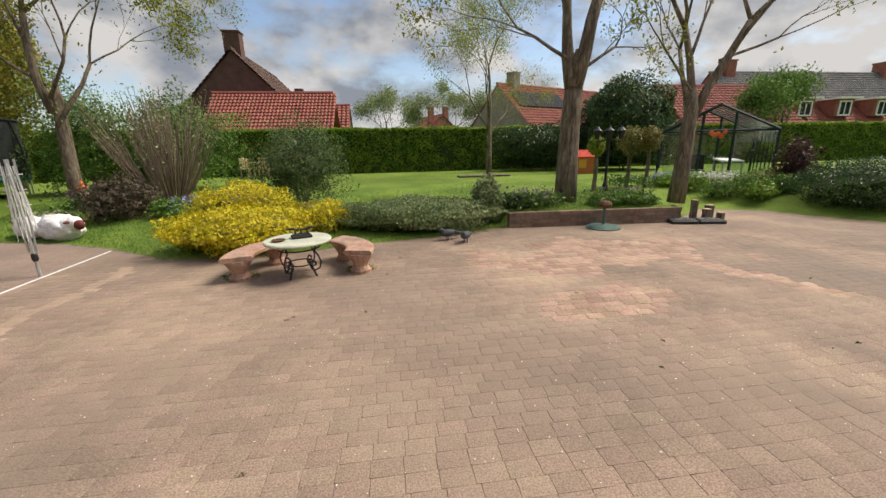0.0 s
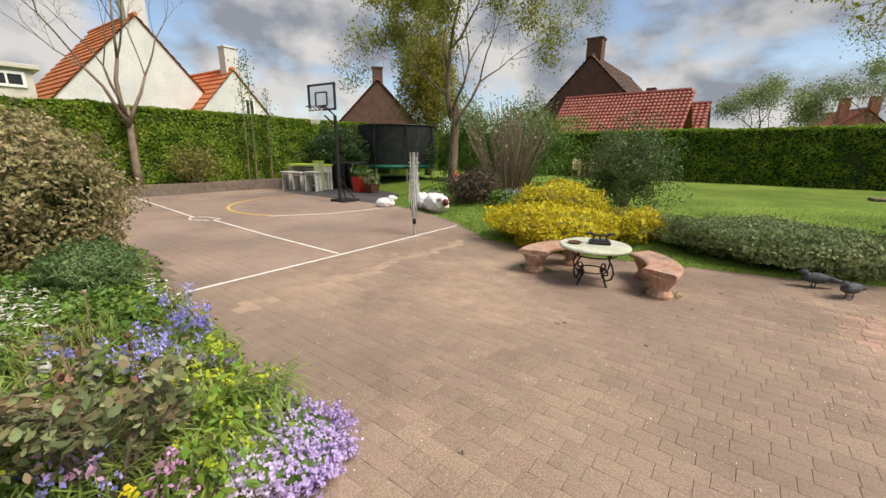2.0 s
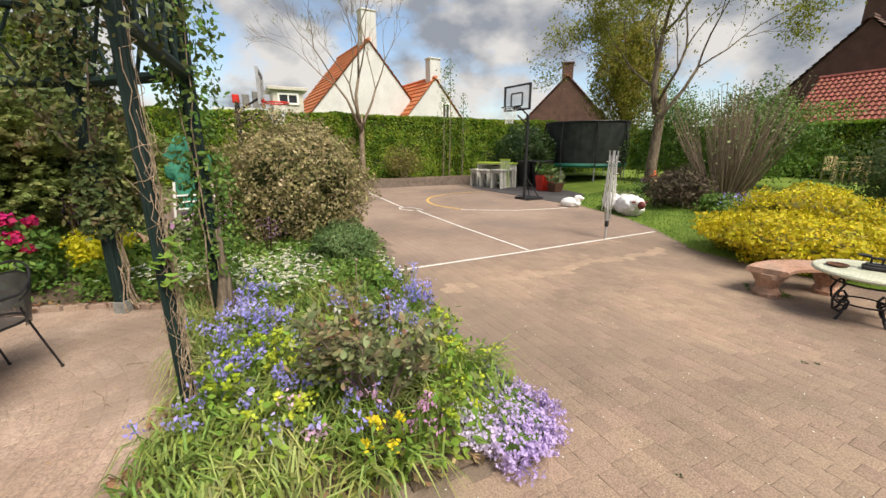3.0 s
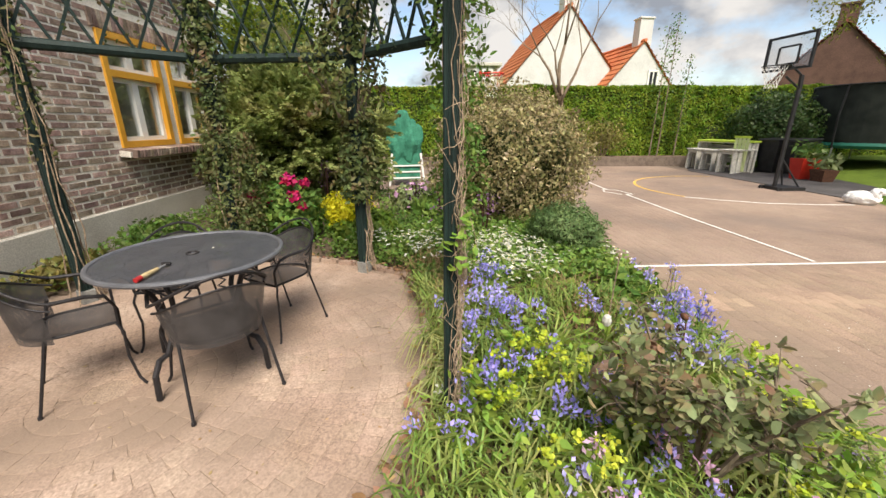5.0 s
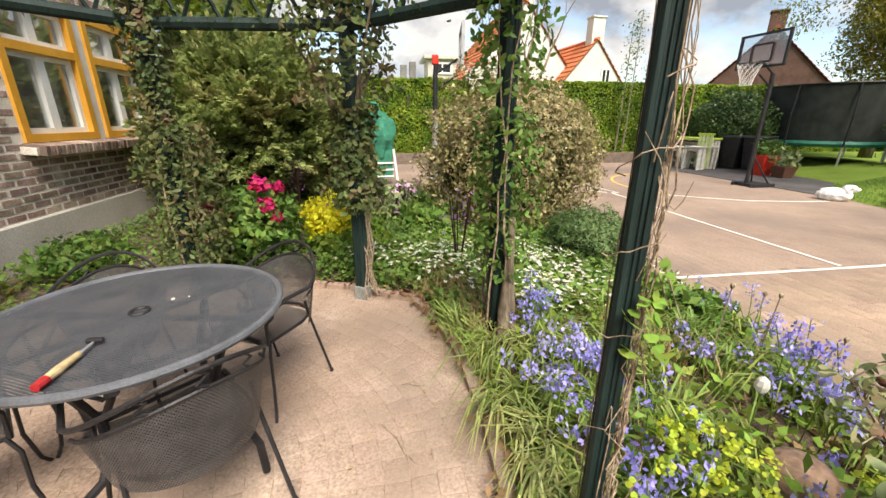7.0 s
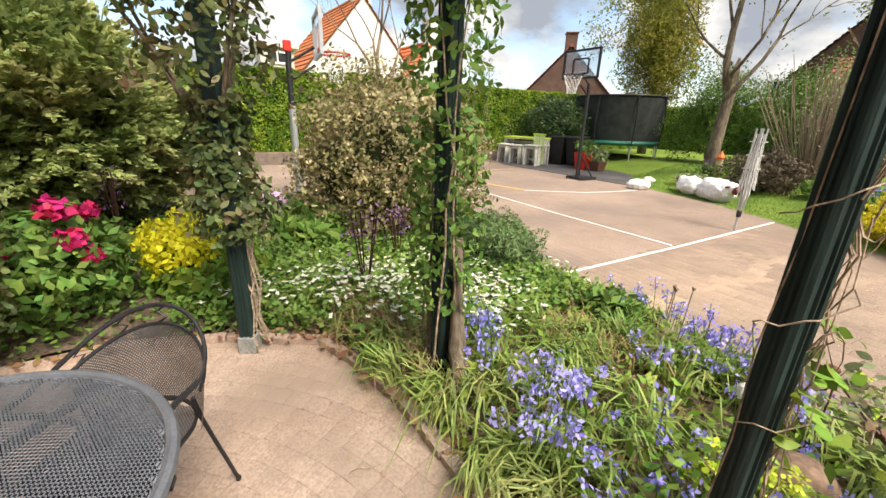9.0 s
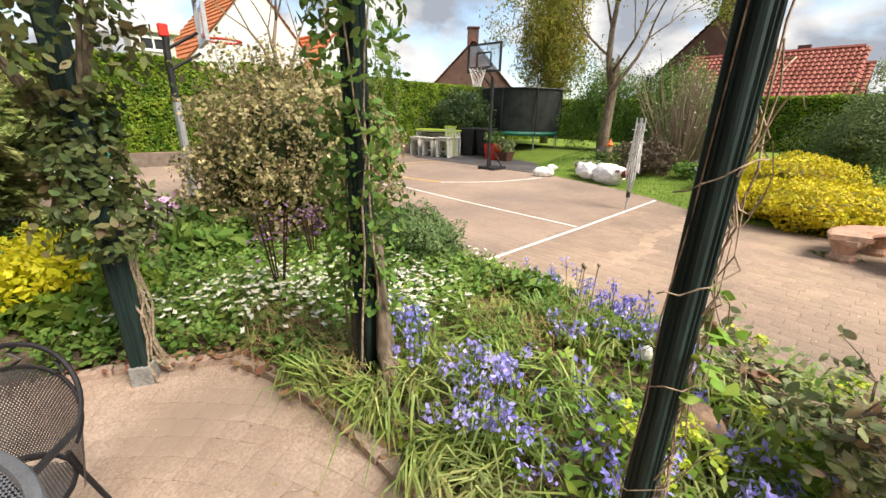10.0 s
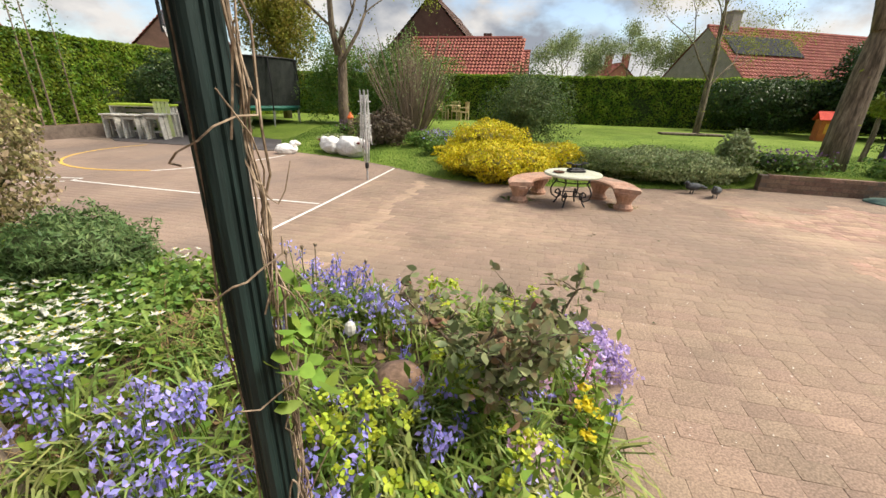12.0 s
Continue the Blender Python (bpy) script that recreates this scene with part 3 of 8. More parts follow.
def tree(name, x, y, z, limbs, seed, label, leaf_mat, leaves_per_tip=3, leaf_size=0.09, cloud=0.22, bark=None, min_sides=4, droop=0.4, flare=1.35):
    """limbs: rows of (start, direction, length, radius, depth, spread), the first one the trunk."""
    t = thing(name, pose(x, y, z), label, "tree")
    rng = random.Random(seed)
    trunk, twigs = bmesh.new(), bmesh.new()
    tips = []
    for i, (s, d, L, r, dep, spr) in enumerate(limbs):
        segs, tp = grow(s, d, L, r, dep, spr, rng)
        tips += tp
        if i == 0:
            pts, rad, k = segs[0]
            pts.append(pts[-1] + (pts[-1] - pts[-2]).normalized() * 0.45)
            rad.append(rad[-1] * 0.25)
        for pts, rad, k in segs:
            if rad[0] > 0.035:
                tube(trunk, pts, rad, 10 if rad[0] > 0.1 else 7)
            else:
                tube(twigs, pts, [max(q, 0.004) for q in rad], min_sides)
    part("trunk", trunk, bark or BARK, t, smooth=True)
    tagged(part("branch_mass", twigs, bark or BARK, t), kind="stuff")
    base = np.array([list(q) for q in tips])
    p = np.repeat(base, leaves_per_tip, axis=0)
    p = p + NPR.normal(size=p.shape) * cloud
    part("crown", leaves_mesh("crown", p, leaf_size, None, 1.0, 0.5, 0.5, droop), leaf_mat, t, "sparse young spring leaves")
    return t


# ---- ground ----
EDGE = [(-60, 11.0), (-15, 11.0), (-11.5, 10.9), (-9.2, 10.2), (-8.3, 8.9), (-7.4, 8.1), (-5.5, 7.5), (-4.3, 6.9), (-3.1, 6.05), (-1.6, 5.95), (0, 6.4), (1.1, 6.62), (2.45, 7.2), (4.1, 7.12), (5.95, 7.02), (6.5, 7.4), (7.4, 8.2), (8.6, 7.6), (9.2, 6.4), (10.4, 4.9), (12.4, 3.2), (60, 2.4)]


def edge_y(x):
    """Where the paving ends and the garden begins, going away from the house."""
    for (x0, y0), (x1, y1) in zip(EDGE, EDGE[1:]):
        if x0 <= x <= x1:
            return y0 + (y1 - y0) * (x - x0) / (x1 - x0)
    return 8.0


def smooth01(u):
    u = min(max(u, 0.0), 1.0)
    return u * u * (3 - 2 * u)


def ground_z(x, y):
    d = y - edge_y(x)
    if x < -15.2:
        return 0.2
    if d <= 0:
        return -0.03
    run = 2.6 if x < 2.4 else (0.12 if x < 6.0 else 2.2)
    return -0.02 + 0.045 * min(d / 0.1, 1) + 0.27 * smooth01((d - 0.05) / run) + 0.015 * noise.noise(Vector((x * 0.6, y * 0.6, 3)))


def spaced(lo, hi, dense_lo, dense_hi, step, far=16):
    a = list(np.arange(dense_lo, dense_hi + 1e-6, step))
    left = [dense_lo - (dense_lo - lo) * (k / far) ** 2.2 for k in range(far, 0, -1)]
    right = [dense_hi + (hi - dense_hi) * (k / far) ** 2.2 for k in range(1, far + 1)]
    return left + a + right


gx = spaced(-400, 400, -16, 14, 0.2)
gy = spaced(-400, 500, 1.8, 12, 0.1)
gv = [(x, y, ground_z(x, y)) for y in gy for x in gx]
W_ = len(gx)
gf = [(j * W_ + i, j * W_ + i + 1, (j + 1) * W_ + i + 1, (j + 1) * W_ + i) for j in range(len(gy) - 1) for i in range(W_ - 1)]
gm = bpy.data.meshes.new("ground")
gm.from_pydata(gv, [], gf)
ground = tagged(link_mesh("ground", gm, LAWN, smooth=True), "mown green lawn rising gently behind the paved yard", "lawn", kind="structure")

# flower bed outlines
PATIO_EDGE = [(-0.95, -1.2), (-1.35, -0.74), (-1.68, -0.62), (-2.1, -0.53), (-2.64, -0.49), (-3.25, -0.52), (-3.75, -0.63), (-4.06, -0.75), (-4.38, -1.28), (-4.56, -1.9), (-4.5, -2.8), (-4.15, -3.5), (-3.3, -4.0), (-2.0, -4.1)]
BED = [(-1.12, -0.4), (-1.06, 0.2), (-1.0, 0.9), (-1.1, 1.35), (-2.15, 1.42), (-3.2, 1.6), (-4.3, 1.6), (-5.6, 2.0), (-6.9, 2.05), (-7.5, 1.2), (-7.7, 0.0), (-8.3, -1.2), (-9.0, -3.0), (-9.0, -4.4), (-2.0, -4.4)] + PATIO_EDGE[:0:-1]


def inside(x, y, poly):
    r = False
    for (x0, y0), (x1, y1) in zip(poly, poly[1:] + poly[:1]):
        if (y0 > y) != (y1 > y) and x < (x1 - x0) * (y - y0) / (y1 - y0) + x0:
            r = not r
    return r


def edge_distance(x, y, poly):
    best = 9.0
    for (x0, y0), (x1, y1) in zip(poly, poly[1:] + poly[:1]):
        dx, dy = x1 - x0, y1 - y0
        u = min(max(((x - x0) * dx + (y - y0) * dy) / (dx * dx + dy * dy + 1e-9), 0), 1)
        best = min(best, math.hypot(x - x0 - u * dx, y - y0 - u * dy))
    return best


bm = bmesh.new()
bed_rows = {}
for i, x in enumerate(np.arange(-9.2, -0.7, 0.12)):
    for j, y in enumerate(np.arange(-4.5, 2.2, 0.12)):
        if inside(x, y, BED):
            bed_rows[i, j] = bm.verts.new((x, y, 0.02 + 0.1 * smooth01(edge_distance(x, y, BED) / 0.5) + 0.03 * noise.noise(Vector((x * 3, y * 3, 0)))))
for (i, j), v in bed_rows.items():
    q = [bed_rows.get(k) for k in ((i, j), (i + 1, j), (i + 1, j + 1), (i, j + 1))]
    if None not in q:
        bm.faces.new(q)
tagged(link_mesh("flower_bed", bm, SOIL, smooth=True), "dark soil of the curved flower bed", "flower bed", kind="structure")


def bed_z(x, y):
    return 0.02 + 0.1 * smooth01(edge_distance(x, y, BED) / 0.5) if inside(x, y, BED) else 0.0


# paving base, under all the pavers
bm = bmesh.new()
box(bm, (0.5, 0.5, -0.0418), (31, 20, 0.08))
paving = tagged(link_mesh("paving", bm, JOINT), "brown worn concrete pavers of the large yard", "paving", kind="structure")
bm = bmesh.new()
box(bm, (-2.72, -2.35, -0.0372), (3.94, 3.9, 0.08))
patio = tagged(link_mesh("patio", bm, JOINT_P), "sand-coloured worn clay pavers under the pergola", "patio", kind="structure")


def strip(name, pts, width, mat, z, label):
    bm = bmesh.new()
    L = []
    for i, p in enumerate(pts):
        a, b = pts[max(i - 1, 0)], pts[min(i + 1, len(pts) - 1)]
        d = Vector((b[0] - a[0], b[1] - a[1])).normalized()
        nx, ny = -d.y * width / 2, d.x * width / 2
        L.append([bm.verts.new((p[0] + nx, p[1] + ny, z)), bm.verts.new((p[0] - nx, p[1] - ny, z)), bm.verts.new((p[0] - nx, p[1] - ny, z - 0.003)), bm.verts.new((p[0] + nx, p[1] + ny, z - 0.003))])
    for A, B in zip(L, L[1:]):
        for k in range(4):
            bm.faces.new((A[k], A[(k + 1) % 4], B[(k + 1) % 4], B[k]))
    bm.faces.new(L[0])
    bm.faces.new(L[-1][::-1])
    return tagged(link_mesh(name, bm, mat), label, "court marking", kind="structure")


ZL = 0.0075
strip("trim_side_line", [(-4.2, 1.55), (-4.195, 3.79), (-4.235, 6.76)], 0.04, LINE_W, ZL, "thin white painted side line of the yard court")
strip("trim_centre_line", [(-4.26, 3.79), (-6.4, 3.77), (-8.62, 3.82)], 0.04, LINE_W, ZL, "thin white painted centre line of the court")
strip("trim_centre_line_far", [(-9.25, 3.68), (-11.5, 3.8), (-14.2, 3.92)], 0.04, LINE_W, ZL, "thin white painted centre line of the court")
strip("trim_centre_mark", [(-8.62, 3.82), (-8.62, 3.98), (-9.2, 3.86), (-9.3, 3.6), (-9.0, 3.5), (-8.62, 3.72)], 0.04, LINE_W, ZL + 0.002, "small painted mark on the centre line")
arc_c, arc_r = (-9.35, 6.9), 2.25
strip("trim_arc", [(arc_c[0] + arc_r * math.cos(a), arc_c[1] + arc_r * math.sin(a)) for a in np.linspace(radians(160), radians(298), 24)], 0.06, LINE_Y, ZL, "yellow painted arc under the basketball hoop")
strip("trim_throw_line", [(-8.24, 4.87), (-7.85, 5.4), (-7.5, 6.0), (-7.3, 6.9), (-7.25, 7.5)], 0.045, LINE_W, ZL, "faded white arc under the basketball hoop")
bm = bmesh.new()
extrude_poly(bm, [(-12.9, 8.0), (-7.4, 8.05), (-8.3, 8.9), (-9.2, 10.2), (-11.5, 10.9), (-14.4, 11.0), (-14.4, 8.9)], -0.02, 0.012)
tagged(link_mesh("dark_paving", bm, DARK_PAVE), "dark grey paving beside the trampoline", "paving", kind="structure")


# ---- brick walls ----
def brick_wall(t, x0, y0, x1, y1, height, z0=0.0, course=0.075, length=0.22, depth=0.1, mat=None, mortar=None, limit=300):
    """A low free-standing wall: a mortar core, with bricks proud of it on the front and a coping row."""
    d = Vector((x1 - x0, y1 - y0))
    L = d.length
    rz = math.degrees(math.atan2(d.y, d.x))
    core = part("mortar_core", boxm((L / 2, 0, z0 + height / 2 - 0.01), (L, depth * 1.6, height - 0.02)), mortar, t)
    core.matrix_basis = pose(x0, y0, 0, 0, 0, rz)
    me = bpy.data.meshes.new("brick")
    b = boxm((0, 0, 0), (length - 0.012, depth, course - 0.012))
    b.to_mesh(me)
    b.free()
    me.materials.append(mat)
    made = 0
    rows = int(height / course)
    for r in range(rows):
        s = -length * 0.5 * (r % 2) + length / 2
        while s < L and made < limit:
            if s > length * 0.2:
                o = new("brick", me)
                o.parent = t
                o.matrix_basis = pose(x0, y0, 0, 0, 0, rz) @ pose(s, -depth * 0.36 + RND.uniform(-0.003, 0.003), z0 + course * (r + 0.5), 0, 0, RND.uniform(-1, 1))
                made += 1
            s += length
    return made


wl_t = tagged(new("wall_terrace"), "low brown brick retaining wall before the raised border", "wall", kind="structure")
brick_wall(wl_t, 2.5, 7.14, 4.1, 7.05, 0.3, mat=BRICK_LOW, mortar=MORTAR_D)
brick_wall(wl_t, 4.1, 7.05, 5.95, 6.95, 0.3, mat=BRICK_LOW, mortar=MORTAR_D)
wl_w = tagged(new("wall_west"), "low brown brick wall along the court before the hedge", "wall", kind="structure")
brick_wall(wl_w, -14.5, 9.2, -14.85, -6.0, 0.36, course=0.12, length=0.4, mat=BRICK_LOW, mortar=MORTAR_D)
bm = boxm((-15.2, 1.6, 0.15), (0.7, 15.5, 0.3))
tagged(link_mesh("raised_bed_soil", bm, SOIL), "soil of the raised bed behind the low wall", "soil", kind="structure")

# ---- house ----
HY = -4.4
house = tagged(new("wall_house"), "dark brown brick house wall with pale mortar and grey plinth", "wall", kind="structure")
WINS = [(-6.68, -5.62), (-7.9, -6.84)]
WZ0, WZ1 = 1.2, 2.58
for nm, c, s in [("wall_mass", (-2.2, HY - 0.16, 0.6), (12.2, 0.3, 1.2)), ("wall_mass", (-2.2, HY - 0.16, 3.04), (12.2, 0.3, 0.92)), ("wall_mass", (-0.76, HY - 0.16, 1.89), (9.72, 0.3, 1.38)), ("wall_mass", (-6.76, HY - 0.16, 1.89), (0.16, 0.3, 1.38)), ("wall_mass", (-8.1, HY - 0.16, 1.89), (0.4, 0.3, 1.38))]:
    part(nm, boxm(c, s), MORTAR, house)
part("plinth", boxm((-2.2, HY - 0.01, 0.23), (12.2, 0.1, 0.5), bevel=0.012), PLASTER, house, "grey rendered plinth")
part("wall_mass", boxm((-8.3, HY - 3.2, 1.75), (0.3, 5.8, 3.5)), MORTAR, house)
part("eave_board", boxm((-2.2, HY - 0.05, 3.53), (12.6, 0.3, 0.06)), WOOD, house)
part("roof", boxm((-2.2, HY - 2.3, 4.9), (12.8, 5.8, 0.12), rx=30), ROOF_RED, house)
for i, (a, b) in enumerate(WINS):
    w = tagged(new("window_%d" % (i + 1)), "white casement window in an ochre painted frame", "window", kind="structure")
    y = HY - 0.06
    H = WZ1 - WZ0
    fr = bmesh.new()
    for x in (a + 0.04, b - 0.04):
        box(fr, (x, y + 0.02, WZ0 + H / 2), (0.08, 0.12, H))
    for z in (WZ0 + 0.04, WZ1 - 0.04, WZ0 + 0.9):
        box(fr, ((a + b) / 2, y + 0.021, z), (b - a - 0.16, 0.118, 0.08))
    part("ochre_frame", fr, ORANGE, w, "ochre painted timber frame")
    xm = (a + b) / 2
    for (x0, x1, z0, z1) in [(a + 0.08, xm, WZ0 + 0.08, WZ0 + 0.86), (xm, b - 0.08, WZ0 + 0.08, WZ0 + 0.86), (a + 0.08, xm, WZ0 + 0.94, WZ1 - 0.08), (xm, b - 0.08, WZ0 + 0.94, WZ1 - 0.08)]:
        sb = bmesh.new()
        t_ = 0.055
        for x in (x0 + t_ / 2, x1 - t_ / 2):
            box(sb, (x, y - 0.01, (z0 + z1) / 2), (t_, 0.06, z1 - z0))
        for z in (z0 + t_ / 2, z1 - t_ / 2):
            box(sb, ((x0 + x1) / 2, y - 0.011, z), (x1 - x0 - 2 * t_, 0.056, t_))
        part("casement", sb, WHITE, w, "white painted casement")
        pn = part("pane", boxm(((x0 + x1) / 2, y - 0.02, (z0 + z1) / 2), (x1 - x0 - 2 * t_, 0.008, z1 - z0 - 2 * t_)), PANE, w)
        pn.visible_shadow = False
    sl = part("sill", boxm((xm, HY + 0.03, WZ0 - 0.07), (b - a + 0.14, 0.2, 0.07), rx=-6), MORTAR, w, "sloping sill of bricks on edge")
    sl_me = bpy.data.meshes.new("sill_brick")
    sbm = boxm((0, 0, 0), (0.052, 0.25, 0.1), bevel=0.004)
    sbm.to_mesh(sl_me)
    sbm.free()
    sl_me.materials.append(BRICK)
    count_ = int((b - a + 0.16) / 0.066)
    for k in range(count_):
        sbk = new("sill_brick", sl_me)
        sbk.parent = sl
        sbk.matrix_basis = pose(a - 0.05 + 0.066 * k, HY + 0.065 + RND.uniform(-0.004, 0.004), WZ0 - 0.062, -7, 0, RND.uniform(-0.8, 0.8))
# Plain sheets coloured near-black in place of the unlit room behind the panes.
part("room_back", boxm((-6.7, HY - 1.9, 1.7), (3.0, 0.05, 3.2)), UNLIT_ROOM, house)
part("room_floor", boxm((-6.7, HY - 1.1, 0.4), (3.0, 1.5, 0.05)), UNLIT_ROOM, house)

# ---- hedges ----
def hedge(name, c, s, label, count, visible, z0=0.0):
    """A clipped hedge: a box core coloured dark for the shade inside, and leaves over the faces that show."""
    t = thing(name, pose(c[0], c[1], z0), label, "hedge")
    sx, sy, sz = s
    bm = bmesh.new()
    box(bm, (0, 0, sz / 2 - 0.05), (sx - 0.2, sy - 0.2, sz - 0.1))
    part("inner_mass", bm, SHADE_CORE, t)
    P, N = [], []
    area = sum({"-y": sx * sz, "+x": sy * sz, "top": sx * sy}[v] for v in visible)
    for v in visible:
        k = int(count * {"-y": sx * sz, "+x": sy * sz, "top": sx * sy}[v] / area)
        u, w = NPR.uniform(-0.5, 0.5, k), NPR.uniform(0, 1, k)
        dd = np.abs(NPR.normal(size=k)) * 0.05
        if v == "-y":
            p = np.stack([u * sx, np.full(k, -sy / 2) + dd, w * sz], 1)
            nn = (0, -1, 0.25)
        elif v == "+x":
            p = np.stack([np.full(k, sx / 2) - dd, u * sy, w * sz], 1)
            nn = (1, 0, 0.25)
        else:
            p = np.stack([u * sx, (w - 0.5) * sy, np.full(k, sz) - dd], 1)
            nn = (0, 0, 1)
        bulge = np.array([0.10 * noise.noise(Vector((q[0] * 0.8, q[1] * 0.8, q[2] * 0.9))) + 0.07 * noise.noise(Vector((q[0] * 2.6, q[1] * 2.6, q[2] * 2.6))) for q in p])
        P.append(p + np.array(nn) * bulge[:, None])
        N.append(np.tile(nn, (k, 1)))
    part("foliage", leaves_mesh("foliage", np.concatenate(P), 0.09, np.concatenate(N), 0.75, 0.6), HEDGE_L, t)
    return t


HB = 20.6
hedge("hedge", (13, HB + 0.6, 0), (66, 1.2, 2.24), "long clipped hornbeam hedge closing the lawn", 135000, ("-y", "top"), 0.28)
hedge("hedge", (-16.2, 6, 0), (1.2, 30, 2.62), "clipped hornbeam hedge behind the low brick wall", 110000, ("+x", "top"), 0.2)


# ---- neighbouring houses ----
def tiled_slope(t, name, a, b, c, mat, nu, nv):
    """A roof slope of single tiles: a eave start, b eave end, c ridge above a."""
    a, b, c = Vector(a), Vector(b), Vector(c)
    u, v = (b - a) / nu, (c - a) / nv
    n = u.cross(v).normalized()
    if n.z < 0:
        n = -n
    bm = bmesh.new()
    bm.faces.new([bm.verts.new(p) for p in (a, b, b + (c - a), c)])
    part("roof_deck", bm, mat, t)
    q = []
    for i in range(nu):
        for j in range(nv):
            p = a + u * i + v * j
            k_ = 0.18 if mat is ROOF_ORANGE else 1.0
            p0, p1 = p + n * 0.09, p + u * 0.55 + n * (0.09 + 0.05 * k_)
            p2 = p + u * 0.98 + n * (0.09 - 0.04 * k_)
            q.append([p0, p1, p1 + v * 1.02 - n * 0.06, p0 + v * 1.02 - n * 0.06])
            q.append([p1, p2, p2 + v * 1.02 - n * 0.06, p1 + v * 1.02 - n * 0.06])
            q.append([p + n * 0.01, p2 - n * 0.04, p1, p0])
    o = part(name, quads_mesh(name, np.array([[list(w) for w in f] for f in q])), mat, t)
    tagged(o, kind="stuff")
    return o


def gable_house(label, cx, cy, z0, along, half, length, eave, ridge, wall, roof, rz=0.0, chimney=None, tile=0.33):
    """A house with its ridge along local y, its gable wall facing local -y at y=0."""
    t = thing("house", pose(cx, cy, z0, 0, 0, rz), label, "house")
    for y in (0.0, length):
        bm = bmesh.new()
        pts = [(-half, 0), (half, 0), (half, eave), (0, ridge), (-half, eave)]
        f = [bm.verts.new((x, y, z)) for x, z in pts]
        g = [bm.verts.new((x, y + 0.3, z)) for x, z in pts]
        bm.faces.new(f)
        bm.faces.new(g[::-1])
        for i in range(5):
            bm.faces.new((f[i], g[i], g[(i + 1) % 5], f[(i + 1) % 5]))
        part("gable_wall", bm, wall, t)
    for s in (-1, 1):
        part("side_wall", boxm((s * (half - 0.15), length / 2 + 0.15, eave / 2), (0.3, length - 0.3, eave)), wall, t)
        over = 0.25
        k = (ridge - eave) / half
        tiled_slope(t, "roof_tiles", (s * (half + over), -0.12, eave - over * k + 0.06), (s * (half + over), length + 0.4, eave - over * k + 0.06), (0, -0.12, ridge + 0.06), roof, max(4, int(length / tile)), max(4, int(math.hypot(half, ridge - eave) / tile)))
    part("ridge_cap", tubem([(0, -0.15, ridge + 0.12), (0, length + 0.4, ridge + 0.12)], 0.13, 6), roof, t)
    if chimney:
        for (x, y, w, z1) in chimney:
            ch = part("chimney", boxm((x, y, (ridge - 1.2 + z1) / 2), (w, w * 0.8, z1 - ridge + 1.2)), wall, t)
            part("chimney_cap", boxm((x, y, z1 + 0.05), (w + 0.14, w * 0.8 + 0.14, 0.12), bevel=0.02), wall, ch)
    return t


def house_window(t, x, y, z, w, h, frame_mat=None, rz=0, cross=True):
    e = part("window", boxm((0, 0, 0), (w, 0.06, h)), SOLAR, t)
    e.matrix_basis = pose(x, y, z, 0, 0, rz)
    bm = bmesh.new()
    for s in (-1, 1):
        box(bm, (s * (w / 2), -0.03, 0), (0.12, 0.1, h + 0.12))
        box(bm, (0, -0.03, s * h / 2), (w - 0.12, 0.1, 0.12))
    if cross:
        box(bm, (0, -0.032, 0), (0.08, 0.08, h - 0.12))
    part("window_frame", bm, frame_mat or WHITE, e)
    return e


# brown gabled house with its red-tiled annex
h1 = gable_house("brown brick house with a steep gable and tall chimney", -9.6, 30.0, 0, 0, 5.0, 11, 2.9, 8.0, WALL_BROWN, ROOF_BROWN, chimney=[(-0.1, 1.1, 1.05, 9.3)])
house_window(h1, -3.85, -0.03, 3.9, 0.6, 1.1)
for s in (-1, 1):
    part("shutter", boxm((-3.85 + s * 0.55, -0.05, 3.9), (0.32, 0.06, 1.15)), WHITE, h1)
h1b = thing("annex", pose(-6.0, 27.4, 0), "low outbuilding with a bright red pantile roof", "outbuilding")
part("wall", boxm((-0.55, 0.6, 1.3), (6.9, 5.0, 2.6)), WALL_BROWN, h1b)
tiled_slope(h1b, "roof_tiles", (-4.3, -2.6, 2.45), (3.2, -2.6, 2.45), (-4.17, 0, 4.95), ROOF_RED, 34, 12)
tiled_slope(h1b, "roof_tiles", (3.2, 2.9, 2.45), (-4.25, 2.9, 2.45), (3.1, 0, 4.95), ROOF_RED, 22, 8)
part("ridge_cap", tubem([(-4.2, 0, 5.02), (3.1, 0, 5.02)], 0.11, 6), ROOF_RED, h1b)
part("gable_wall", extrude_poly(bmesh.new(), [(-4.0, -2.4), (2.9, -2.4), (2.9, 2.7), (-4.0, 2.7)], 2.3, 2.6), WALL_BROWN, h1b)
part("chimney", boxm((0.6, 2.2, 4.9), (0.55, 0.5, 1.3)), WALL_BROWN, h1b)
h1c = gable_house("small brick house with red roof behind the annex", -2.7, 36, 0, 0, 2.8, 8, 2.6, 5.0, WALL_BROWN, ROOF_RED, rz=90)

# white rendered house with orange tiles
h2 = gable_house("white rendered house with a steep orange tiled roof", -32, 9.9, 0, 0, 5.6, 7.5, 3.2, 9.6, WALL_WHITE, ROOF_ORANGE, rz=95, chimney=[(0.4, 1.2, 1.2, 12.0)], tile=0.45)
h2b = gable_house("white gabled wing with orange roof and white chimney", -31, 15.2, 0, 0, 3.9, 9, 2.6, 7.1, WALL_WHITE, ROOF_ORANGE, rz=95, chimney=[(0.2, 0.7, 1.0, 8.7)], tile=0.45)
house_window(h2b, 1.0, -0.03, 4.6, 0.7, 1.2)
h2c = thing("outbuilding", pose(-30, 3.25, 0), "flat-roofed white annex beside the white house", "outbuilding")
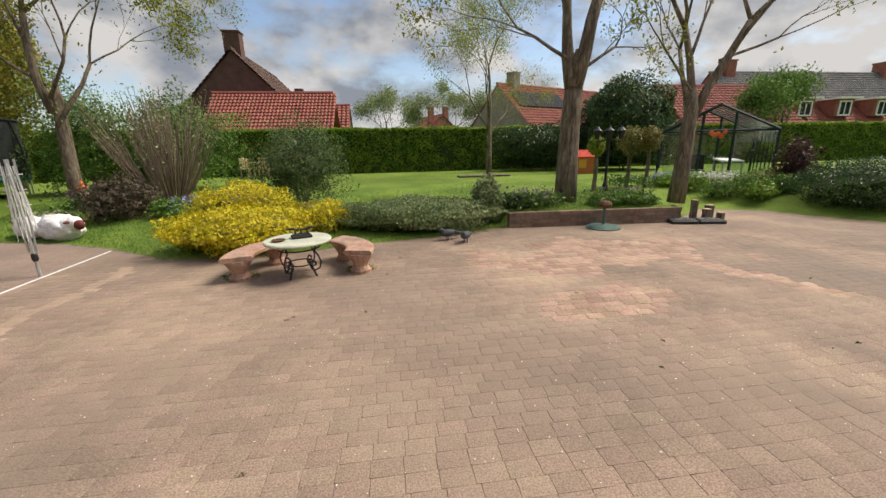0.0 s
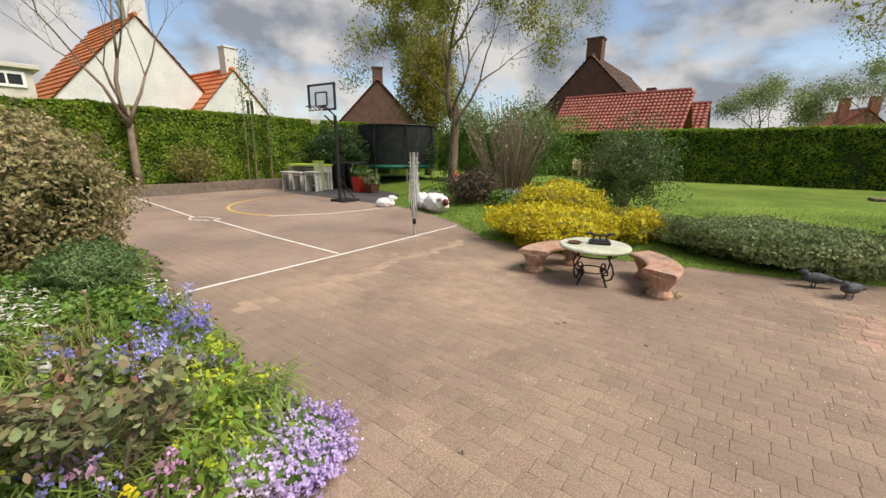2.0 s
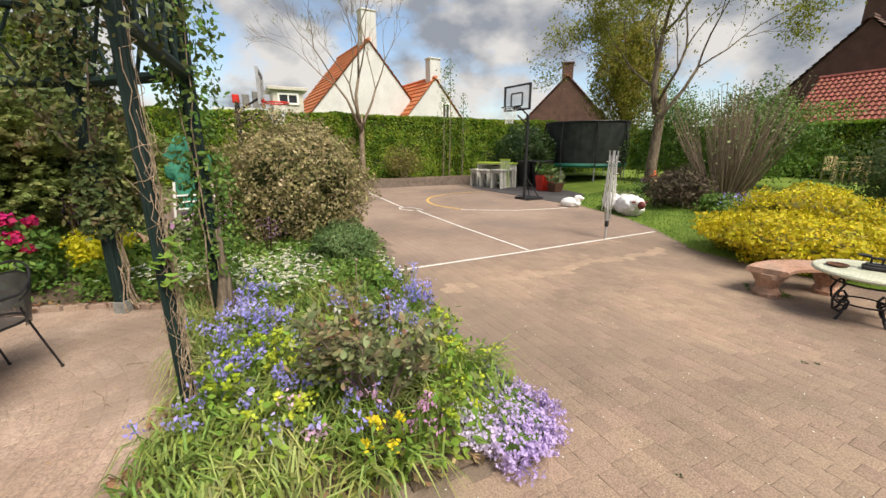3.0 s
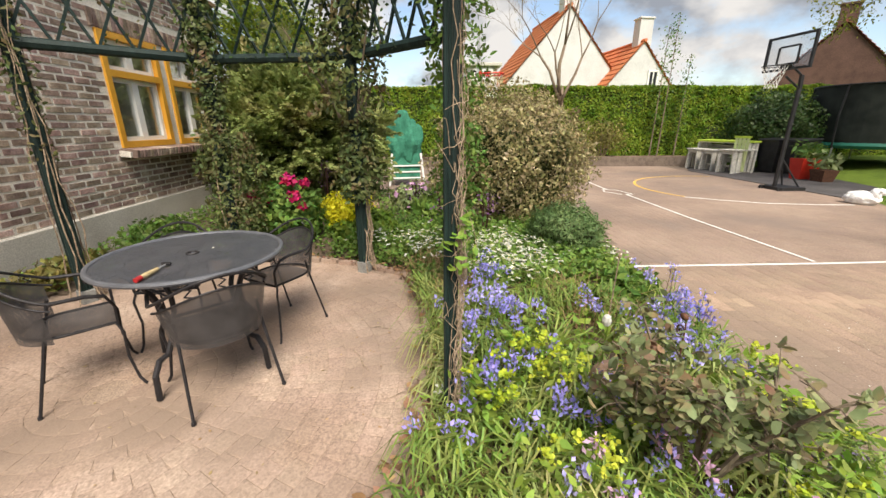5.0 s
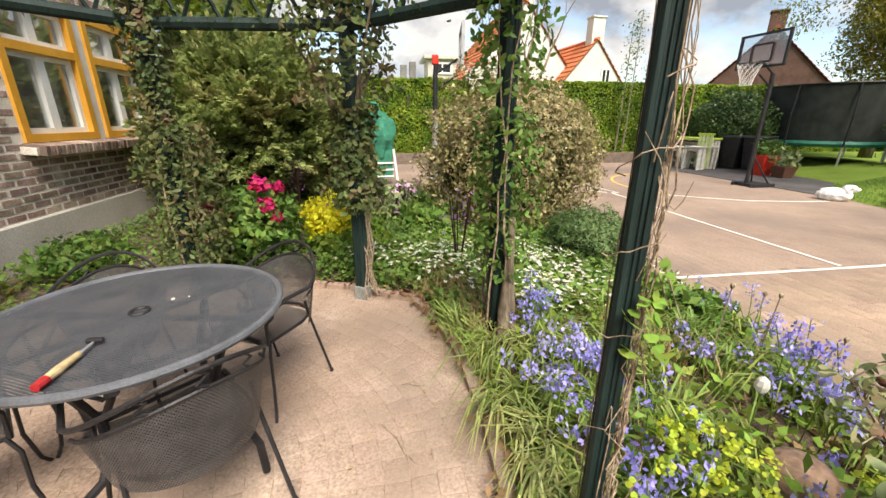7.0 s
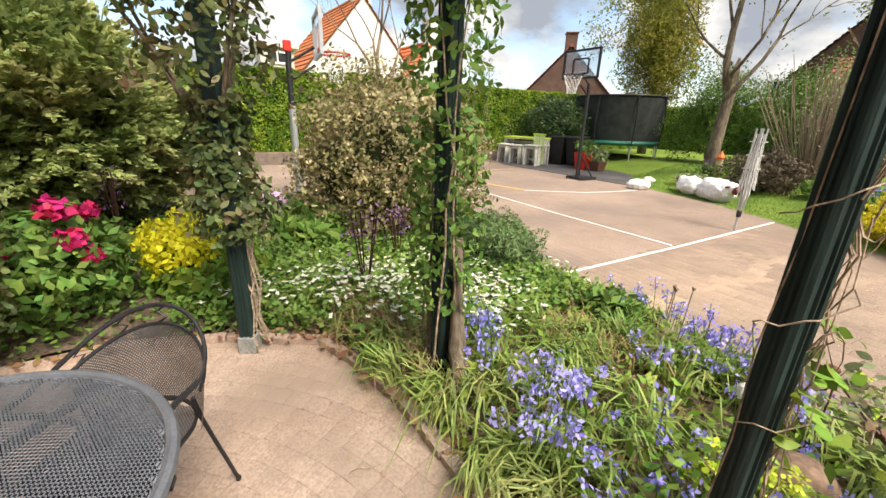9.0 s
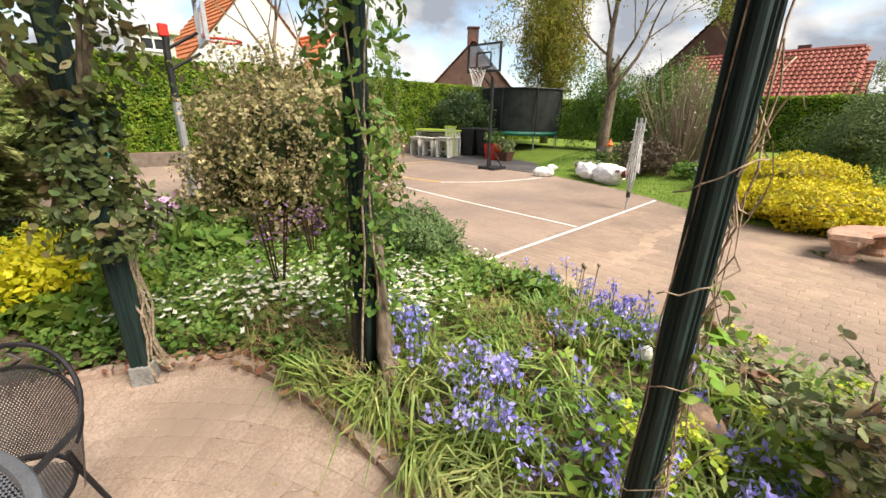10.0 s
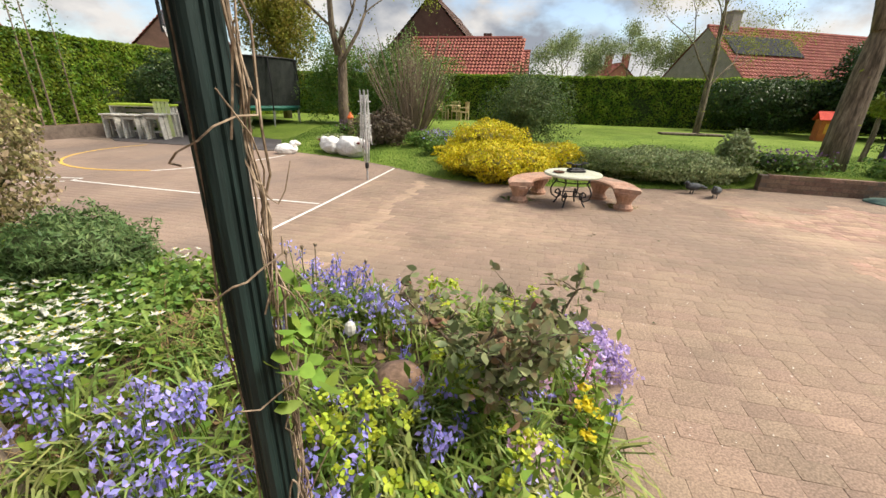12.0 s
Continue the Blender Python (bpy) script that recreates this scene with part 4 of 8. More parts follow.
part("wall", boxm((0, 0, 2.6), (2.4, 1.9, 5.2)), PLASTER, h2c)
part("flat_roof", boxm((0, 0, 5.33), (2.9, 2.5, 0.22), bevel=0.03), PLASTER, h2c)
house_window(h2c, 1.2, 0.0, 4.7, 1.2, 0.6, rz=90)
h2d = thing("outbuilding", pose(-30, 0.4, 0), "low grey building with two chimneys behind the hedge", "outbuilding")
part("wall", boxm((0, 0, 2.0), (3, 3.2, 4.0)), WALL_WHITE, h2d)
for yy, zz in ((0.3, 4.85), (0.9, 5.05)):
    part("chimney", boxm((1.0, yy, zz / 2 + 1.9), (0.4, 0.42, zz - 3.8), bevel=0.02), ROOF_GREY, h2d)
# brown house behind the trampoline
h3 = gable_house("brown brick house with a steep roof behind the trees", -26.5, 25.5, 0, 0, 4.4, 9, 2.8, 7.4, WALL_BROWN, ROOF_RED, rz=48, chimney=[(0, 0.8, 0.9, 8.5)])
# house with solar panels
h4 = gable_house("long house with red tiled roof and dark solar panels", 27.3, 44.6, 0, 0, 4.6, 18.0, 2.8, 6.9, WALL_GREY, ROOF_RED, rz=115, chimney=[(0, 16.4, 1.0, 8.0)])
for k in range(6):
    part("solar_panel", boxm((-1.75, 11.9 + k * 1.08, 5.62), (2.1, 1.05, 0.06), ry=-41.7), SOLAR, h4)
# terraced house with dormers
h5 = gable_house("brick terrace with grey and red roof and white dormers", 54, 37.5, 0, 0, 5.2, 21, 3.0, 8.1, WALL_RED, ROOF_GREY, rz=90, chimney=[(0, 19.5, 1.2, 9.2), (0, 1.0, 1.2, 9.2)])
tiled_slope(h5, "roof_tiles", (-5.55, -0.2, 2.78), (-5.55, 21.2, 2.78), (-2.9, -0.2, 5.4), ROOF_RED, 40, 10)
for k in range(4):
    d = part("dormer", boxm((-4.4, 3.2 + k * 4.2, 4.35), (1.8, 1.9, 1.5)), WALL_RED, h5)
    part("dormer_roof", boxm((-4.6, 3.2 + k * 4.2, 5.18), (2.4, 2.5, 0.16)), WHITE, d)
    house_window(h5, -5.33, 3.2 + k * 4.2, 4.3, 1.2, 1.2, rz=-90)
h5.matrix_basis = pose(54, 37.5, 0, 0, 0, 90)
h6 = gable_house("far small house with a red roof and two chimneys", 9.2, 62, 0, 0, 4, 7, 3, 6.2, WALL_RED, ROOF_RED, rz=20, chimney=[(-1.5, 1, 0.8, 7.4), (1.6, 2, 0.8, 7.6)])
h7 = gable_house("low red-roofed building behind the greenhouse hedge", 30, 29, 0, 0, 4, 9, 2.6, 5.6, WALL_RED, ROOF_RED, rz=90)

# ---- trees ----
tree("tree", 4.15, 8.2, 0.22, [((0, 0, -0.1), (0.0, 0.0, 1), 2.85, 0.25, 0, 0.3), ((-0.04, 0, 2.45), (-0.2, 0.05, 1), 1.8, 0.13, 5, 0.4), ((0.05, 0, 2.45), (0.12, -0.05, 1), 1.9, 0.16, 5, 0.4), ((0.0, 0.05, 2.5), (0.02, 0.25, 1), 1.7, 0.1, 5, 0.45), ((0.1, 0, 2.75), (1.0, 0.1, 0.5), 1.0, 0.04, 4, 0.5), ((-0.15, 0, 3.0), (-1, -0.1, 0.25), 1.2, 0.04, 4, 0.5)], 3, "mature deciduous garden tree with forked brown trunk", LEAF_YG, 6, 0.075, 0.11)
tree("tree", 7.0, 8.35, 0.25, [((0, 0, -0.1), (0.07, 0.0, 1), 2.1, 0.2, 0, 0.3), ((0.08, 0, 1.8), (0.05, 0.05, 1), 1.9, 0.1, 5, 0.45), ((0.12, 0, 1.75), (0.42, -0.05, 1), 2.2, 0.11, 5, 0.45), ((0.08, 0.05, 1.7), (0.25, 0.3, 1), 1.9, 0.07, 5, 0.45), ((0.6, 0, 3.0), (1.0, 0, 0.3), 1.2, 0.035, 4, 0.5), ((0, 0, 2.4), (-0.6, 0.1, 0.8), 1.1, 0.035, 4, 0.5)], 5, "leaning garden tree with several rising limbs", LEAF_YG, 4, 0.075, 0.11)
tree("tree", -7.2, 10.6, 0.24, [((0, 0, -0.1), (-0.03, 0.0, 1), 2.6, 0.17, 0, 0.3), ((-0.06, 0, 2.2), (-0.06, 0.0, 1), 2.1, 0.1, 5, 0.42), ((-0.05, 0, 1.9), (0.5, 0.2, 0.9), 1.7, 0.06, 5, 0.45), ((-0.06, 0, 2.5), (0.8, -0.3, 0.7), 1.5, 0.045, 5, 0.45), ((-0.06, 0, 2.8), (-0.8, -0.2, 0.7), 1.3, 0.04, 5, 0.45)], 8, "slender garden tree with spreading branches and young leaves", LEAF_YG, 20, 0.075, 0.17)
tree("tree", -15.2, 4.3, 0.25, [((0, 0, -0.1), (0.0, 0.0, 1), 2.2, 0.13, 0, 0.3), ((0, 0, 2.0), (0.0, 0.05, 1), 1.9, 0.08, 6, 0.42), ((0, 0, 1.9), (0.3, 0.5, 1), 1.7, 0.06, 5, 0.48), ((0, 0, 2.0), (-0.1, -0.6, 0.9), 1.7, 0.06, 5, 0.48), ((0, 0, 2.2), (0.3, -0.3, 0.9), 1.5, 0.05, 5, 0.48)], 12, "bare-branched young tree by the hedge with pale leaf buds", LEAF_YG, 1, 0.045, 0.05, bark=TWIG)
tree("tree", 4.6, 16.6, 0.28, [((0, 0, -0.1), (0.0, 0.0, 1), 3.2, 0.12, 0, 0.3), ((0, 0, 2.6), (0.05, 0.0, 1), 1.8, 0.07, 4, 0.5), ((0, 0, 1.6), (0.7, 0.3, 0.8), 1.5, 0.04, 3, 0.5), ((0, 0, 1.9), (-0.7, -0.2, 0.8), 1.5, 0.04, 3, 0.5), ((0, 0, 2.4), (-0.2, -0.7, 0.9), 1.6, 0.04, 3, 0.5)], 21, "slim airy tree with pale green spring leaves", LEAF_YG, 45, 0.06, 0.23)
bt = thing("tree", pose(-12.6, 15.8, 0.2), "dense tree in bronze-green spring leaf behind the trampoline", "tree")
part("trunk", tubem([(0, 0, -0.1), (0.05, 0, 2.0), (0, 0.05, 4.5), (0, 0, 7.0)], [0.2, 0.16, 0.09, 0.02], 10), BARK, bt, smooth=True)
for k in range(14):
    a, zz = k * 2.4, 2.2 + k * 0.3
    part("branch", tubem([(0, 0, zz), (0.7 * math.cos(a), 0.7 * math.sin(a), zz + 0.5), (1.5 * math.cos(a), 1.5 * math.sin(a), zz + 1.1)], [0.05, 0.03, 0.01], 5), BARK, bt)
BRONZE = leaf("bronze_leaf", (0.15, 0.17, 0.02), (0.25, 0.25, 0.035), (0.36, 0.27, 0.05), amount=0.4)
p, d = shell_points((0, 0, 4.6), (1.55, 1.55, 2.9), 34000, thick=0.7, lumps=0.45, freq=2.6)
part("crown", leaves_mesh("crown", p, 0.1, d, 1.0, 0.55), BRONZE, bt)
tree("tree", 0.6, 42, 0.2, [((0, 0, -0.1), (0.0, 0.0, 1), 2.5, 0.2, 0, 0.3), ((0, 0, 2.0), (0.05, 0.0, 1), 1.8, 0.1, 4, 0.5), ((0, 0, 1.8), (0.6, 0.3, 0.9), 1.8, 0.08, 4, 0.5), ((0, 0, 1.8), (-0.6, -0.3, 0.9), 1.8, 0.08, 4, 0.5)], 41, "rounded pollard willow in pale green leaf", LEAF_GREY, 30, 0.14, 0.3)
tree("tree", 7.0, 45, 0.2, [((0, 0, -0.1), (0.0, 0.0, 1), 2.6, 0.2, 0, 0.3), ((0, 0, 2.0), (0.05, 0.0, 1), 2.1, 0.1, 4, 0.5), ((0, 0, 1.8), (0.6, 0.3, 0.9), 2.0, 0.08, 4, 0.5), ((0, 0, 1.8), (-0.6, -0.3, 0.9), 2.0, 0.08, 4, 0.5)], 43, "rounded pollard willow in pale green leaf", LEAF_GREY, 30, 0.15, 0.34)
tree("tree", 13.5, 46, 0.2, [((0, 0, -0.1), (0.0, 0.0, 1), 2.5, 0.2, 0, 0.3), ((0, 0, 2.0), (0.05, 0.0, 1), 1.9, 0.1, 4, 0.5), ((0, 0, 1.8), (0.6, 0.3, 0.9), 1.9, 0.08, 4, 0.5), ((0, 0, 1.8), (-0.6, -0.3, 0.9), 1.9, 0.08, 4, 0.5)], 47, "rounded pollard willow in pale green leaf", LEAF_GREY, 30, 0.15, 0.34)
tree("tree", 27, 24, 0.2, [((0, 0, -0.1), (0.0, 0.0, 1), 2.0, 0.2, 0, 0.3), ((0, 0, 1.8), (0.05, 0.0, 1), 1.3, 0.1, 4, 0.5), ((0, 0, 1.6), (0.6, 0.3, 0.9), 1.4, 0.08, 4, 0.5), ((0, 0, 1.6), (-0.6, -0.3, 0.9), 1.4, 0.08, 4, 0.5)], 53, "round green tree above the hedge", LEAF_MID, 30, 0.15, 0.34)
for k, (yy, hh) in enumerate([(7.95, 4.5), (8.25, 4.9), (8.9, 3.6)]):
    tt = thing("sapling", pose(-15.3, yy, 0.25), "thin upright poplar shoot by the hedge", "tree", "poplar shoots")
    part("stem", tubem([(0, 0, -0.1), (0.02, 0.03, hh * 0.5), (0, 0.05, hh)], [0.03, 0.02, 0.008], 6), TWIG, tt)
    n_ = 320
    pp = np.stack([NPR.normal(size=n_) * 0.12, NPR.normal(size=n_) * 0.12 + 0.03, NPR.uniform(0.9, hh, n_)], 1)
    part("foliage", leaves_mesh("foliage", pp, 0.085), LEAF_MID, tt)


# ---- shrubs round the yard ----
GZ = ground_z
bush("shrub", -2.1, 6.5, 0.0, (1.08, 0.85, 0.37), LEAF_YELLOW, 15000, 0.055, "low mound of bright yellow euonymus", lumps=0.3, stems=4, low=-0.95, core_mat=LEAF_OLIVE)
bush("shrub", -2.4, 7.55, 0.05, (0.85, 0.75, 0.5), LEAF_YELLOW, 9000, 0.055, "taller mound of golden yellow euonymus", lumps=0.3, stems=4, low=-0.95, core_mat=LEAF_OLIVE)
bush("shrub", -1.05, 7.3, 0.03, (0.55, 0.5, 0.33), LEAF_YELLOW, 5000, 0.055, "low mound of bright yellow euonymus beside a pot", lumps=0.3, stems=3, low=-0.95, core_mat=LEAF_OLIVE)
bush("shrub", -1.7, 9.3, 0.18, (0.88, 0.85, 1.0), SHRUB_G, 22000, 0.05, "loose rounded green shrub at the edge of the lawn", lumps=0.7, thick=0.85, stems=12, core=False)
bush("shrub", 0.75, 7.3, 0.05, (1.45, 0.75, 0.3), LEAF_GREY, 24000, 0.045, "spreading grey-green ground cover shrub", lumps=0.4, stems=5, low=-0.95, core_mat=LEAF_MID)
bush("shrub", 2.18, 7.5, 0.05, (0.3, 0.3, 0.48), LEAF_GREY, 2600, 0.07, "ivy-covered variegated column shrub", lumps=0.35, stems=3, low=-0.95, core_mat=LEAF_MID)
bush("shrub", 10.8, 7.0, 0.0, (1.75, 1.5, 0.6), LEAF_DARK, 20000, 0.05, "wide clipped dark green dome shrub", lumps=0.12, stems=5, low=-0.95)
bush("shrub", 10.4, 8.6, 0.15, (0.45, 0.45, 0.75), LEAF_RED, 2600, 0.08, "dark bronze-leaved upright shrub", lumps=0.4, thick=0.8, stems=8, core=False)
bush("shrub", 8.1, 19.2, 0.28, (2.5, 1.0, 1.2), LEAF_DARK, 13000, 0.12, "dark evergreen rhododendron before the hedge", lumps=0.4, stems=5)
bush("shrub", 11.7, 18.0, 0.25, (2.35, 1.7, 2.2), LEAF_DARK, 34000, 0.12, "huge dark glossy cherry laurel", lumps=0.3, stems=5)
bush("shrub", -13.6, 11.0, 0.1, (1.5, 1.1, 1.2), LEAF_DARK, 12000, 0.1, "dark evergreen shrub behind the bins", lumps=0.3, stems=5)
bush("shrub", -5.35, 9.1, 0.1, (0.7, 0.6, 0.5), LEAF_BROWN, 6000, 0.07, "dark red-brown low shrub with fine twigs", lumps=0.4, thick=0.7, stems=9, core=False)
bush("shrub", -9.0, 14.2, 0.25, (1.4, 1.1, 1.7), LEAF_MID, 20000, 0.08, "tall loose olive-green shrub behind the tree", lumps=0.7, thick=0.9, stems=14, core=False)
bush("shrub", -6.4, 14.5, 0.28, (1.7, 1.2, 1.6), LEAF_MID, 22000, 0.08, "tall loose green shrub thicket", lumps=0.7, thick=0.9, stems=16, core=False)
bush("shrub", -8.2, 17.0, 0.28, (1.2, 0.8, 0.7), LEAF_DARK, 5000, 0.11, "dark green shrub before the far hedge", lumps=0.3, stems=4)
bush("shrub", -14.8, 5.9, 0.25, (0.6, 0.9, 0.75), LEAF_OLIVE, 2600, 0.08, "thin olive shrub before the west hedge", lumps=0.4, thick=0.8, stems=7, core=False)

# bare upright shrub of many stems
bare = thing("shrub", pose(-4.9, 10.2, 0.2), "tall bare-stemmed shrub with a fan of pale twigs", "shrub")
rng = random.Random(5)
bm = bmesh.new()
tips = []
for k in range(170):
    a, sp_ = rng.uniform(0, 6.28), rng.uniform(0.05, 0.85)
    h = rng.uniform(1.5, 2.75)
    x, y = math.cos(a) * sp_, math.sin(a) * sp_
    pts = [(x * 0.25, y * 0.25, -0.05), (x * 0.95, y * 0.95, h * 0.45), (x * 1.65 + rng.uniform(-0.1, 0.1), y * 1.65 + rng.uniform(-0.1, 0.1), h)]
    tube(bm, pts, [0.014, 0.011, 0.006], 4)
    tips += [pts[2], ((pts[1][0] + pts[2][0]) / 2, (pts[1][1] + pts[2][1]) / 2, h * 0.75)]
tagged(part("stem_mass", bm, TWIG, bare), kind="stuff")
p = np.repeat(np.array(tips), 3, 0) + NPR.normal(size=(len(tips) * 3, 3)) * 0.12
part("leaves", leaves_mesh("leaves", p, 0.06), LEAF_GREY, bare)

# large variegated shrub and conifer by the house
bush("shrub", -6.2, 0.72, 0.05, (1.2, 1.12, 1.0), LEAF_VARI, 46000, 0.05, "large rounded shrub with cream-variegated leaves", lumps=0.42, thick=0.55, stems=12, low=-0.9)
sprays("conifer", -7.9, -2.75, 0.05, (1.95, 1.4, 1.32), LEAF_CONIFER, 2300, "wide feathery bronze-green juniper by the house", "conifer")
sprays("conifer", -10.4, -4.0, 0.05, (1.6, 1.5, 2.5), LEAF_LIME, 420, "tall lime-green conifer behind the juniper", "conifer", 0.6, 80)


# ---- stone table and benches ----
st = thing("garden_table", pose(-0.9, 4.9, 0), "low round pale stone table on scrolled iron legs", "table")
part("tabletop", lathe(bmesh.new(), [(0.02, 0.43), (0.37, 0.43), (0.395, 0.437), (0.4, 0.452), (0.39, 0.466), (0.36, 0.47), (0.02, 0.47)], 40), STONE_TOP, st, "pale greenish stone top", smooth=False)
part("upper_ring", tubem(ring_pts((0, 0), 0.25, 24, 0.36), 0.009, 6, True), IRON, st)
part("lower_ring", tubem(ring_pts((0, 0), 0.17, 20, 0.16), 0.008, 6, True), IRON, st)
for k in range(4):
    a = radians(45 + 90 * k + 20)
    c, s = math.cos(a), math.sin(a)
    prof = [(0.27, 0.43), (0.24, 0.38), (0.22, 0.33), (0.27, 0.27), (0.30, 0.2), (0.28, 0.12), (0.21, 0.08), (0.15, 0.11), (0.14, 0.17), (0.18, 0.21), (0.22, 0.19), (0.225, 0.15), (0.19, 0.14)]
    part("leg", tubem([(r * c, r * s, z) for r, z in prof], 0.011, 6), IRON, st, "scrolled wrought-iron leg")
    part("foot", tubem([(0.16 * c, 0.16 * s, 0.16), (0.19 * c, 0.19 * s, 0.06), (0.23 * c, 0.23 * s, 0.0)], [0.01, 0.011, 0.014], 6), IRON, st)

orn = thing("scale_ornament", pose(-0.86, 4.94, 0.47, 0, 0, 20), "old dark cast-iron kitchen scale on the table", "ornament")
part("base", boxm((0, 0, 0.02), (0.24, 0.13, 0.035), bevel=0.008), IRON, orn)
part("plinth", boxm((0, 0, 0.045), (0.2, 0.1, 0.02), bevel=0.006), IRON, orn)
for x in (-0.07, 0, 0.07):
    part("column", lathe(bmesh.new(), [(0.012, 0.05), (0.008, 0.07), (0.01, 0.1), (0.014, 0.105)], 8, (x, 0, 0)), IRON, orn)
part("beam", tubem([(-0.14, 0, 0.115), (-0.05, 0, 0.105), (0.05, 0, 0.105), (0.14, 0, 0.118)], [0.006, 0.012, 0.012, 0.006], 6), IRON, orn)
for x in (-0.12, 0.12):
    part("plate", lathe(bmesh.new(), [(0.01, 0.118), (0.045, 0.122), (0.048, 0.13), (0.01, 0.126)], 14, (x, 0, 0)), IRON, orn)
dish = thing("dish", pose(-1.1, 4.79, 0.47), "small dark round dish on the stone table", "dish")
part("bowl", lathe(bmesh.new(), [(0.05, 0.0), (0.075, 0.012), (0.08, 0.022), (0.07, 0.02), (0.045, 0.008)], 18), RUST, dish)


def bench(a0, a1, label):
    """A curved terracotta bench round the table, on two carved feet."""
    t = thing("garden_bench", pose(-0.89, 4.93, 0) @ Matrix.Diagonal((1.04, 1.04, 0.92, 1)), label, "bench", "curved benches at the table")
    r0, r1 = 0.53, 0.87
    bm = bmesh.new()
    rows = []
    N = 14
    for i in range(N + 1):
        a = radians(a0 + (a1 - a0) * i / N)
        c, s = math.cos(a), math.sin(a)
        rows.append([bm.verts.new((r * c, r * s, z)) for r, z in [(r0 + 0.03, 0.275), (r0, 0.29), (r0, 0.325), (r0 + 0.025, 0.34), (r1 - 0.025, 0.34), (r1, 0.325), (r1, 0.29), (r1 - 0.03, 0.275)]])
    for A, B in zip(rows, rows[1:]):
        for k in range(8):
            bm.faces.new((A[k], B[k], B[(k + 1) % 8], A[(k + 1) % 8]))
    bm.faces.new(rows[0])
    bm.faces.new(rows[-1][::-1])
    part("seat", bm, TERRA, t, "weathered terracotta seat slab")
    for f in (0.14, 0.86):
        a = radians(a0 + (a1 - a0) * f)
        c, s = math.cos(a) * 0.7, math.sin(a) * 0.7
        bm = bmesh.new()
        for z0, z1, w0, w1 in [(0, 0.045, 0.125, 0.13), (0.045, 0.1, 0.115, 0.09), (0.1, 0.17, 0.09, 0.11), (0.17, 0.23, 0.118, 0.14), (0.23, 0.276, 0.15, 0.155)]:
            lathe(bm, [(w0, z0), (w1, z1)], 12, (c, s, 0))
        o = part("foot", bm, TERRA, t, "carved terracotta foot")
    return t


bench(118, 196, "curved weathered terracotta bench beside yellow shrubs")
bench(-14, 60, "curved weathered terracotta bench beside grey-green shrubs")
pot = thing("flower_pot", pose(-0.95, 7.75, 0.28, 70, 0, 20), "tipped terracotta pot among the yellow shrubs", "pot")
part("pot", lathe(bmesh.new(), [(0.09, 0), (0.15, 0.2), (0.17, 0.2), (0.175, 0.25), (0.155, 0.25), (0.08, 0.02)], 20), TERRA, pot)
for k, (bx, by, br) in enumerate([(1.2, 6.36, 200), (1.46, 6.12, 235)]):
    bm = bmesh.new()
    lump(bm, (0, 0, 0.15), (0.15, 0.075, 0.075), 0.08, 2, 2)
    lump(bm, (0.13, 0, 0.22), (0.05, 0.035, 0.04), 0.05, 2, 2)
    tube(bm, [(0.08, 0, 0.17), (0.12, 0, 0.21)], [0.05, 0.035], 8)
    tube(bm, [(-0.1, 0, 0.16), (-0.2, 0, 0.13), (-0.27, 0, 0.12)], [0.05, 0.035, 0.02], 6)
    tube(bm, [(0.165, 0, 0.22), (0.205, 0, 0.21)], [0.013, 0.002], 5)
    for s in (-0.03, 0.03):
        tube(bm, [(0.0, s, 0.1), (0.01, s, 0.0)], 0.007, 5)
        tube(bm, [(0.01, s, 0.004), (0.05, s, 0.004)], 0.006, 5)
    o = link_mesh("bird_figurine", bm, BEAK, smooth=True)
    o.matrix_basis = pose(bx, by, 0, 0, 0, br) @ Matrix.Diagonal((0.95, 0.95, 0.85, 1))
    tagged(o, "dark grey bird figurine standing on the paving", "figurine", "bird figurines")

# ---- clothes dryer ----
dry = thing("rotary_dryer", pose(-4.28, 5.5, 0) @ Matrix.Diagonal((0.85, 0.85, 0.78, 1)), "folded grey rotary clothes dryer standing in the yard", "clothes dryer")
part("ground_tube", tubem([(0, 0, 0), (0, 0, 0.45)], 0.022, 8), GREY_M, dry)
part("collar", lathe(bmesh.new(), [(0.03, 0.27), (0.04, 0.3), (0.04, 0.38), (0.028, 0.4)], 10), BLACK, dry, "black plastic collar")
part("pole", tubem([(0, 0, 0.35), (0.0, 0.0, 1.85)], 0.021, 8), GREY_M, dry)
for k in range(4):
    a = radians(90 * k + 30)
    c, s = math.cos(a), math.sin(a)
    part("arm", tubem([(0.04 * c, 0.04 * s, 0.42), (0.07 * c, 0.07 * s, 1.2), (0.075 * c, 0.075 * s, 1.9)], 0.014, 6), GREY_M, dry)
    for j in range(4):
        part("line_hook", boxm((0.1 * c, 0.1 * s, 0.95 + 0.24 * j), (0.05, 0.012, 0.018), rz=math.degrees(a)), WHITE, dry)
for k in range(16):
    a = radians(22 * k)
    part("washing_line", tubem([(0.07 * math.cos(a), 0.07 * math.sin(a), 1.8), (0.12 * math.cos(a + 0.3), 0.12 * math.sin(a + 0.3), RND.uniform(0.6, 0.9)), (0.06 * math.cos(a + 0.9), 0.06 * math.sin(a + 0.9), 1.4)], 0.004, 4), WHITE, dry)

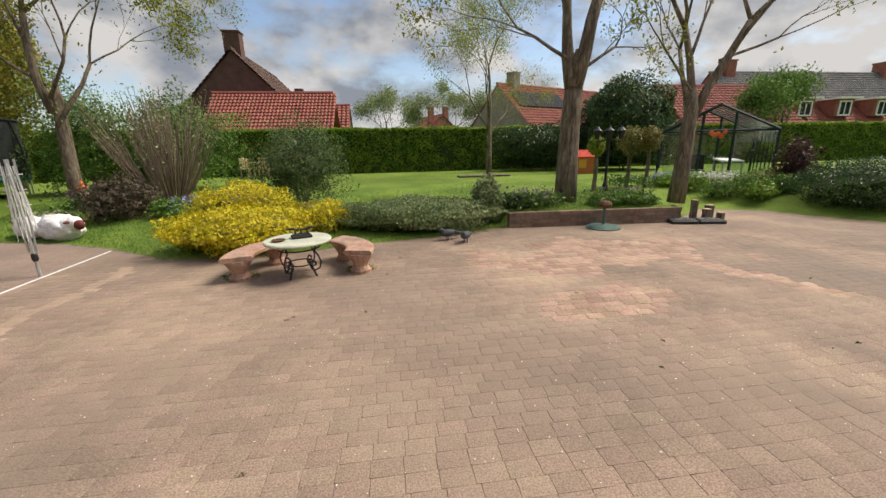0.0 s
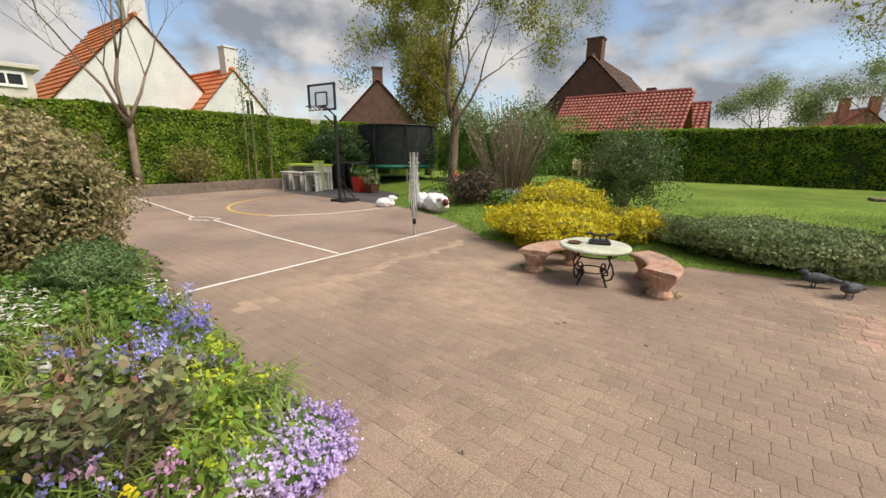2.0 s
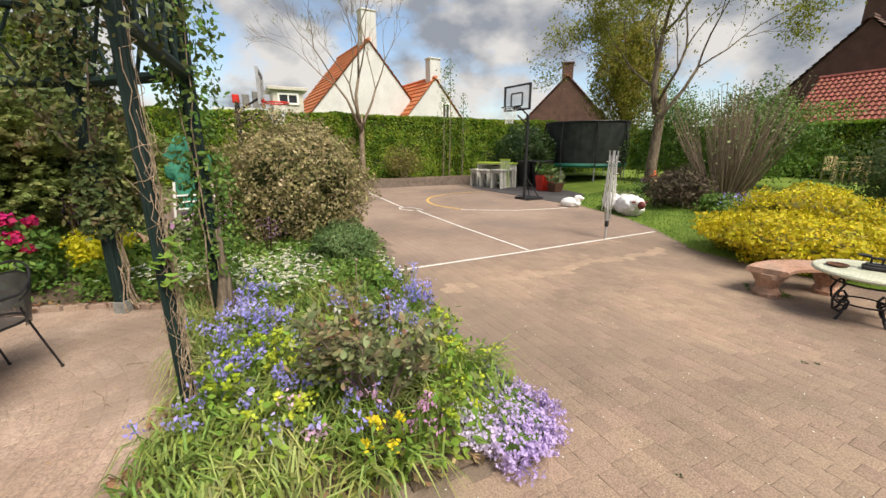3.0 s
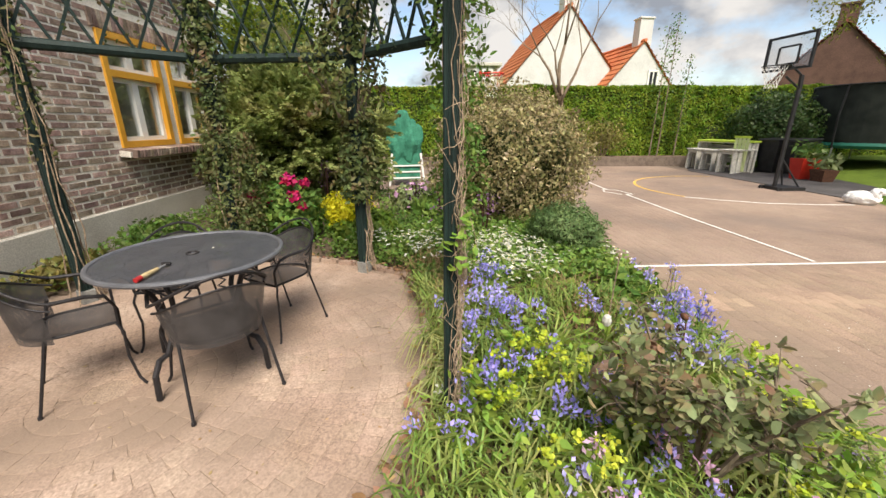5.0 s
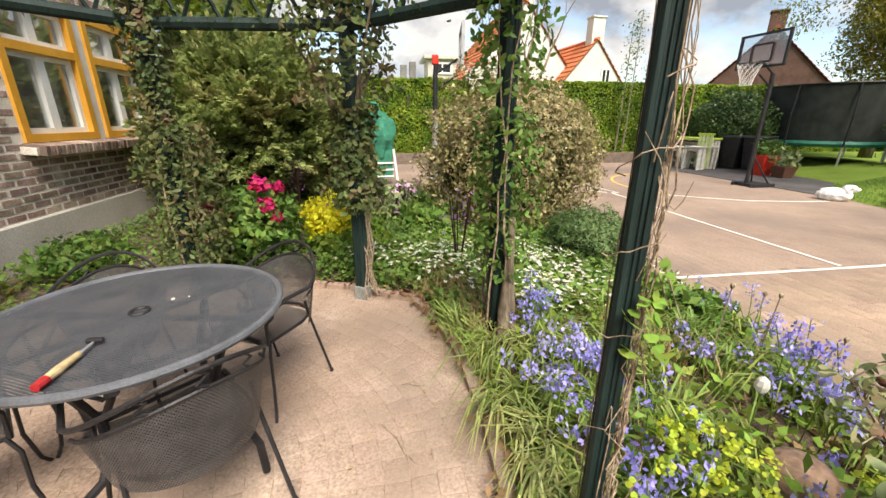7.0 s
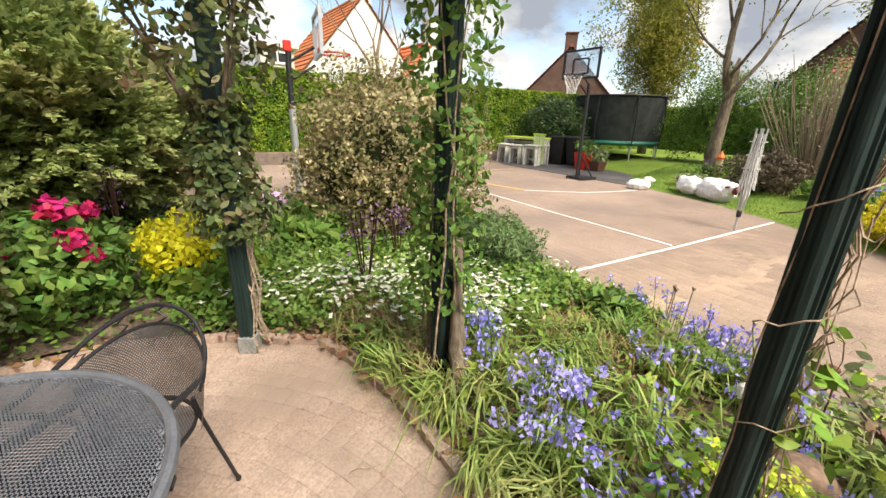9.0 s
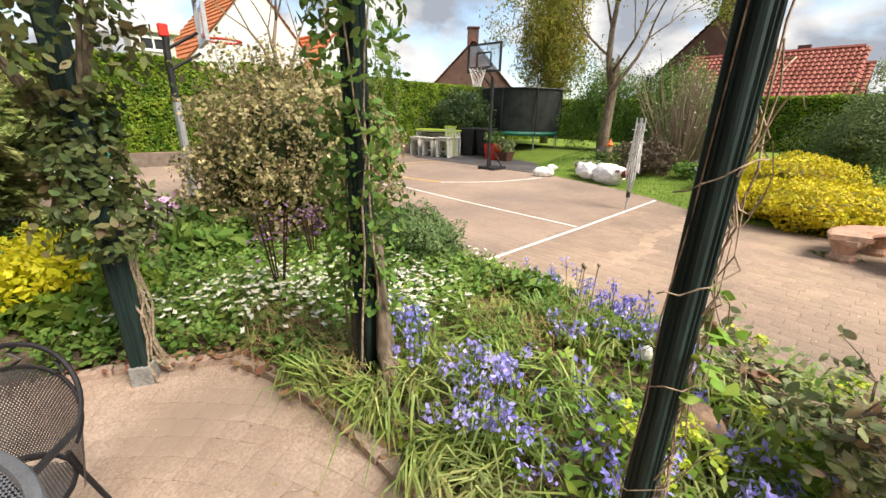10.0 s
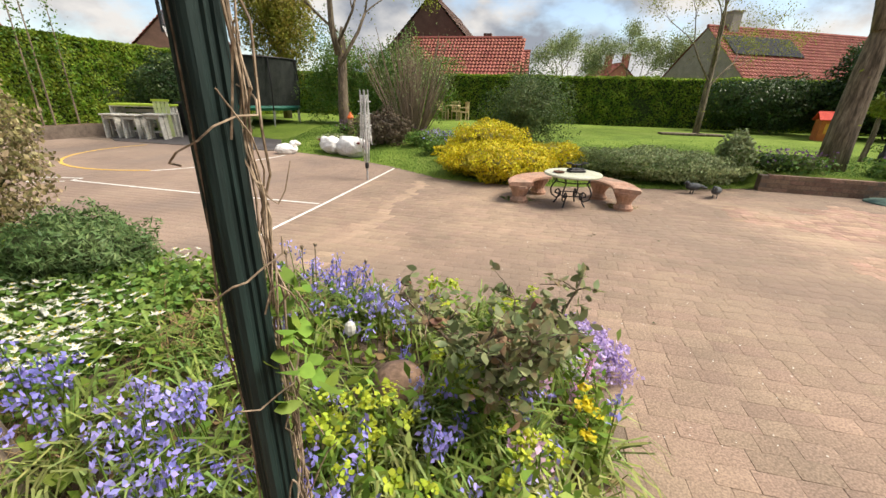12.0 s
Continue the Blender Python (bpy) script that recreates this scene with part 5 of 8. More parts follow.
# ---- sheep figures ----
def sheep(x, y, z, rz, s, label, face, rise=0.0):
    t = bmesh.new()
    lump(t, (0, 0, 0.2), (0.47, 0.27, 0.25), 0.16, 3.2, 4)
    lump(t, (0.3, 0.0, 0.27 + rise * 0.5), (0.17, 0.17, 0.15 + rise * 0.5), 0.15, 4, 3)
    lump(t, (0.4, 0.0, 0.31 + rise), (0.13, 0.12, 0.12), 0.12, 4, 3)
    o = link_mesh("sheep_figure", t, FLEECE, smooth=True)
    o.matrix_basis = pose(x, y, z, 0, 0, rz) @ Matrix.Diagonal((s, s, s, 1))
    tagged(o, label, "garden figure", "sheep figures")
    o.data.materials.append(face)
    h = bmesh.new()
    h.from_mesh(o.data)
    k0 = len(h.faces)
    lump(h, (0.52, 0.0, 0.28 + rise), (0.11, 0.075, 0.09), 0.08, 3, 2)
    for sy in (-1, 1):
        lump(h, (0.44, sy * 0.13, 0.34 + rise), (0.03, 0.07, 0.025), 0.05, 3, 2)
    h.faces.ensure_lookup_table()
    for f in h.faces[k0:]:
        f.material_index = 1
    h.to_mesh(o.data)
    h.free()
    o.data.shade_smooth()
    return o


sheep(-5.75, 7.95, 0.02, -25, 1.0, "lying white sheep figure with a dark face", MAROON)
sheep(-6.35, 8.15, 0.04, 150, 0.85, "lying white sheep figure beside the larger one", MAROON)
sheep(-7.35, 7.72, 0.0, 30, 0.55, "small white lamb figure at the paving edge", FLEECE, 0.16)

gn = thing("garden_post", pose(-6.85, 10.3, 0.22), "short pale post with an orange cap by the tree", "post")
part("post", lathe(bmesh.new(), [(0.11, 0), (0.1, 0.3), (0.07, 0.5), (0.05, 0.52)], 12), WOOD_PALE, gn)
part("cap", lathe(bmesh.new(), [(0.09, 0.5), (0.1, 0.54), (0.06, 0.6), (0.02, 0.68), (0.005, 0.7)], 12), ORANGE_P, gn, "orange cap")

# ---- basketball hoops ----
def hoop(x, y, rz, label, board_z=2.56, h=0.64, w=1.0, net=True, base=True, red=False):
    """A portable hoop: the board faces local -y, the pole at the origin."""
    t = thing("basketball_hoop", pose(x, y, 0, 0, 0, rz), label, "basketball hoop", "basketball hoops")
    part("pole", tubem([(0, 0.0, 0.02), (0, 0.0, 1.2), (0, 0.0, 2.2), (0, -0.02, 2.45)], 0.045, 10), BLACK, t)
    if red:
        part("pole_sleeve", tubem([(0, 0.0, 0.03), (0, 0.0, 0.95), (0, 0, 1.55)], 0.055, 10), GREY_M, t, "grey metal lower pole")
    part("base", extrude_poly(bmesh.new(), [(-0.26, -0.08), (0.26, -0.08), (0.3, 0.5), (-0.3, 0.5)], 0.0, 0.075), BLACK, t)
    for s in (-1, 1):
        if not red:
            part("brace", tubem([(s * 0.2, 0.42, 0.07), (0, 0.03, 0.7)], 0.018, 6), BLACK, t)
        part("wheel", tubem([(s * 0.22 - 0.02, -0.12, 0.045), (s * 0.22 + 0.02, -0.12, 0.045)], 0.045, 10), BLACK, t)
    for z in (board_z + 0.12, board_z - 0.14):
        part("arm", tubem([(0, 0.0, z - 0.25), (0, -0.4, z)], 0.022, 6), BLACK, t)
    bz = board_z + h / 2
    bd = part("backboard", boxm((0, -0.46, bz), (w, 0.012, h)), BOARD, t, "clear backboard")
    bd.visible_shadow = False
    fr = bmesh.new()
    for s in (-1, 1):
        box(fr, (s * w / 2, -0.46, bz), (0.045, 0.05, h + 0.045))
        box(fr, (0, -0.46, bz + s * h / 2), (w - 0.045, 0.048, 0.045))
        box(fr, (s * 0.22, -0.478, board_z + 0.27), (0.035, 0.02, 0.34))
    for z in (board_z + 0.1, board_z + 0.44):
        box(fr, (0, -0.478, z), (0.405, 0.019, 0.035))
    part("board_frame", fr, GREY_M if red else BLACK, t)
    if red:
        part("clamp", boxm((0, 0.0, board_z + 0.1), (0.1, 0.12, 0.16), bevel=0.015), RED, t, "red clamp")
    part("rim", tubem(ring_pts((0, -0.72), 0.225, 24, board_z + 0.05), 0.018 if red else 0.011, 6, True), RED if red else BLACK, t)
    part("rim_bracket", boxm((0, -0.48, board_z + 0.05), (0.16, 0.06, 0.12)), RED if red else BLACK, t)
    bm = bmesh.new()
    for k in range(12):
        a, b = 2 * math.pi * k / 12, 2 * math.pi * (k + 1) / 12
        for q0, q1 in ((a, b), (b, a)):
            tube(bm, [(0.22 * math.cos(q0), -0.72 + 0.22 * math.sin(q0), board_z + 0.04), (0.17 * math.cos(q1), -0.72 + 0.17 * math.sin(q1), board_z - 0.12), (0.12 * math.cos(q0), -0.72 + 0.12 * math.sin(q0), board_z - 0.26), (0.11 * math.cos(q1), -0.72 + 0.11 * math.sin(q1), board_z - 0.38)], 0.004, 3)
    part("net", bm, WHITE, t, "white cord net")
    return t


hoop(-9.1, 7.55, 6, "black portable basketball hoop with clear backboard")
hoop(-8.6, 0.05, 172, "grey basketball hoop with red bracket and net", board_z=2.35, w=0.9, h=0.6, red=True)

# ---- trampoline ----
tr = thing("trampoline", pose(-12.3, 13.3, 0.06), "large round trampoline with black safety net", "trampoline")
R = 1.7
part("pad", tubem(ring_pts((0, 0), R - 0.1, 40, 0.78), 0.1, 6, True), TEAL, tr, "teal edge pad")
part("mat", lathe(bmesh.new(), [(0.02, 0.77), (R - 0.15, 0.77), (R - 0.15, 0.78), (0.02, 0.78)], 40), BLACK, tr)
bm = bmesh.new()
for z0, z1 in ((0.82, 2.45),):
    ringA = [bm.verts.new(p) for p in ring_pts((0, 0), R - 0.05, 48, z0)]
    ringB = [bm.verts.new(p) for p in ring_pts((0, 0), R - 0.02, 48, z1)]
    for k in range(48):
        bm.faces.new((ringA[k], ringA[(k + 1) % 48], ringB[(k + 1) % 48], ringB[k]))
part("safety_net", bm, NET, tr, "black safety net")
part("top_hoop", tubem(ring_pts((0, 0), R, 48, 2.47), 0.025, 6, True), BLACK, tr)
for k in range(8):
    a = radians(45 * k + 12)
    c, s = math.cos(a), math.sin(a)
    part("pole", tubem([(R * c * 1.02, R * s * 1.02, 0.7), (R * c * 1.06, R * s * 1.06, 1.6), (R * c, R * s, 2.47)], 0.025, 6), BLACK, tr)
    part("leg", tubem([(R * c, R * s, 0.72), (R * c * 1.0, R * s * 1.0, 0.0)], 0.025, 6), GREY_M, tr)

# ---- pallet bar and stools ----
def pallet_stool(x, y, w, d, h, rz, label, edge):
    """A stool of two splayed slat sides, a pale seat and stretchers, open in front."""
    t = thing("bar_stool", pose(x, y, 0, 0, 0, rz), label, "stool", "pallet stools")
    part("seat", boxm((0, 0, h - 0.022), (w + 0.06, d + 0.05, 0.044), bevel=0.006), edge, t)
    for sx in (-1, 1):
        for sy in (-1, 1):
            part("slat", boxm((sx * (w / 2 - 0.02), sy * d * 0.28, (h - 0.044) / 2), (0.035, d * 0.42, h - 0.046), ry=-sx * 3, bevel=0.004), PALLET, t)
        part("rail", boxm((sx * (w / 2 - 0.055), 0, h * 0.75), (0.03, d * 0.9, 0.08)), PALLET, t)
    for sy in (-1, 1):
        part("stretcher", boxm((0, sy * d * 0.36, h - 0.1), (w - 0.12, 0.03, 0.08), bevel=0.004), PALLET, t)
    part("foot_bar", boxm((0, d * 0.3, 0.2), (w - 0.06, 0.03, 0.06), bevel=0.004), PALLET, t)


bar = thing("bar_counter", pose(-13.15, 9.3, 0, 0, 0, 12), "grey pallet-wood bar with a lime green top", "bar")
part("top", boxm((0, 0, 0.93), (1.75, 0.62, 0.06), bevel=0.008), LIME, bar, "lime green painted top")
for k in range(2):
    part("top_board", boxm((0, -0.16 + 0.32 * k, 0.885), (1.7, 0.2, 0.03)), PALLET, bar)
for sx in (-1, 1):
    for k in range(4):
        part("slat", boxm((sx * 0.82, -0.225 + 0.15 * k, 0.435), (0.04, 0.11, 0.866), bevel=0.004), PALLET, bar)
    part("rail", boxm((sx * 0.78, 0, 0.5), (0.04, 0.56, 0.1)), PALLET, bar)
for k in range(3):
    part("back_board", boxm((0, 0.27, 0.3 + 0.22 * k), (1.58, 0.03, 0.11), bevel=0.004), PALLET, bar)
part("shelf", boxm((0, 0.05, 0.42), (1.56, 0.4, 0.03)), PALLET, bar)
pallet_stool(-13.62, 8.68, 0.42, 0.4, 0.68, 8, "grey slatted bar stool with a pale seat", PALLET)
pallet_stool(-13.0, 8.74, 0.42, 0.4, 0.68, 14, "grey slatted bar stool with a pale seat before the bar", PALLET)
pallet_stool(-12.28, 8.82, 0.46, 0.42, 0.72, 20, "grey slatted bar stool beside the bar end", PALLET)
lb = thing("bar_chair", pose(-12.3, 9.25, 0.0, 0, 0, 16), "pale slatted high chair with a lime top rail", "chair")
part("seat", boxm((0, 0, 0.7), (0.48, 0.42, 0.045), bevel=0.006), PALLET, lb)
for k in range(4):
    part("back_slat", boxm((-0.175 + 0.117 * k, -0.19, 0.56), (0.09, 0.03, 1.0), bevel=0.004), LIME_PALE, lb)
part("top_rail", boxm((0, -0.19, 1.08), (0.5, 0.06, 0.06), bevel=0.006), LIME, lb, "lime green top rail")
for sx in (-1, 1):
    part("leg", boxm((sx * 0.21, 0.17, 0.34), (0.06, 0.05, 0.68)), PALLET, lb)

for k, (x, y) in enumerate([(-12.3, 10.2), (-11.75, 10.5)]):
    bn = thing("wheelie_bin", pose(x, y, 0.0, 0, 0, 15), "black plastic wheelie bin", "bin", "wheelie bins")
    b = bmesh.new()
    lo = [b.verts.new((sx * 0.22, sy * 0.24, 0.04)) for sx, sy in ((-1, -1), (1, -1), (1, 1), (-1, 1))]
    hi = [b.verts.new((sx * 0.29, sy * 0.33, 0.98)) for sx, sy in ((-1, -1), (1, -1), (1, 1), (-1, 1))]
    b.faces.new(lo[::-1]); b.faces.new(hi)
    for i in range(4):
        b.faces.new((lo[i], lo[(i + 1) % 4], hi[(i + 1) % 4], hi[i]))
    part("body", b, BLACK, bn)
    part("lid", boxm((0, -0.01, 1.01), (0.62, 0.72, 0.05), rx=3, bevel=0.015), BLACK, bn)
    for s in (-1, 1):
        part("wheel", tubem([(s * 0.24, 0.28, 0.1), (s * 0.29, 0.28, 0.1)], 0.1, 12), BLACK, bn)


def planter(x, y, z, w, h, mat, label, leafm, n, spread):
    t = thing("planter", pose(x, y, z), label, "planter", "red planters")
    b = bmesh.new()
    lo = [b.verts.new((sx * w * 0.36, sy * w * 0.36, 0)) for sx, sy in ((-1, -1), (1, -1), (1, 1), (-1, 1))]
    hi = [b.verts.new((sx * w * 0.5, sy * w * 0.5, h)) for sx, sy in ((-1, -1), (1, -1), (1, 1), (-1, 1))]
    b.faces.new(lo[::-1]); b.faces.new(hi)
    for i in range(4):
        b.faces.new((lo[i], lo[(i + 1) % 4], hi[(i + 1) % 4], hi[i]))
    part("pot", b, mat, t)
    p, d = shell_points((0, 0, h + spread * 0.6), (spread, spread, spread * 0.7), n, thick=0.9)
    part("plant", leaves_mesh("plant", p, 0.2, d, 0.9, 0.4), leafm, t, "broad green leaves")


planter(-10.8, 9.75, 0.01, 0.42, 0.55, RED, "tall red planter with a leafy plant", LEAF_MID, 90, 0.38)
planter(-10.25, 9.85, 0.01, 0.42, 0.3, RUST, "low red-brown planter with a leafy plant", LEAF_GREY, 90, 0.36)
planter(-11.05, 10.15, 0.01, 0.4, 0.5, RED, "red planter behind the tall one", LEAF_MID, 80, 0.34)

# ---- far lawn things ----
def far_chair(x, y, rz):
    t = thing("garden_chair", pose(x, y, 0.28, 0, 0, rz), "pale wooden garden chair on the far lawn", "chair", "far lawn chairs")
    part("seat", boxm((0, 0, 0.42), (0.45, 0.45, 0.04)), WOOD_PALE, t)
    for sx in (-1, 1):
        for sy in (-1, 1):
            part("leg", boxm((sx * 0.2, sy * 0.2, 0.25 + 0.2 * (sy > 0)), (0.05, 0.05, 0.5 + 0.4 * (sy > 0))), WOOD_PALE, t)
        part("armrest", boxm((sx * 0.22, 0, 0.63), (0.06, 0.45, 0.035)), WOOD_PALE, t)
    for k in range(4):
        part("back_slat", boxm((-0.15 + 0.1 * k, 0.21, 0.67), (0.05, 0.02, 0.42)), WOOD_PALE, t)
    part("back_rail", boxm((0, 0.21, 0.89), (0.45, 0.035, 0.06)), WOOD_PALE, t)


far_chair(-6.2, 19.6, 60)
far_chair(-5.1, 19.5, -60)
far_chair(-5.6, 20.0, 10)
ft = thing("garden_table", pose(-5.65, 19.35, 0.28), "small pale wooden table on the far lawn", "table")
part("tabletop", boxm((0, 0, 0.72), (0.7, 0.7, 0.04), bevel=0.006), WOOD_PALE, ft)
for sx in (-1, 1):
    for sy in (-1, 1):
        part("leg", boxm((sx * 0.28, sy * 0.28, 0.35), (0.05, 0.05, 0.7)), WOOD_PALE, ft)
rh = thing("playhouse", pose(8.75, 16.3, 0.28, 0, 0, -15) @ Matrix.Diagonal((0.88, 0.88, 0.88, 1)), "small orange wooden hutch with a bright red roof", "hutch")
part("wall", boxm((0, 0, 0.42), (0.85, 0.8, 0.84)), ORANGE_W, rh)
for s in (-1, 1):
    part("roof_panel", boxm((0, s * 0.24, 0.98), (1.05, 0.62, 0.04), rx=-s * 32), RED_ROOF, rh)
part("hatch", boxm((-0.1, -0.41, 0.5), (0.35, 0.03, 0.4)), ORANGE, rh)

# bird table, lantern, tray and logs
fd = thing("bird_feeder", pose(4.2, 6.68, 0), "low bird feeder on a round verdigris base", "bird feeder")
part("base", lathe(bmesh.new(), [(0.31, 0), (0.31, 0.02), (0.24, 0.05), (0.05, 0.07)], 24), VERDIGRIS, fd)
part("pole", tubem([(0, 0, 0.05), (0, 0, 0.42)], 0.025, 8), VERDIGRIS, fd)
part("bowl", lathe(bmesh.new(), [(0.02, 0.38), (0.1, 0.4), (0.13, 0.45), (0.09, 0.5), (0.02, 0.52)], 12), RUST, fd, "rusty brown bowl")
tyt = thing("gravel_tray", pose(6.15, 6.72, 0, 0, 0, -12), "black trays of dark gravel at the wall end", "tray")
for k in range(2):
    part("tray_rim", boxm((-0.26 + 0.52 * k, 0, 0.035), (0.5, 0.32, 0.07), bevel=0.015), BLACK, tyt)
    b = bmesh.new()
    for i in range(60):
        lump(b, (-0.26 + 0.52 * k + RND.uniform(-0.2, 0.2), RND.uniform(-0.12, 0.12), 0.075), (0.025, 0.022, 0.015), 0.3, 2, 1)
    tagged(part("gravel", b, ROOF_GREY, tyt), kind="stuff")
for k, (x, y, h, r) in enumerate([(6.5, 6.85, 0.24, 0.085), (6.68, 7.0, 0.29, 0.09), (6.35, 7.02, 0.4, 0.07), (6.75, 6.78, 0.17, 0.075)]):
    lg = thing("log", pose(x, y, 0), "upright cut log with pale end at the wall", "log", "cut logs")
    part("bark", lathe(bmesh.new(), [(r, 0), (r * 0.97, h * 0.5), (r, h)], 12), BARK, lg)
    part("cut_end", lathe(bmesh.new(), [(r * 0.85, h + 0.001), (r * 0.85, h + 0.005)], 12), WOOD_PALE, lg)
lt = thing("lantern_post", pose(5.9, 9.6, 0.28), "dark triple garden lantern on a fluted post", "lantern")
part("post", lathe(bmesh.new(), [(0.07, 0), (0.07, 0.2), (0.035, 0.3), (0.03, 1.3), (0.05, 1.35)], 10), BLACK, lt)
part("crossbar", tubem([(-0.33, 0, 1.3), (0, 0, 1.36), (0.33, 0, 1.3)], 0.018, 6), BLACK, lt)
for x in (-0.33, 0, 0.33):
    ln = part("lamp_head", lathe(bmesh.new(), [(0.05, 1.36), (0.09, 1.55), (0.12, 1.57), (0.03, 1.66), (0.01, 1.7)], 8, (x, 0, 0)), BLACK, lt)
for k, (x, y, h, r) in enumerate([(5.75, 9.9, 1.2, 0.22), (7.1, 10.5, 1.3, 0.36), (7.55, 10.3, 1.35, 0.3)]):
    tp = thing("topiary", pose(x, y, 0.28), "clipped topiary ball on a bare stem", "topiary", "topiary balls")
    part("stem", tubem([(0, 0, 0), (0.03, 0, h * 0.5), (0, 0, h)], [0.06, 0.05, 0.04], 7), BARK, tp)
    p, d = shell_points((0, 0, h), (r, r, r * 1.15), 2200, thick=0.5, lumps=0.3)
    part("crown", leaves_mesh("crown", p, 0.06, d), LEAF_LIME if k < 1 else LEAF_OLIVE, tp)

# ---- greenhouse ----
gh = thing("greenhouse", pose(10.55, 11.3, 0.12, 0, 0, -36) @ Matrix.Diagonal((0.94, 0.94, 0.97, 1)), "glass greenhouse with a dark green metal frame", "greenhouse")
Wg, Lg, Hg, Ag = 1.62, 3.4, 1.8, 2.6
def bar(a, b, r=0.042):
    part("frame_bar", tubem([a, b], r, 4), GREEN_PAINT, gh)
for y in (0.0, Lg):
    for x in (-Wg, -0.45, 0.45, Wg):
        zt = Hg + (Ag - Hg) * (1 - abs(x) / Wg)
        bar((x, y, 0), (x, y, zt))
    bar((-Wg, y, Hg), (0, y, Ag)); bar((0, y, Ag), (Wg, y, Hg)); bar((-Wg, y, Hg), (Wg, y, Hg)); bar((-Wg, y, 0.04), (Wg, y, 0.04))
for x in (-Wg, Wg):
    bar((x, 0, 0.04), (x, Lg, 0.04)); bar((x, 0, Hg), (x, Lg, Hg))
    for k in range(1, 6):
        y = Lg * k / 6
        bar((x, y, 0), (x, y, Hg), 0.018); bar((x, y, Hg), (0, y, Ag), 0.018)
bar((0, 0, Ag), (0, Lg, Ag))
def gpane(pts):
    bm = bmesh.new()
    bm.faces.new([bm.verts.new(p) for p in pts])
    bmesh.ops.solidify(bm, geom=list(bm.faces), thickness=0.004)
    o = part("pane", bm, GH_GLASS, gh)
    o.visible_shadow = False
for x in (-Wg, Wg):
    for k in range(6):
        y0, y1 = Lg * k / 6, Lg * (k + 1) / 6
        gpane([(x, y0, 0.05), (x, y1, 0.05), (x, y1, Hg), (x, y0, Hg)])
        gpane([(x, y0, Hg), (x, y1, Hg), (0, y1, Ag), (0, y0, Ag)])
for y in (0.002, Lg - 0.002):
    for x0, x1 in ((-Wg, -0.45), (0.45, Wg)):
        z = lambda x: Hg + (Ag - Hg) * (1 - abs(x) / Wg)
        gpane([(x0, y, 0.05), (x1, y, 0.05), (x1, y, z(x1)), (x0, y, z(x0))])
gpane([(-0.45, Lg, 0.05), (0.45, Lg, 0.05), (0.45, Lg, Hg), (-0.45, Lg, Hg)])
sg = thing("greenhouse_staging", pose(12.2, 12.5, 0.15, 0, 0, -36), "pale staging bench inside the greenhouse", "bench")
part("top", boxm((0, 0, 0.75), (0.6, 2.4, 0.05)), WHITE, sg)
for sx in (-1, 1):
    for sy in (-1, 1):
        part("leg", boxm((sx * 0.26, sy * 1.1, 0.36), (0.05, 0.05, 0.72)), GREY_M, sg)
gc = thing("garden_chair", pose(10.95, 12.4, 0.15, 0, 0, 130), "dark folding chair inside the greenhouse", "chair")
part("seat", boxm((0, 0, 0.43), (0.45, 0.45, 0.03)), BLACK, gc)
part("backrest", boxm((0, 0.22, 0.72), (0.45, 0.03, 0.5), rx=-10), BLACK, gc)
for sx in (-1, 1):
    for sy in (-1, 1):
        part("leg", tubem([(sx * 0.2, sy * 0.2, 0), (sx * 0.2, sy * 0.15, 0.43)], 0.015, 5), GREY_M, gc)
fl = thing("pennant", pose(10.47, 11.2, 1.75, 0, 0, -36), "orange and yellow fabric decoration on the greenhouse", "decoration")
b = bmesh.new()
for k in range(5):
    lump(b, (-0.18 + 0.09 * k, 0, RND.uniform(-0.07, 0.07)), (0.07, 0.02, 0.08), 0.3, 2, 1)
part("cloth", b, ORANGE_P, fl)
hv = thing("high_visibility_vest", pose(9.05, 11.75, 0.28, 0, 0, 20), "lime green vest hanging by the greenhouse", "vest")
b = bmesh.new()
lump(b, (0, 0, 0.2), (0.16, 0.07, 0.28), 0.4, 2, 2)
part("cloth", b, LIME, hv)

for k, (x, y, w, rz_) in enumerate([(3.9, 16.0, 1.5, 4), (4.9, 16.1, 0.9, -8)]):
    eb_ = thing("edging_board", pose(x, y, 0.28, 0, 0, rz_), "dark weathered low board at the foot of a tree", "board", "edging boards")
    part("board", boxm((0, 0, 0.06), (w, 0.5, 0.07), bevel=0.01), BARK, eb_)


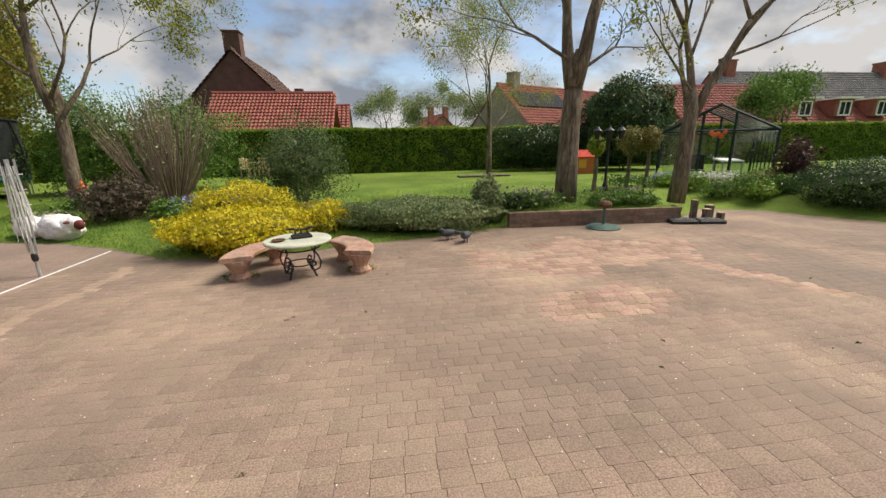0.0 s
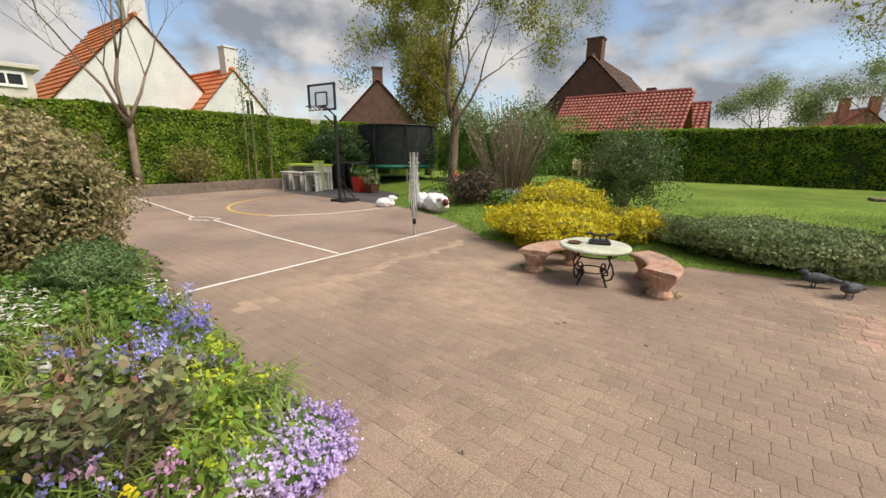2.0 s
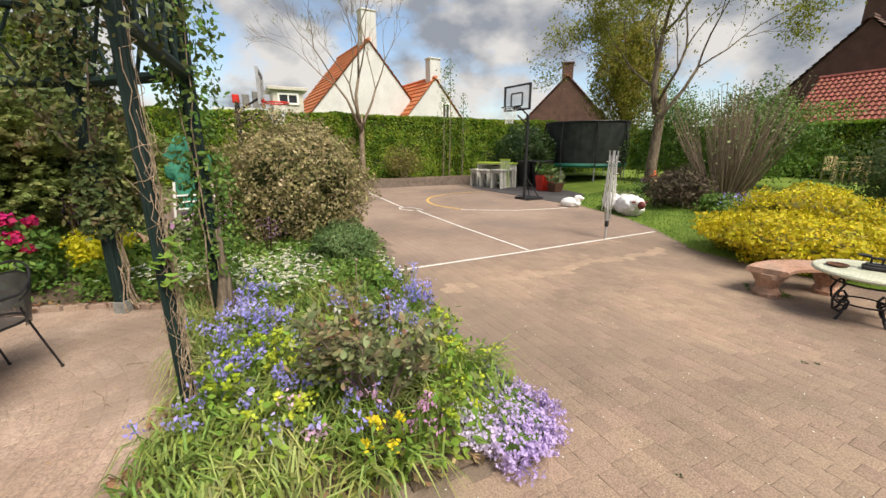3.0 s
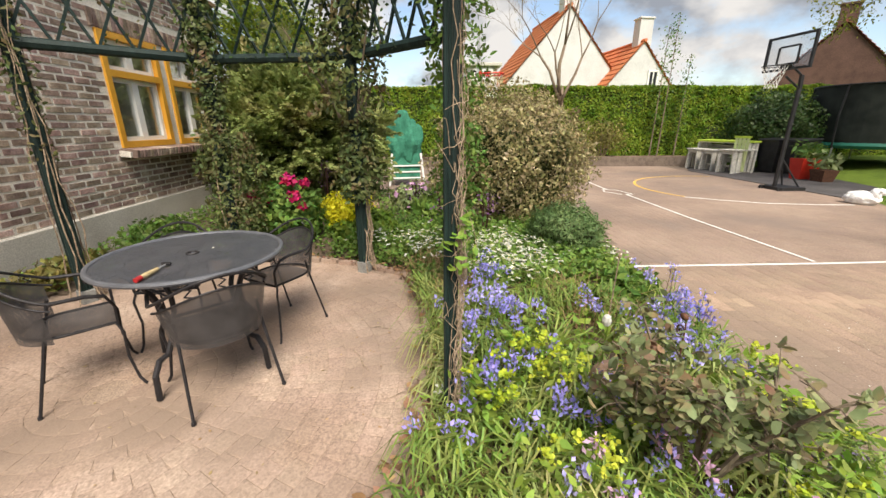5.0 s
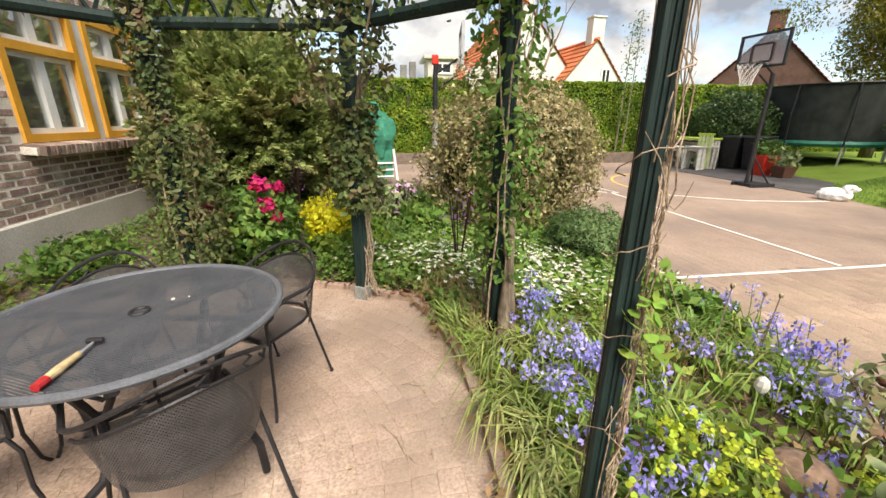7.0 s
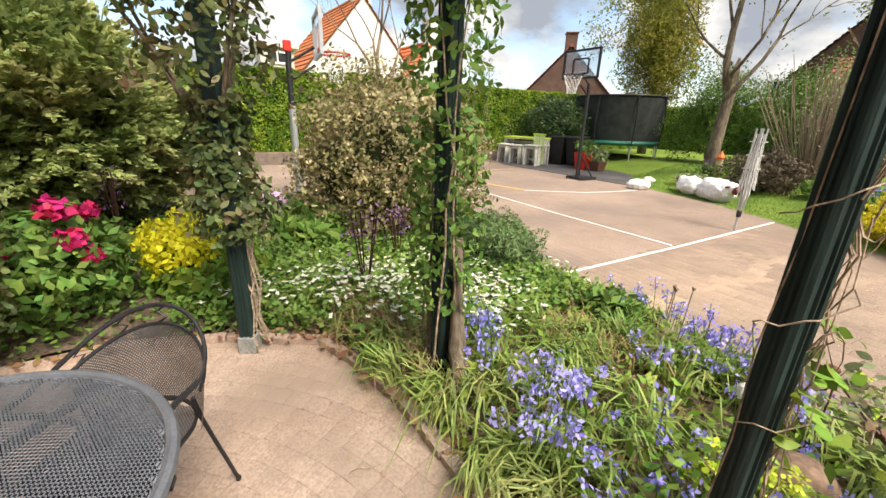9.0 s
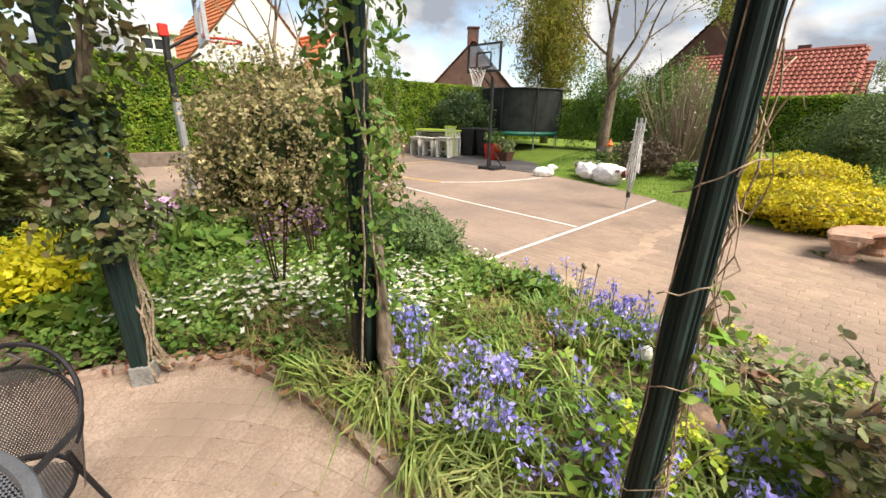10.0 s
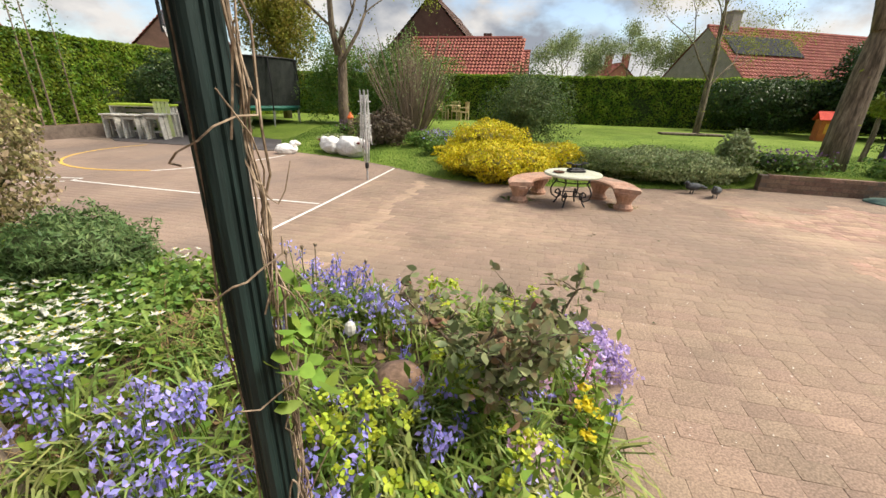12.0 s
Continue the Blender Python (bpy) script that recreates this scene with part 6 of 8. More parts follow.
# ---- pergola ----
PC, PR, PA = (-2.6, -1.95), 1.78, [68.2, 112.5, 156.5, 201.5, 247.0, 292.0, 337.0]
POSTS = [(-1.911, -0.383), (-3.283, -0.28), (-4.185, -1.163)] + [(-4.36, -2.53), (-3.55, -3.47)] + [(PC[0] + PR * math.cos(radians(a)), PC[1] + PR * math.sin(radians(a))) for a in PA[5:]]
BEAM_Z, TOP_Z = 2.05, 2.62
pg = thing("pergola", pose(0, 0, 0), "dark green octagonal pergola with lattice frieze", "pergola")
for i, (x, y) in enumerate(POSTS):
    b = bmesh.new()
    w = 0.054 if i == 0 else 0.09
    h_ = w / 2
    rz_ = math.degrees(math.atan2(y - PC[1], x - PC[0]))
    g_ = w * 0.09
    quarter = [(h_, -h_ * 0.72), (h_, -h_ * 0.4), (h_ - g_, -h_ * 0.3), (h_ - g_, -h_ * 0.1), (h_, 0), (h_, h_ * 0.1), (h_ - g_, h_ * 0.2), (h_ - g_, h_ * 0.34), (h_, h_ * 0.44), (h_, h_ * 0.72)]
    outline = []
    for k in range(4):
        c_, s_ = math.cos(k * math.pi / 2), math.sin(k * math.pi / 2)
        outline += [(px * c_ - py * s_, px * s_ + py * c_) for px, py in quarter]
    extrude_poly(b, outline, 0.0, TOP_Z + 0.03)
    po = part("post", b, GREEN_PAINT, pg)
    po.matrix_basis = pose(x, y, 0.02, 0, 0, rz_)
    sh = part("post_shoe", boxm((0, 0, 0.06), (w + 0.018, w + 0.018, 0.12), bevel=0.006), CONCRETE, pg, "grey concrete post shoe")
    sh.matrix_basis = pose(x, y, 0, 0, 0, rz_)
for (x0, y0), (x1, y1) in zip(POSTS, POSTS[1:]):
    for z, r in ((BEAM_Z, 0.042), (TOP_Z, 0.042)):
        part("beam", tubem([(x0, y0, z), (x1, y1, z)], r, 8), GREEN_PAINT, pg)
    L = math.hypot(x1 - x0, y1 - y0)
    n = 5
    for k in range(n):
        for a, b in ((k / n, (k + 1) / n), ((k + 1) / n, k / n)):
            part("lattice_bar", tubem([(x0 + (x1 - x0) * a, y0 + (y1 - y0) * a, BEAM_Z), (x0 + (x1 - x0) * b, y0 + (y1 - y0) * b, TOP_Z)], 0.014, 4), GREEN_PAINT, pg)


def climber(x, y, z0, z1, rad, count, size, mat, label, stems=3, stem_mat=None, thin=0.45, seed=1, wrap=0.07):
    """A climbing plant round a post: twisting stems and leaves between two heights."""
    t = thing("climbing_plant", pose(x, y, 0.0), label, "climber")
    rng = random.Random(seed)
    for k in range(stems):
        a0, tw = rng.uniform(0, 6.28), rng.uniform(-1.6, 1.6)
        pts = []
        for j in range(13):
            u = j / 12
            rr = wrap * rng.uniform(0.75, 1.35) + (0.04 * (1 - u) * thin if j else 0.06)
            a = a0 + tw * u * 2 + rng.uniform(-0.3, 0.3)
            pts.append((rr * math.cos(a), rr * math.sin(a), 0.02 + u * (z1 - 0.1)))
        part("stem", tubem(pts, [0.016 * thin * (1 - 0.55 * j / 12) for j in range(13)], 5), stem_mat or VINE, t)
    if count:
        n = int(count * 3.1)
        size = size * 0.62
        zz = NPR.uniform(0, 1, n) ** 0.9 * (z1 - z0) + z0
        aa = NPR.uniform(0, 6.28, n)
        lob = np.array([0.65 + 0.7 * abs(noise.noise(Vector((math.cos(a) * 1.2, math.sin(a) * 1.2, z * 2.3 + seed)))) + 0.35 * noise.noise(Vector((seed * 3.1, 0, z * 1.7))) for a, z in zip(aa, zz)])
        rr = rad * lob * (0.35 + 0.65 * NPR.uniform(0, 1, n) ** 0.6)
        p = np.stack([rr * np.cos(aa), rr * np.sin(aa), zz], 1)
        d = np.stack([np.cos(aa), np.sin(aa), np.full(n, 0.4)], 1)
        part("foliage", leaves_mesh("foliage", p, size, d, 0.8, 0.5, fine=True), mat, t)
    return t


vn = thing("climbing_plant", pose(*POSTS[0], 0), "bundle of dry twisted vines tied to the post", "climber")
rng = random.Random(17)
for k in range(12):
    ph0, off = rng.uniform(0, 6.28), rng.uniform(0.0, 0.022)
    pts = []
    for j in range(24):
        u = j / 23
        a = radians(48) + 0.5 * math.sin(ph0 + 5.5 * u + k) + rng.gauss(0, 0.3)
        r_ = 0.036 + off * 0.6 + 0.007 * math.sin(ph0 + 17 * u) + abs(rng.gauss(0, 0.008))
        pts.append((r_ * math.cos(a), r_ * math.sin(a), 0.02 + u * (2.15 - 0.12 * k)))
    part("stem", tubem(pts, [(0.0019 + 0.0006 * (k % 3)) * (1 - 0.4 * j / 23) for j in range(24)], 5), VINE, vn)
for k in range(9):
    z_ = 0.35 + 0.2 * k + rng.uniform(-0.05, 0.05)
    a0 = rng.uniform(0, 6.28)
    R_ = rng.uniform(0.042, 0.055)
    part("tendril", tubem([((R_ + rng.uniform(0, 0.02)) * math.cos(a0 + q * 0.45), (R_ + rng.uniform(0, 0.02)) * math.sin(a0 + q * 0.45), z_ + 0.012 * q + rng.gauss(0, 0.006)) for q in range(rng.randint(6, 11))], 0.0016, 4), VINE, vn)
for k in range(14):
    z_ = rng.uniform(0.3, 1.7)
    a0, reach = radians(48) + rng.uniform(-1.3, 1.3), rng.uniform(0.05, 0.11)
    curl = rng.uniform(-1.2, 1.2)
    part("side_twig", tubem([((0.03 + reach * u) * math.cos(a0 + curl * u * u), (0.03 + reach * u) * math.sin(a0 + curl * u * u), z_ + 0.09 * math.sin(3.0 * u + k)) for u in (0, 0.2, 0.4, 0.6, 0.8, 1.0)], [0.002, 0.0019, 0.0017, 0.0015, 0.0012, 0.0009], 4), VINE, vn)
for k in range(7):
    a = radians(48 + rng.uniform(-70, 70))
    c_ = (0.065 * math.cos(a) + rng.uniform(-0.02, 0.02), 0.065 * math.sin(a) + rng.uniform(-0.02, 0.02), 0.9 + 0.035 * k)
    lp = [(c_[0] + rng.gauss(0, 0.022), c_[1] + rng.gauss(0, 0.022), c_[2] + rng.gauss(0, 0.012)) for _ in range(5)]
    part("leaf_sprig", leaves_mesh("leaf_sprig", np.array(lp), 0.05, np.tile((0.4, 0.4, 0.9), (len(lp), 1)), 0.4, 0.5, 0.3, fine=True), LEAF_FRESH, vn, "fresh pale green leaves")
climber(*POSTS[0], 1.95, 2.6, 0.25, 200, 0.06, LEAF_ROSE, "thin climber at the top of the post", stems=2, thin=0.15, seed=23, wrap=0.03)
climber(POSTS[1][0] - 0.06, POSTS[1][1] + 0.03, 0.5, 1.5, 0.22, 420, 0.07, LEAF_MID, "green leafy rose climbing a pergola post", stems=5, stem_mat=BARK, thin=0.6, seed=5, wrap=0.06)
climber(*POSTS[1], 1.55, 2.6, 0.24, 330, 0.075, LEAF_MID, "leafy rose at the top of the post", stems=2, seed=6)
climber(POSTS[2][0] - 0.06, POSTS[2][1], 0.75, 1.55, 0.26, 520, 0.085, LEAF_ROSE, "dense old rose climbing a pergola post", stems=5, thin=0.5, seed=7)
climber(POSTS[2][0], POSTS[2][1], 1.55, 2.65, 0.4, 640, 0.085, LEAF_ROSE, "rose foliage spilling from the pergola corner", stems=3, seed=8)
climber(POSTS[3][0] - 0.08, POSTS[3][1] + 0.03, 0.3, 1.4, 0.34, 800, 0.075, LEAF_ROSE, "leafy climber hiding a pergola post", stems=5, seed=9)
climber(POSTS[3][0], POSTS[3][1], 1.3, 2.65, 0.19, 620, 0.075, LEAF_ROSE, "dense climber over the pergola frieze", stems=3, seed=10)
climber(*POSTS[4], 1.2, 2.6, 0.14, 170, 0.06, LEAF_ROSE, "thin brown climber on a pergola post", stems=6, thin=0.4, seed=11)
for i, n, (za, zb), mt in [(2, 380, (2.0, 2.75), LEAF_DARK), (1, 160, (2.05, 2.7), LEAF_DARK), (3, 40, (2.05, 2.6), LEAF_ROSE), (0, 90, (2.1, 2.7), LEAF_ROSE)]:
    (x0, y0), (x1, y1) = POSTS[i], POSTS[i + 1]
    t = thing("climbing_plant", pose(x0, y0, 0), "climber foliage woven through the lattice frieze", "climber")
    u = NPR.uniform(0, 1, n * 3)
    u = u[np.array([noise.noise(Vector((v * 4, i * 3.0, 0.0))) > -0.12 for v in u])][:n]
    u = np.repeat(u, 2)
    p = np.stack([(x1 - x0) * u, (y1 - y0) * u, NPR.uniform(za, zb, len(u))], 1) + NPR.normal(size=(len(u), 3)) * np.array([0.09, 0.09, 0.04])
    part("foliage", leaves_mesh("foliage", p, 0.045, None, 1.0, 0.65), mt, t)
# side shoots leaving the corner rose
sh = thing("climbing_plant", pose(*POSTS[2], 0), "long bare rose shoots beside the post", "climber")
for k, (dx, dy, z0_, z1_) in enumerate([(-0.25, -0.45, 1.35, 2.35), (-0.1, -0.6, 1.5, 2.3), (0.1, 0.35, 1.6, 2.3), (-0.2, 0.25, 1.4, 2.1), (0.3, 0.2, 1.5, 2.2)]):
    part("stem", tubem([(0, 0, z0_ - 0.2), (dx * 0.4, dy * 0.4, z0_ + 0.25), (dx, dy, z1_)], [0.015, 0.011, 0.006], 6), BARK, sh)

# ---- dining set ----
def ribbon_lattice(bm, f, u0, u1, v0, v1, nu, nv, w, ok=None, steps=10):
    """An expanded-metal lattice on a surface f(u, v): two families of crossing flat bars."""
    for fam in (1, -1):
        for k in range(-nv, nu + nv):
            prev = None
            for s in range(steps + 1):
                q = s / steps
                u = u0 + (u1 - u0) * (k + (q * nv if fam > 0 else (1 - q) * nv)) / nu
                v = v0 + (v1 - v0) * q
                if not (min(u0, u1) - 1e-6 <= u <= max(u0, u1) + 1e-6) or (ok and not ok(u, v)):
                    prev = None
                    continue
                a, b = Vector(f(u - w, v)), Vector(f(u + w, v))
                if prev:
                    try:
                        bm.faces.new((bm.verts.new(prev[0]), bm.verts.new(prev[1]), bm.verts.new(b), bm.verts.new(a)))
                    except ValueError:
                        pass
                prev = (a, b)
    return bm


TX, TY, TR_, TH = -2.59, -1.885, 0.488, 0.745
dt = thing("dining_table", pose(TX, TY, 0, 0, 0, 20), "round dark metal mesh garden table", "table")
bm = bmesh.new()
ribbon_lattice(bm, lambda u, v: (u, v, TH), -TR_, TR_, -TR_, TR_, 74, 74, 0.0045, ok=lambda u, v: u * u + v * v < (TR_ - 0.005) ** 2, steps=56)
part("mesh_top", bm, MESH_METAL, dt, "expanded-metal mesh top")
part("rim", tubem(ring_pts((0, 0), TR_, 64, TH - 0.004), 0.015, 8, True), MESH_RIM, dt)
part("centre_ring", tubem(ring_pts((0, 0), 0.03, 14, TH + 0.003), 0.007, 6, True), IRON, dt)
for k in range(6):
    a = radians(60 * k)
    part("top_brace", boxm((0.27 * math.cos(a), 0.27 * math.sin(a), TH - 0.022), (0.46, 0.03, 0.012), rz=60 * k), IRON, dt)
part("apron_ring", tubem(ring_pts((0, 0), 0.36, 32, TH - 0.03), 0.009, 6, True), IRON, dt)
for k in range(4):
    a = radians(90 * k + 55)
    c, s = math.cos(a), math.sin(a)
    prof = [(0.36, TH - 0.03), (0.3, 0.6), (0.24, 0.45), (0.24, 0.33), (0.29, 0.24), (0.35, 0.23), (0.39, 0.16), (0.4, 0.015)]
    part("leg", tubem([(r * c, r * s, z) for r, z in prof], 0.016, 8), IRON, dt, "curved iron leg")
    a2 = radians(90 * k + 100)
    part("apron_scroll", tubem([(0.36 * math.cos(a), 0.36 * math.sin(a), TH - 0.05), (0.34 * math.cos((a + a2) / 2), 0.34 * math.sin((a + a2) / 2), TH - 0.13), (0.33 * math.cos(a2), 0.33 * math.sin(a2), TH - 0.06)], 0.008, 6), IRON, dt)


def iron_chair(m, label):
    """A barrel-backed wrought-iron chair with mesh seat and back; it faces local -y."""
    t = thing("garden_chair", m, label, "chair", "iron chairs at the table")
    SH, SW = 0.42, 0.24
    bm = bmesh.new()
    ok = lambda u, v: abs(u) < SW - 0.002 and (v < 0.05 or u * u + (v - 0.05) ** 2 < SW * SW)
    ribbon_lattice(bm, lambda u, v: (u, v, SH - 0.025 * (1 - (u / SW) ** 2)), -SW, SW, -0.24, 0.29, 34, 36, 0.0044, ok=ok, steps=36)
    part("seat", bm, MESH_DARK, t, "expanded-metal mesh seat")
    rim = [(-SW, -0.24), (-SW, 0.05)] + [(-SW * math.cos(a), 0.05 + SW * math.sin(a)) for a in np.linspace(0.2, math.pi - 0.2, 12)] + [(SW, 0.05), (SW, -0.24)]
    part("seat_rim", tubem([(x, y, SH) for x, y in rim], 0.009, 6, True), IRON, t)

    def back(u, v):
        a = u
        h = 0.62 + 0.16 * max(0.0, math.sin(a)) ** 1.5
        z = SH - 0.03 + (h - SH + 0.03) * v
        r = SW + 0.025 + 0.06 * v
        return (-r * math.cos(a), 0.04 + r * 1.02 * math.sin(a), z)
    bm = bmesh.new()
    ribbon_lattice(bm, back, 0.28, math.pi - 0.28, 0.0, 0.82, 62, 22, 0.0115, steps=22)
    part("backrest", bm, MESH_DARK, t, "expanded-metal mesh barrel back")
    for v, r in ((0.82, 0.007), (1.0, 0.009)):
        part("back_rail", tubem([back(a, v) for a in np.linspace(0.12, math.pi - 0.12, 22)], r, 6), IRON, t)
    for a in np.linspace(0.5, math.pi - 0.5, 5):
        part("scroll", tubem([back(a - 0.05, 0.83), back(a + 0.06, 0.88), back(a - 0.06, 0.94), back(a + 0.04, 0.99)], 0.006, 5), IRON, t)
    for s in (-1, 1):
        part("armrest", tubem([back(0.12 if s < 0 else math.pi - 0.12, 1.0), (s * 0.3, -0.1, 0.62), (s * 0.29, -0.2, 0.6), (s * 0.25, -0.24, 0.52), (s * SW, -0.235, SH)], 0.011, 6), IRON, t)
        part("front_leg", tubem([(s * SW, -0.22, SH), (s * 0.26, -0.25, 0.36), (s * 0.24, -0.24, 0.2), (s * 0.26, -0.27, 0.05), (s * 0.28, -0.3, 0.005)], 0.01, 6), IRON, t)
        part("back_leg", tubem([(s * 0.235, 0.13, SH + 0.1), (s * 0.235, 0.16, SH), (s * 0.245, 0.2, 0.3), (s * 0.27, 0.3, 0.01)], 0.01, 6), IRON, t)
        part("foot_cap", lathe(bmesh.new(), [(0.013, 0), (0.015, 0.012), (0.011, 0.025)], 8, (s * 0.27, 0.3, 0)), IRON, t)
    return t


first_chair = None
for cx_, cy_, turn in [(-2.36, -1.7, -47), (-2.384, -2.485, 221), (-3.08, -1.6, 60), (-2.97, -2.28, 103)]:
    m = pose(cx_, cy_, 0, 0, 0, turn) @ Matrix.Diagonal((0.87, 0.87, 1, 1))
    if first_chair is None:
        first_chair = iron_chair(m, "dark wrought-iron chair with mesh seat and barrel back")
    else:
        copy_thing(first_chair, m)
tool = thing("hand_tool", pose(-2.24, -1.89, TH + 0.006, 0, 0, 180) @ Matrix.Diagonal((0.8, 0.8, 0.8, 1)), "garden hand tool with a wooden red-tipped handle", "tool")
part("handle", tubem([(-0.1, 0, 0.012), (-0.05, 0, 0.012), (0.06, 0, 0.012)], [0.015, 0.017, 0.012], 10), WOOD_PALE, tool)
part("red_end", tubem([(-0.14, 0, 0.012), (-0.095, 0, 0.012)], [0.015, 0.018], 10), DEEP_RED, tool, "red painted handle end")
part("shank", tubem([(0.06, 0, 0.012), (0.14, 0, 0.014)], 0.005, 6), GREY_M, tool)
part("head", boxm((0.15, 0, 0.016), (0.025, 0.06, 0.018), bevel=0.004), IRON, tool)
for x, y in ((-2.678, -1.81), (-2.692, -1.757)):
    pt = thing("petal", pose(x, y, TH + 0.004, 0, 0, RND.uniform(0, 90)), "fallen white petal on the mesh table", "petal", "fallen petals")
    part("petal", leaves_mesh("petal", [(0, 0, 0.004)], 0.024, np.array([[0, 0, 5.0]]), 0.1, 0.6, fine=True), WHITE_P, pt)


# ---- flower bed plants ----
def in_bed(n, x0, x1, y0, y1, margin=0.04):
    out = []
    while len(out) < n:
        x, y = RND.uniform(x0, x1), RND.uniform(y0, y1)
        if inside(x, y, BED) and edge_distance(x, y, BED) > margin:
            out.append((x, y, bed_z(x, y) - 0.01))
    return np.array(out)


def stuff(name, me, mat, label, category):
    return tagged(link_mesh(name, me, mat), label, category, kind="stuff")


clump_at = in_bed(95, -3.35, -0.9, -0.45, 1.45)
roots = np.repeat(clump_at, 27, 0)
roots[:, :2] += NPR.normal(size=(len(roots), 2)) * 0.05
clump_az = NPR.uniform(0, 6.28, len(clump_at))
stuff("bluebell_leaves", blades_mesh("bluebell_leaves", roots, 0.3, 0.0105, 1.2, az=np.repeat(clump_az, 27)), STRAP, "clumps of green strap leaves of bluebells in the bed", "leaves")
edge_roots = []
edge_az = []
for k in range(17):
    i = RND.randint(2, 5)
    (x0, y0), (x1, y1) = PATIO_EDGE[i], PATIO_EDGE[i + 1]
    u = RND.random()
    ex, ey = x0 + (x1 - x0) * u, y0 + (y1 - y0) * u + abs(RND.gauss(0.2, 0.12))
    edge_roots += [(ex + RND.gauss(0, 0.035), ey + RND.gauss(0, 0.035), 0.03) for _ in range(46)]
    edge_az += [RND.gauss(-1.2, 0.9)] * 46
stuff("edging_leaves", blades_mesh("edging_leaves", np.array(edge_roots), 0.29, 0.0095, 1.3, az=np.array(edge_az)), STRAP, "arching strap leaves spilling over the patio edge", "leaves")
stuff("weed_tufts", blades_mesh("weed_tufts", in_bed(800, -2.0, -1.0, -0.65, 0.4, 0.08), 0.28, 0.01, 1.0), STRAP, "light green arching grass tufts", "grass")
stuff("dry_stems", blades_mesh("dry_stems", np.array([(-2.95 + RND.gauss(0, 0.22), 0.6 + RND.gauss(0, 0.2), 0.08) for _ in range(420)] + [(-4.0 + RND.gauss(0, 0.2), -0.4 + RND.gauss(0, 0.12), 0.05) for _ in range(420)] + [(-3.5 + RND.gauss(0, 0.22), -0.22 + RND.gauss(0, 0.13), 0.06) for _ in range(420)]), 0.3, 0.005, 0.9), STRAW, "dry straw-coloured old stems", "dry grass")
p = np.concatenate([in_bed(16000, -8.6, -3.4, -4.2, 1.8), in_bed(14000, -5.6, -3.4, -1.6, 1.2)])
p[:, 2] += NPR.uniform(0.02, 0.2, len(p))
stuff("ground_cover", leaves_mesh("ground_cover", p, 0.045, np.tile((0, 0, 1.0), (len(p), 1)), 0.6, 0.7), COVER, "low green leafy ground cover", "ground cover")
p = in_bed(3000, -4.6, -0.9, -0.5, 1.5)
p[:, 2] += NPR.uniform(0.02, 0.17, len(p))
stuff("low_leaves", leaves_mesh("low_leaves", p, 0.07, np.tile((0, 0, 1.0), (len(p), 1)), 0.7, 0.5), LEAF_FRESH, "mixed fresh green leaves between the bulbs", "leaves")
p = in_bed(1500, -4.3, -0.95, -0.5, 1.5, 0.0)
p[:, 2] += 0.03
stuff("dead_leaves", leaves_mesh("dead_leaves", p, 0.06, np.tile((0, 0, 1.0), (len(p), 1)), 0.5, 0.6), STRAW, "brown dead leaves on the soil", "dead leaves")


def bluebells(x, y, n, spread, label, mat=None, h=0.29, group="bluebells"):
    t = thing("bluebells", pose(x, y, bed_z(x, y)), label, "flowers", group)
    st_, fl_ = bmesh.new(), []
    n = max(4, int(n * 0.56))
    for k in range(n):
        dx, dy = RND.gauss(0, spread), RND.gauss(0, spread)
        hh = h * RND.uniform(0.6, 1.25)
        lx, ly = RND.uniform(-0.06, 0.06), RND.uniform(-0.06, 0.06)
        tube(st_, [(dx, dy, 0), (dx + lx * 0.4, dy + ly * 0.4, hh * 0.6), (dx + lx, dy + ly, hh)], 0.003, 3)
        for j in range(20):
            q = RND.uniform(0.76, 1.03)
            fl_.append((dx + lx * q + RND.gauss(0, 0.019), dy + ly * q + RND.gauss(0, 0.019), hh * q))
    tagged(part("stem_mass", st_, LEAF_FRESH, t), kind="stuff")
    tagged(part("flower_mass", leaves_mesh("flower_mass", np.array(fl_), 0.026, None, 1.0, 0.62, 0.35, 0.6), mat or BLUE, t), kind="stuff")


for x, y, n in [(-2.68, 0.0, 20), (-3.2, -0.1, 16), (-2.52, -0.26, 18), (-2.56, -0.04, 18), (-2.44, 0.91, 12), (-2.56, 0.59, 12), (-3.12, 1.18, 12), (-2.6, 1.22, 14), (-2.15, 0.08, 10), (-2.78, 0.04, 14), (-2.64, 1.28, 12), (-2.19, 0.98, 14), (-2.2, 0.68, 14), (-1.71, 0.27, 14), (-1.88, -0.13, 12), (-2.1, 0.88, 12), (-1.36, 0.37, 12), (-1.59, 0.07, 8), (-3.09, -0.14, 14), (-2.12, -0.07, 9), (-1.35, 0.14, 10), (-3.4, 0.05, 9), (-2.27, -0.22, 12), (-1.64, -0.36, 12), (-2.76, 1.31, 10), (-2.9, 1.28, 10), (-2.4, 1.12, 10), (-2.0, 1.2, 8), (-1.95, -0.3, 8)]:
    bluebells(x, y, n, 0.075, "clump of violet-blue bluebells in flower")
bluebells(-1.45, 0.33, 6, 0.06, "pale pink bluebells in flower", PINK, 0.32)
bluebells(-1.17, 0.68, 7, 0.06, "pale pink bluebells at the bed edge", PINK, 0.34)
bluebells(-1.35, 0.15, 6, 0.05, "pale pink bluebells in flower", PINK, 0.32)


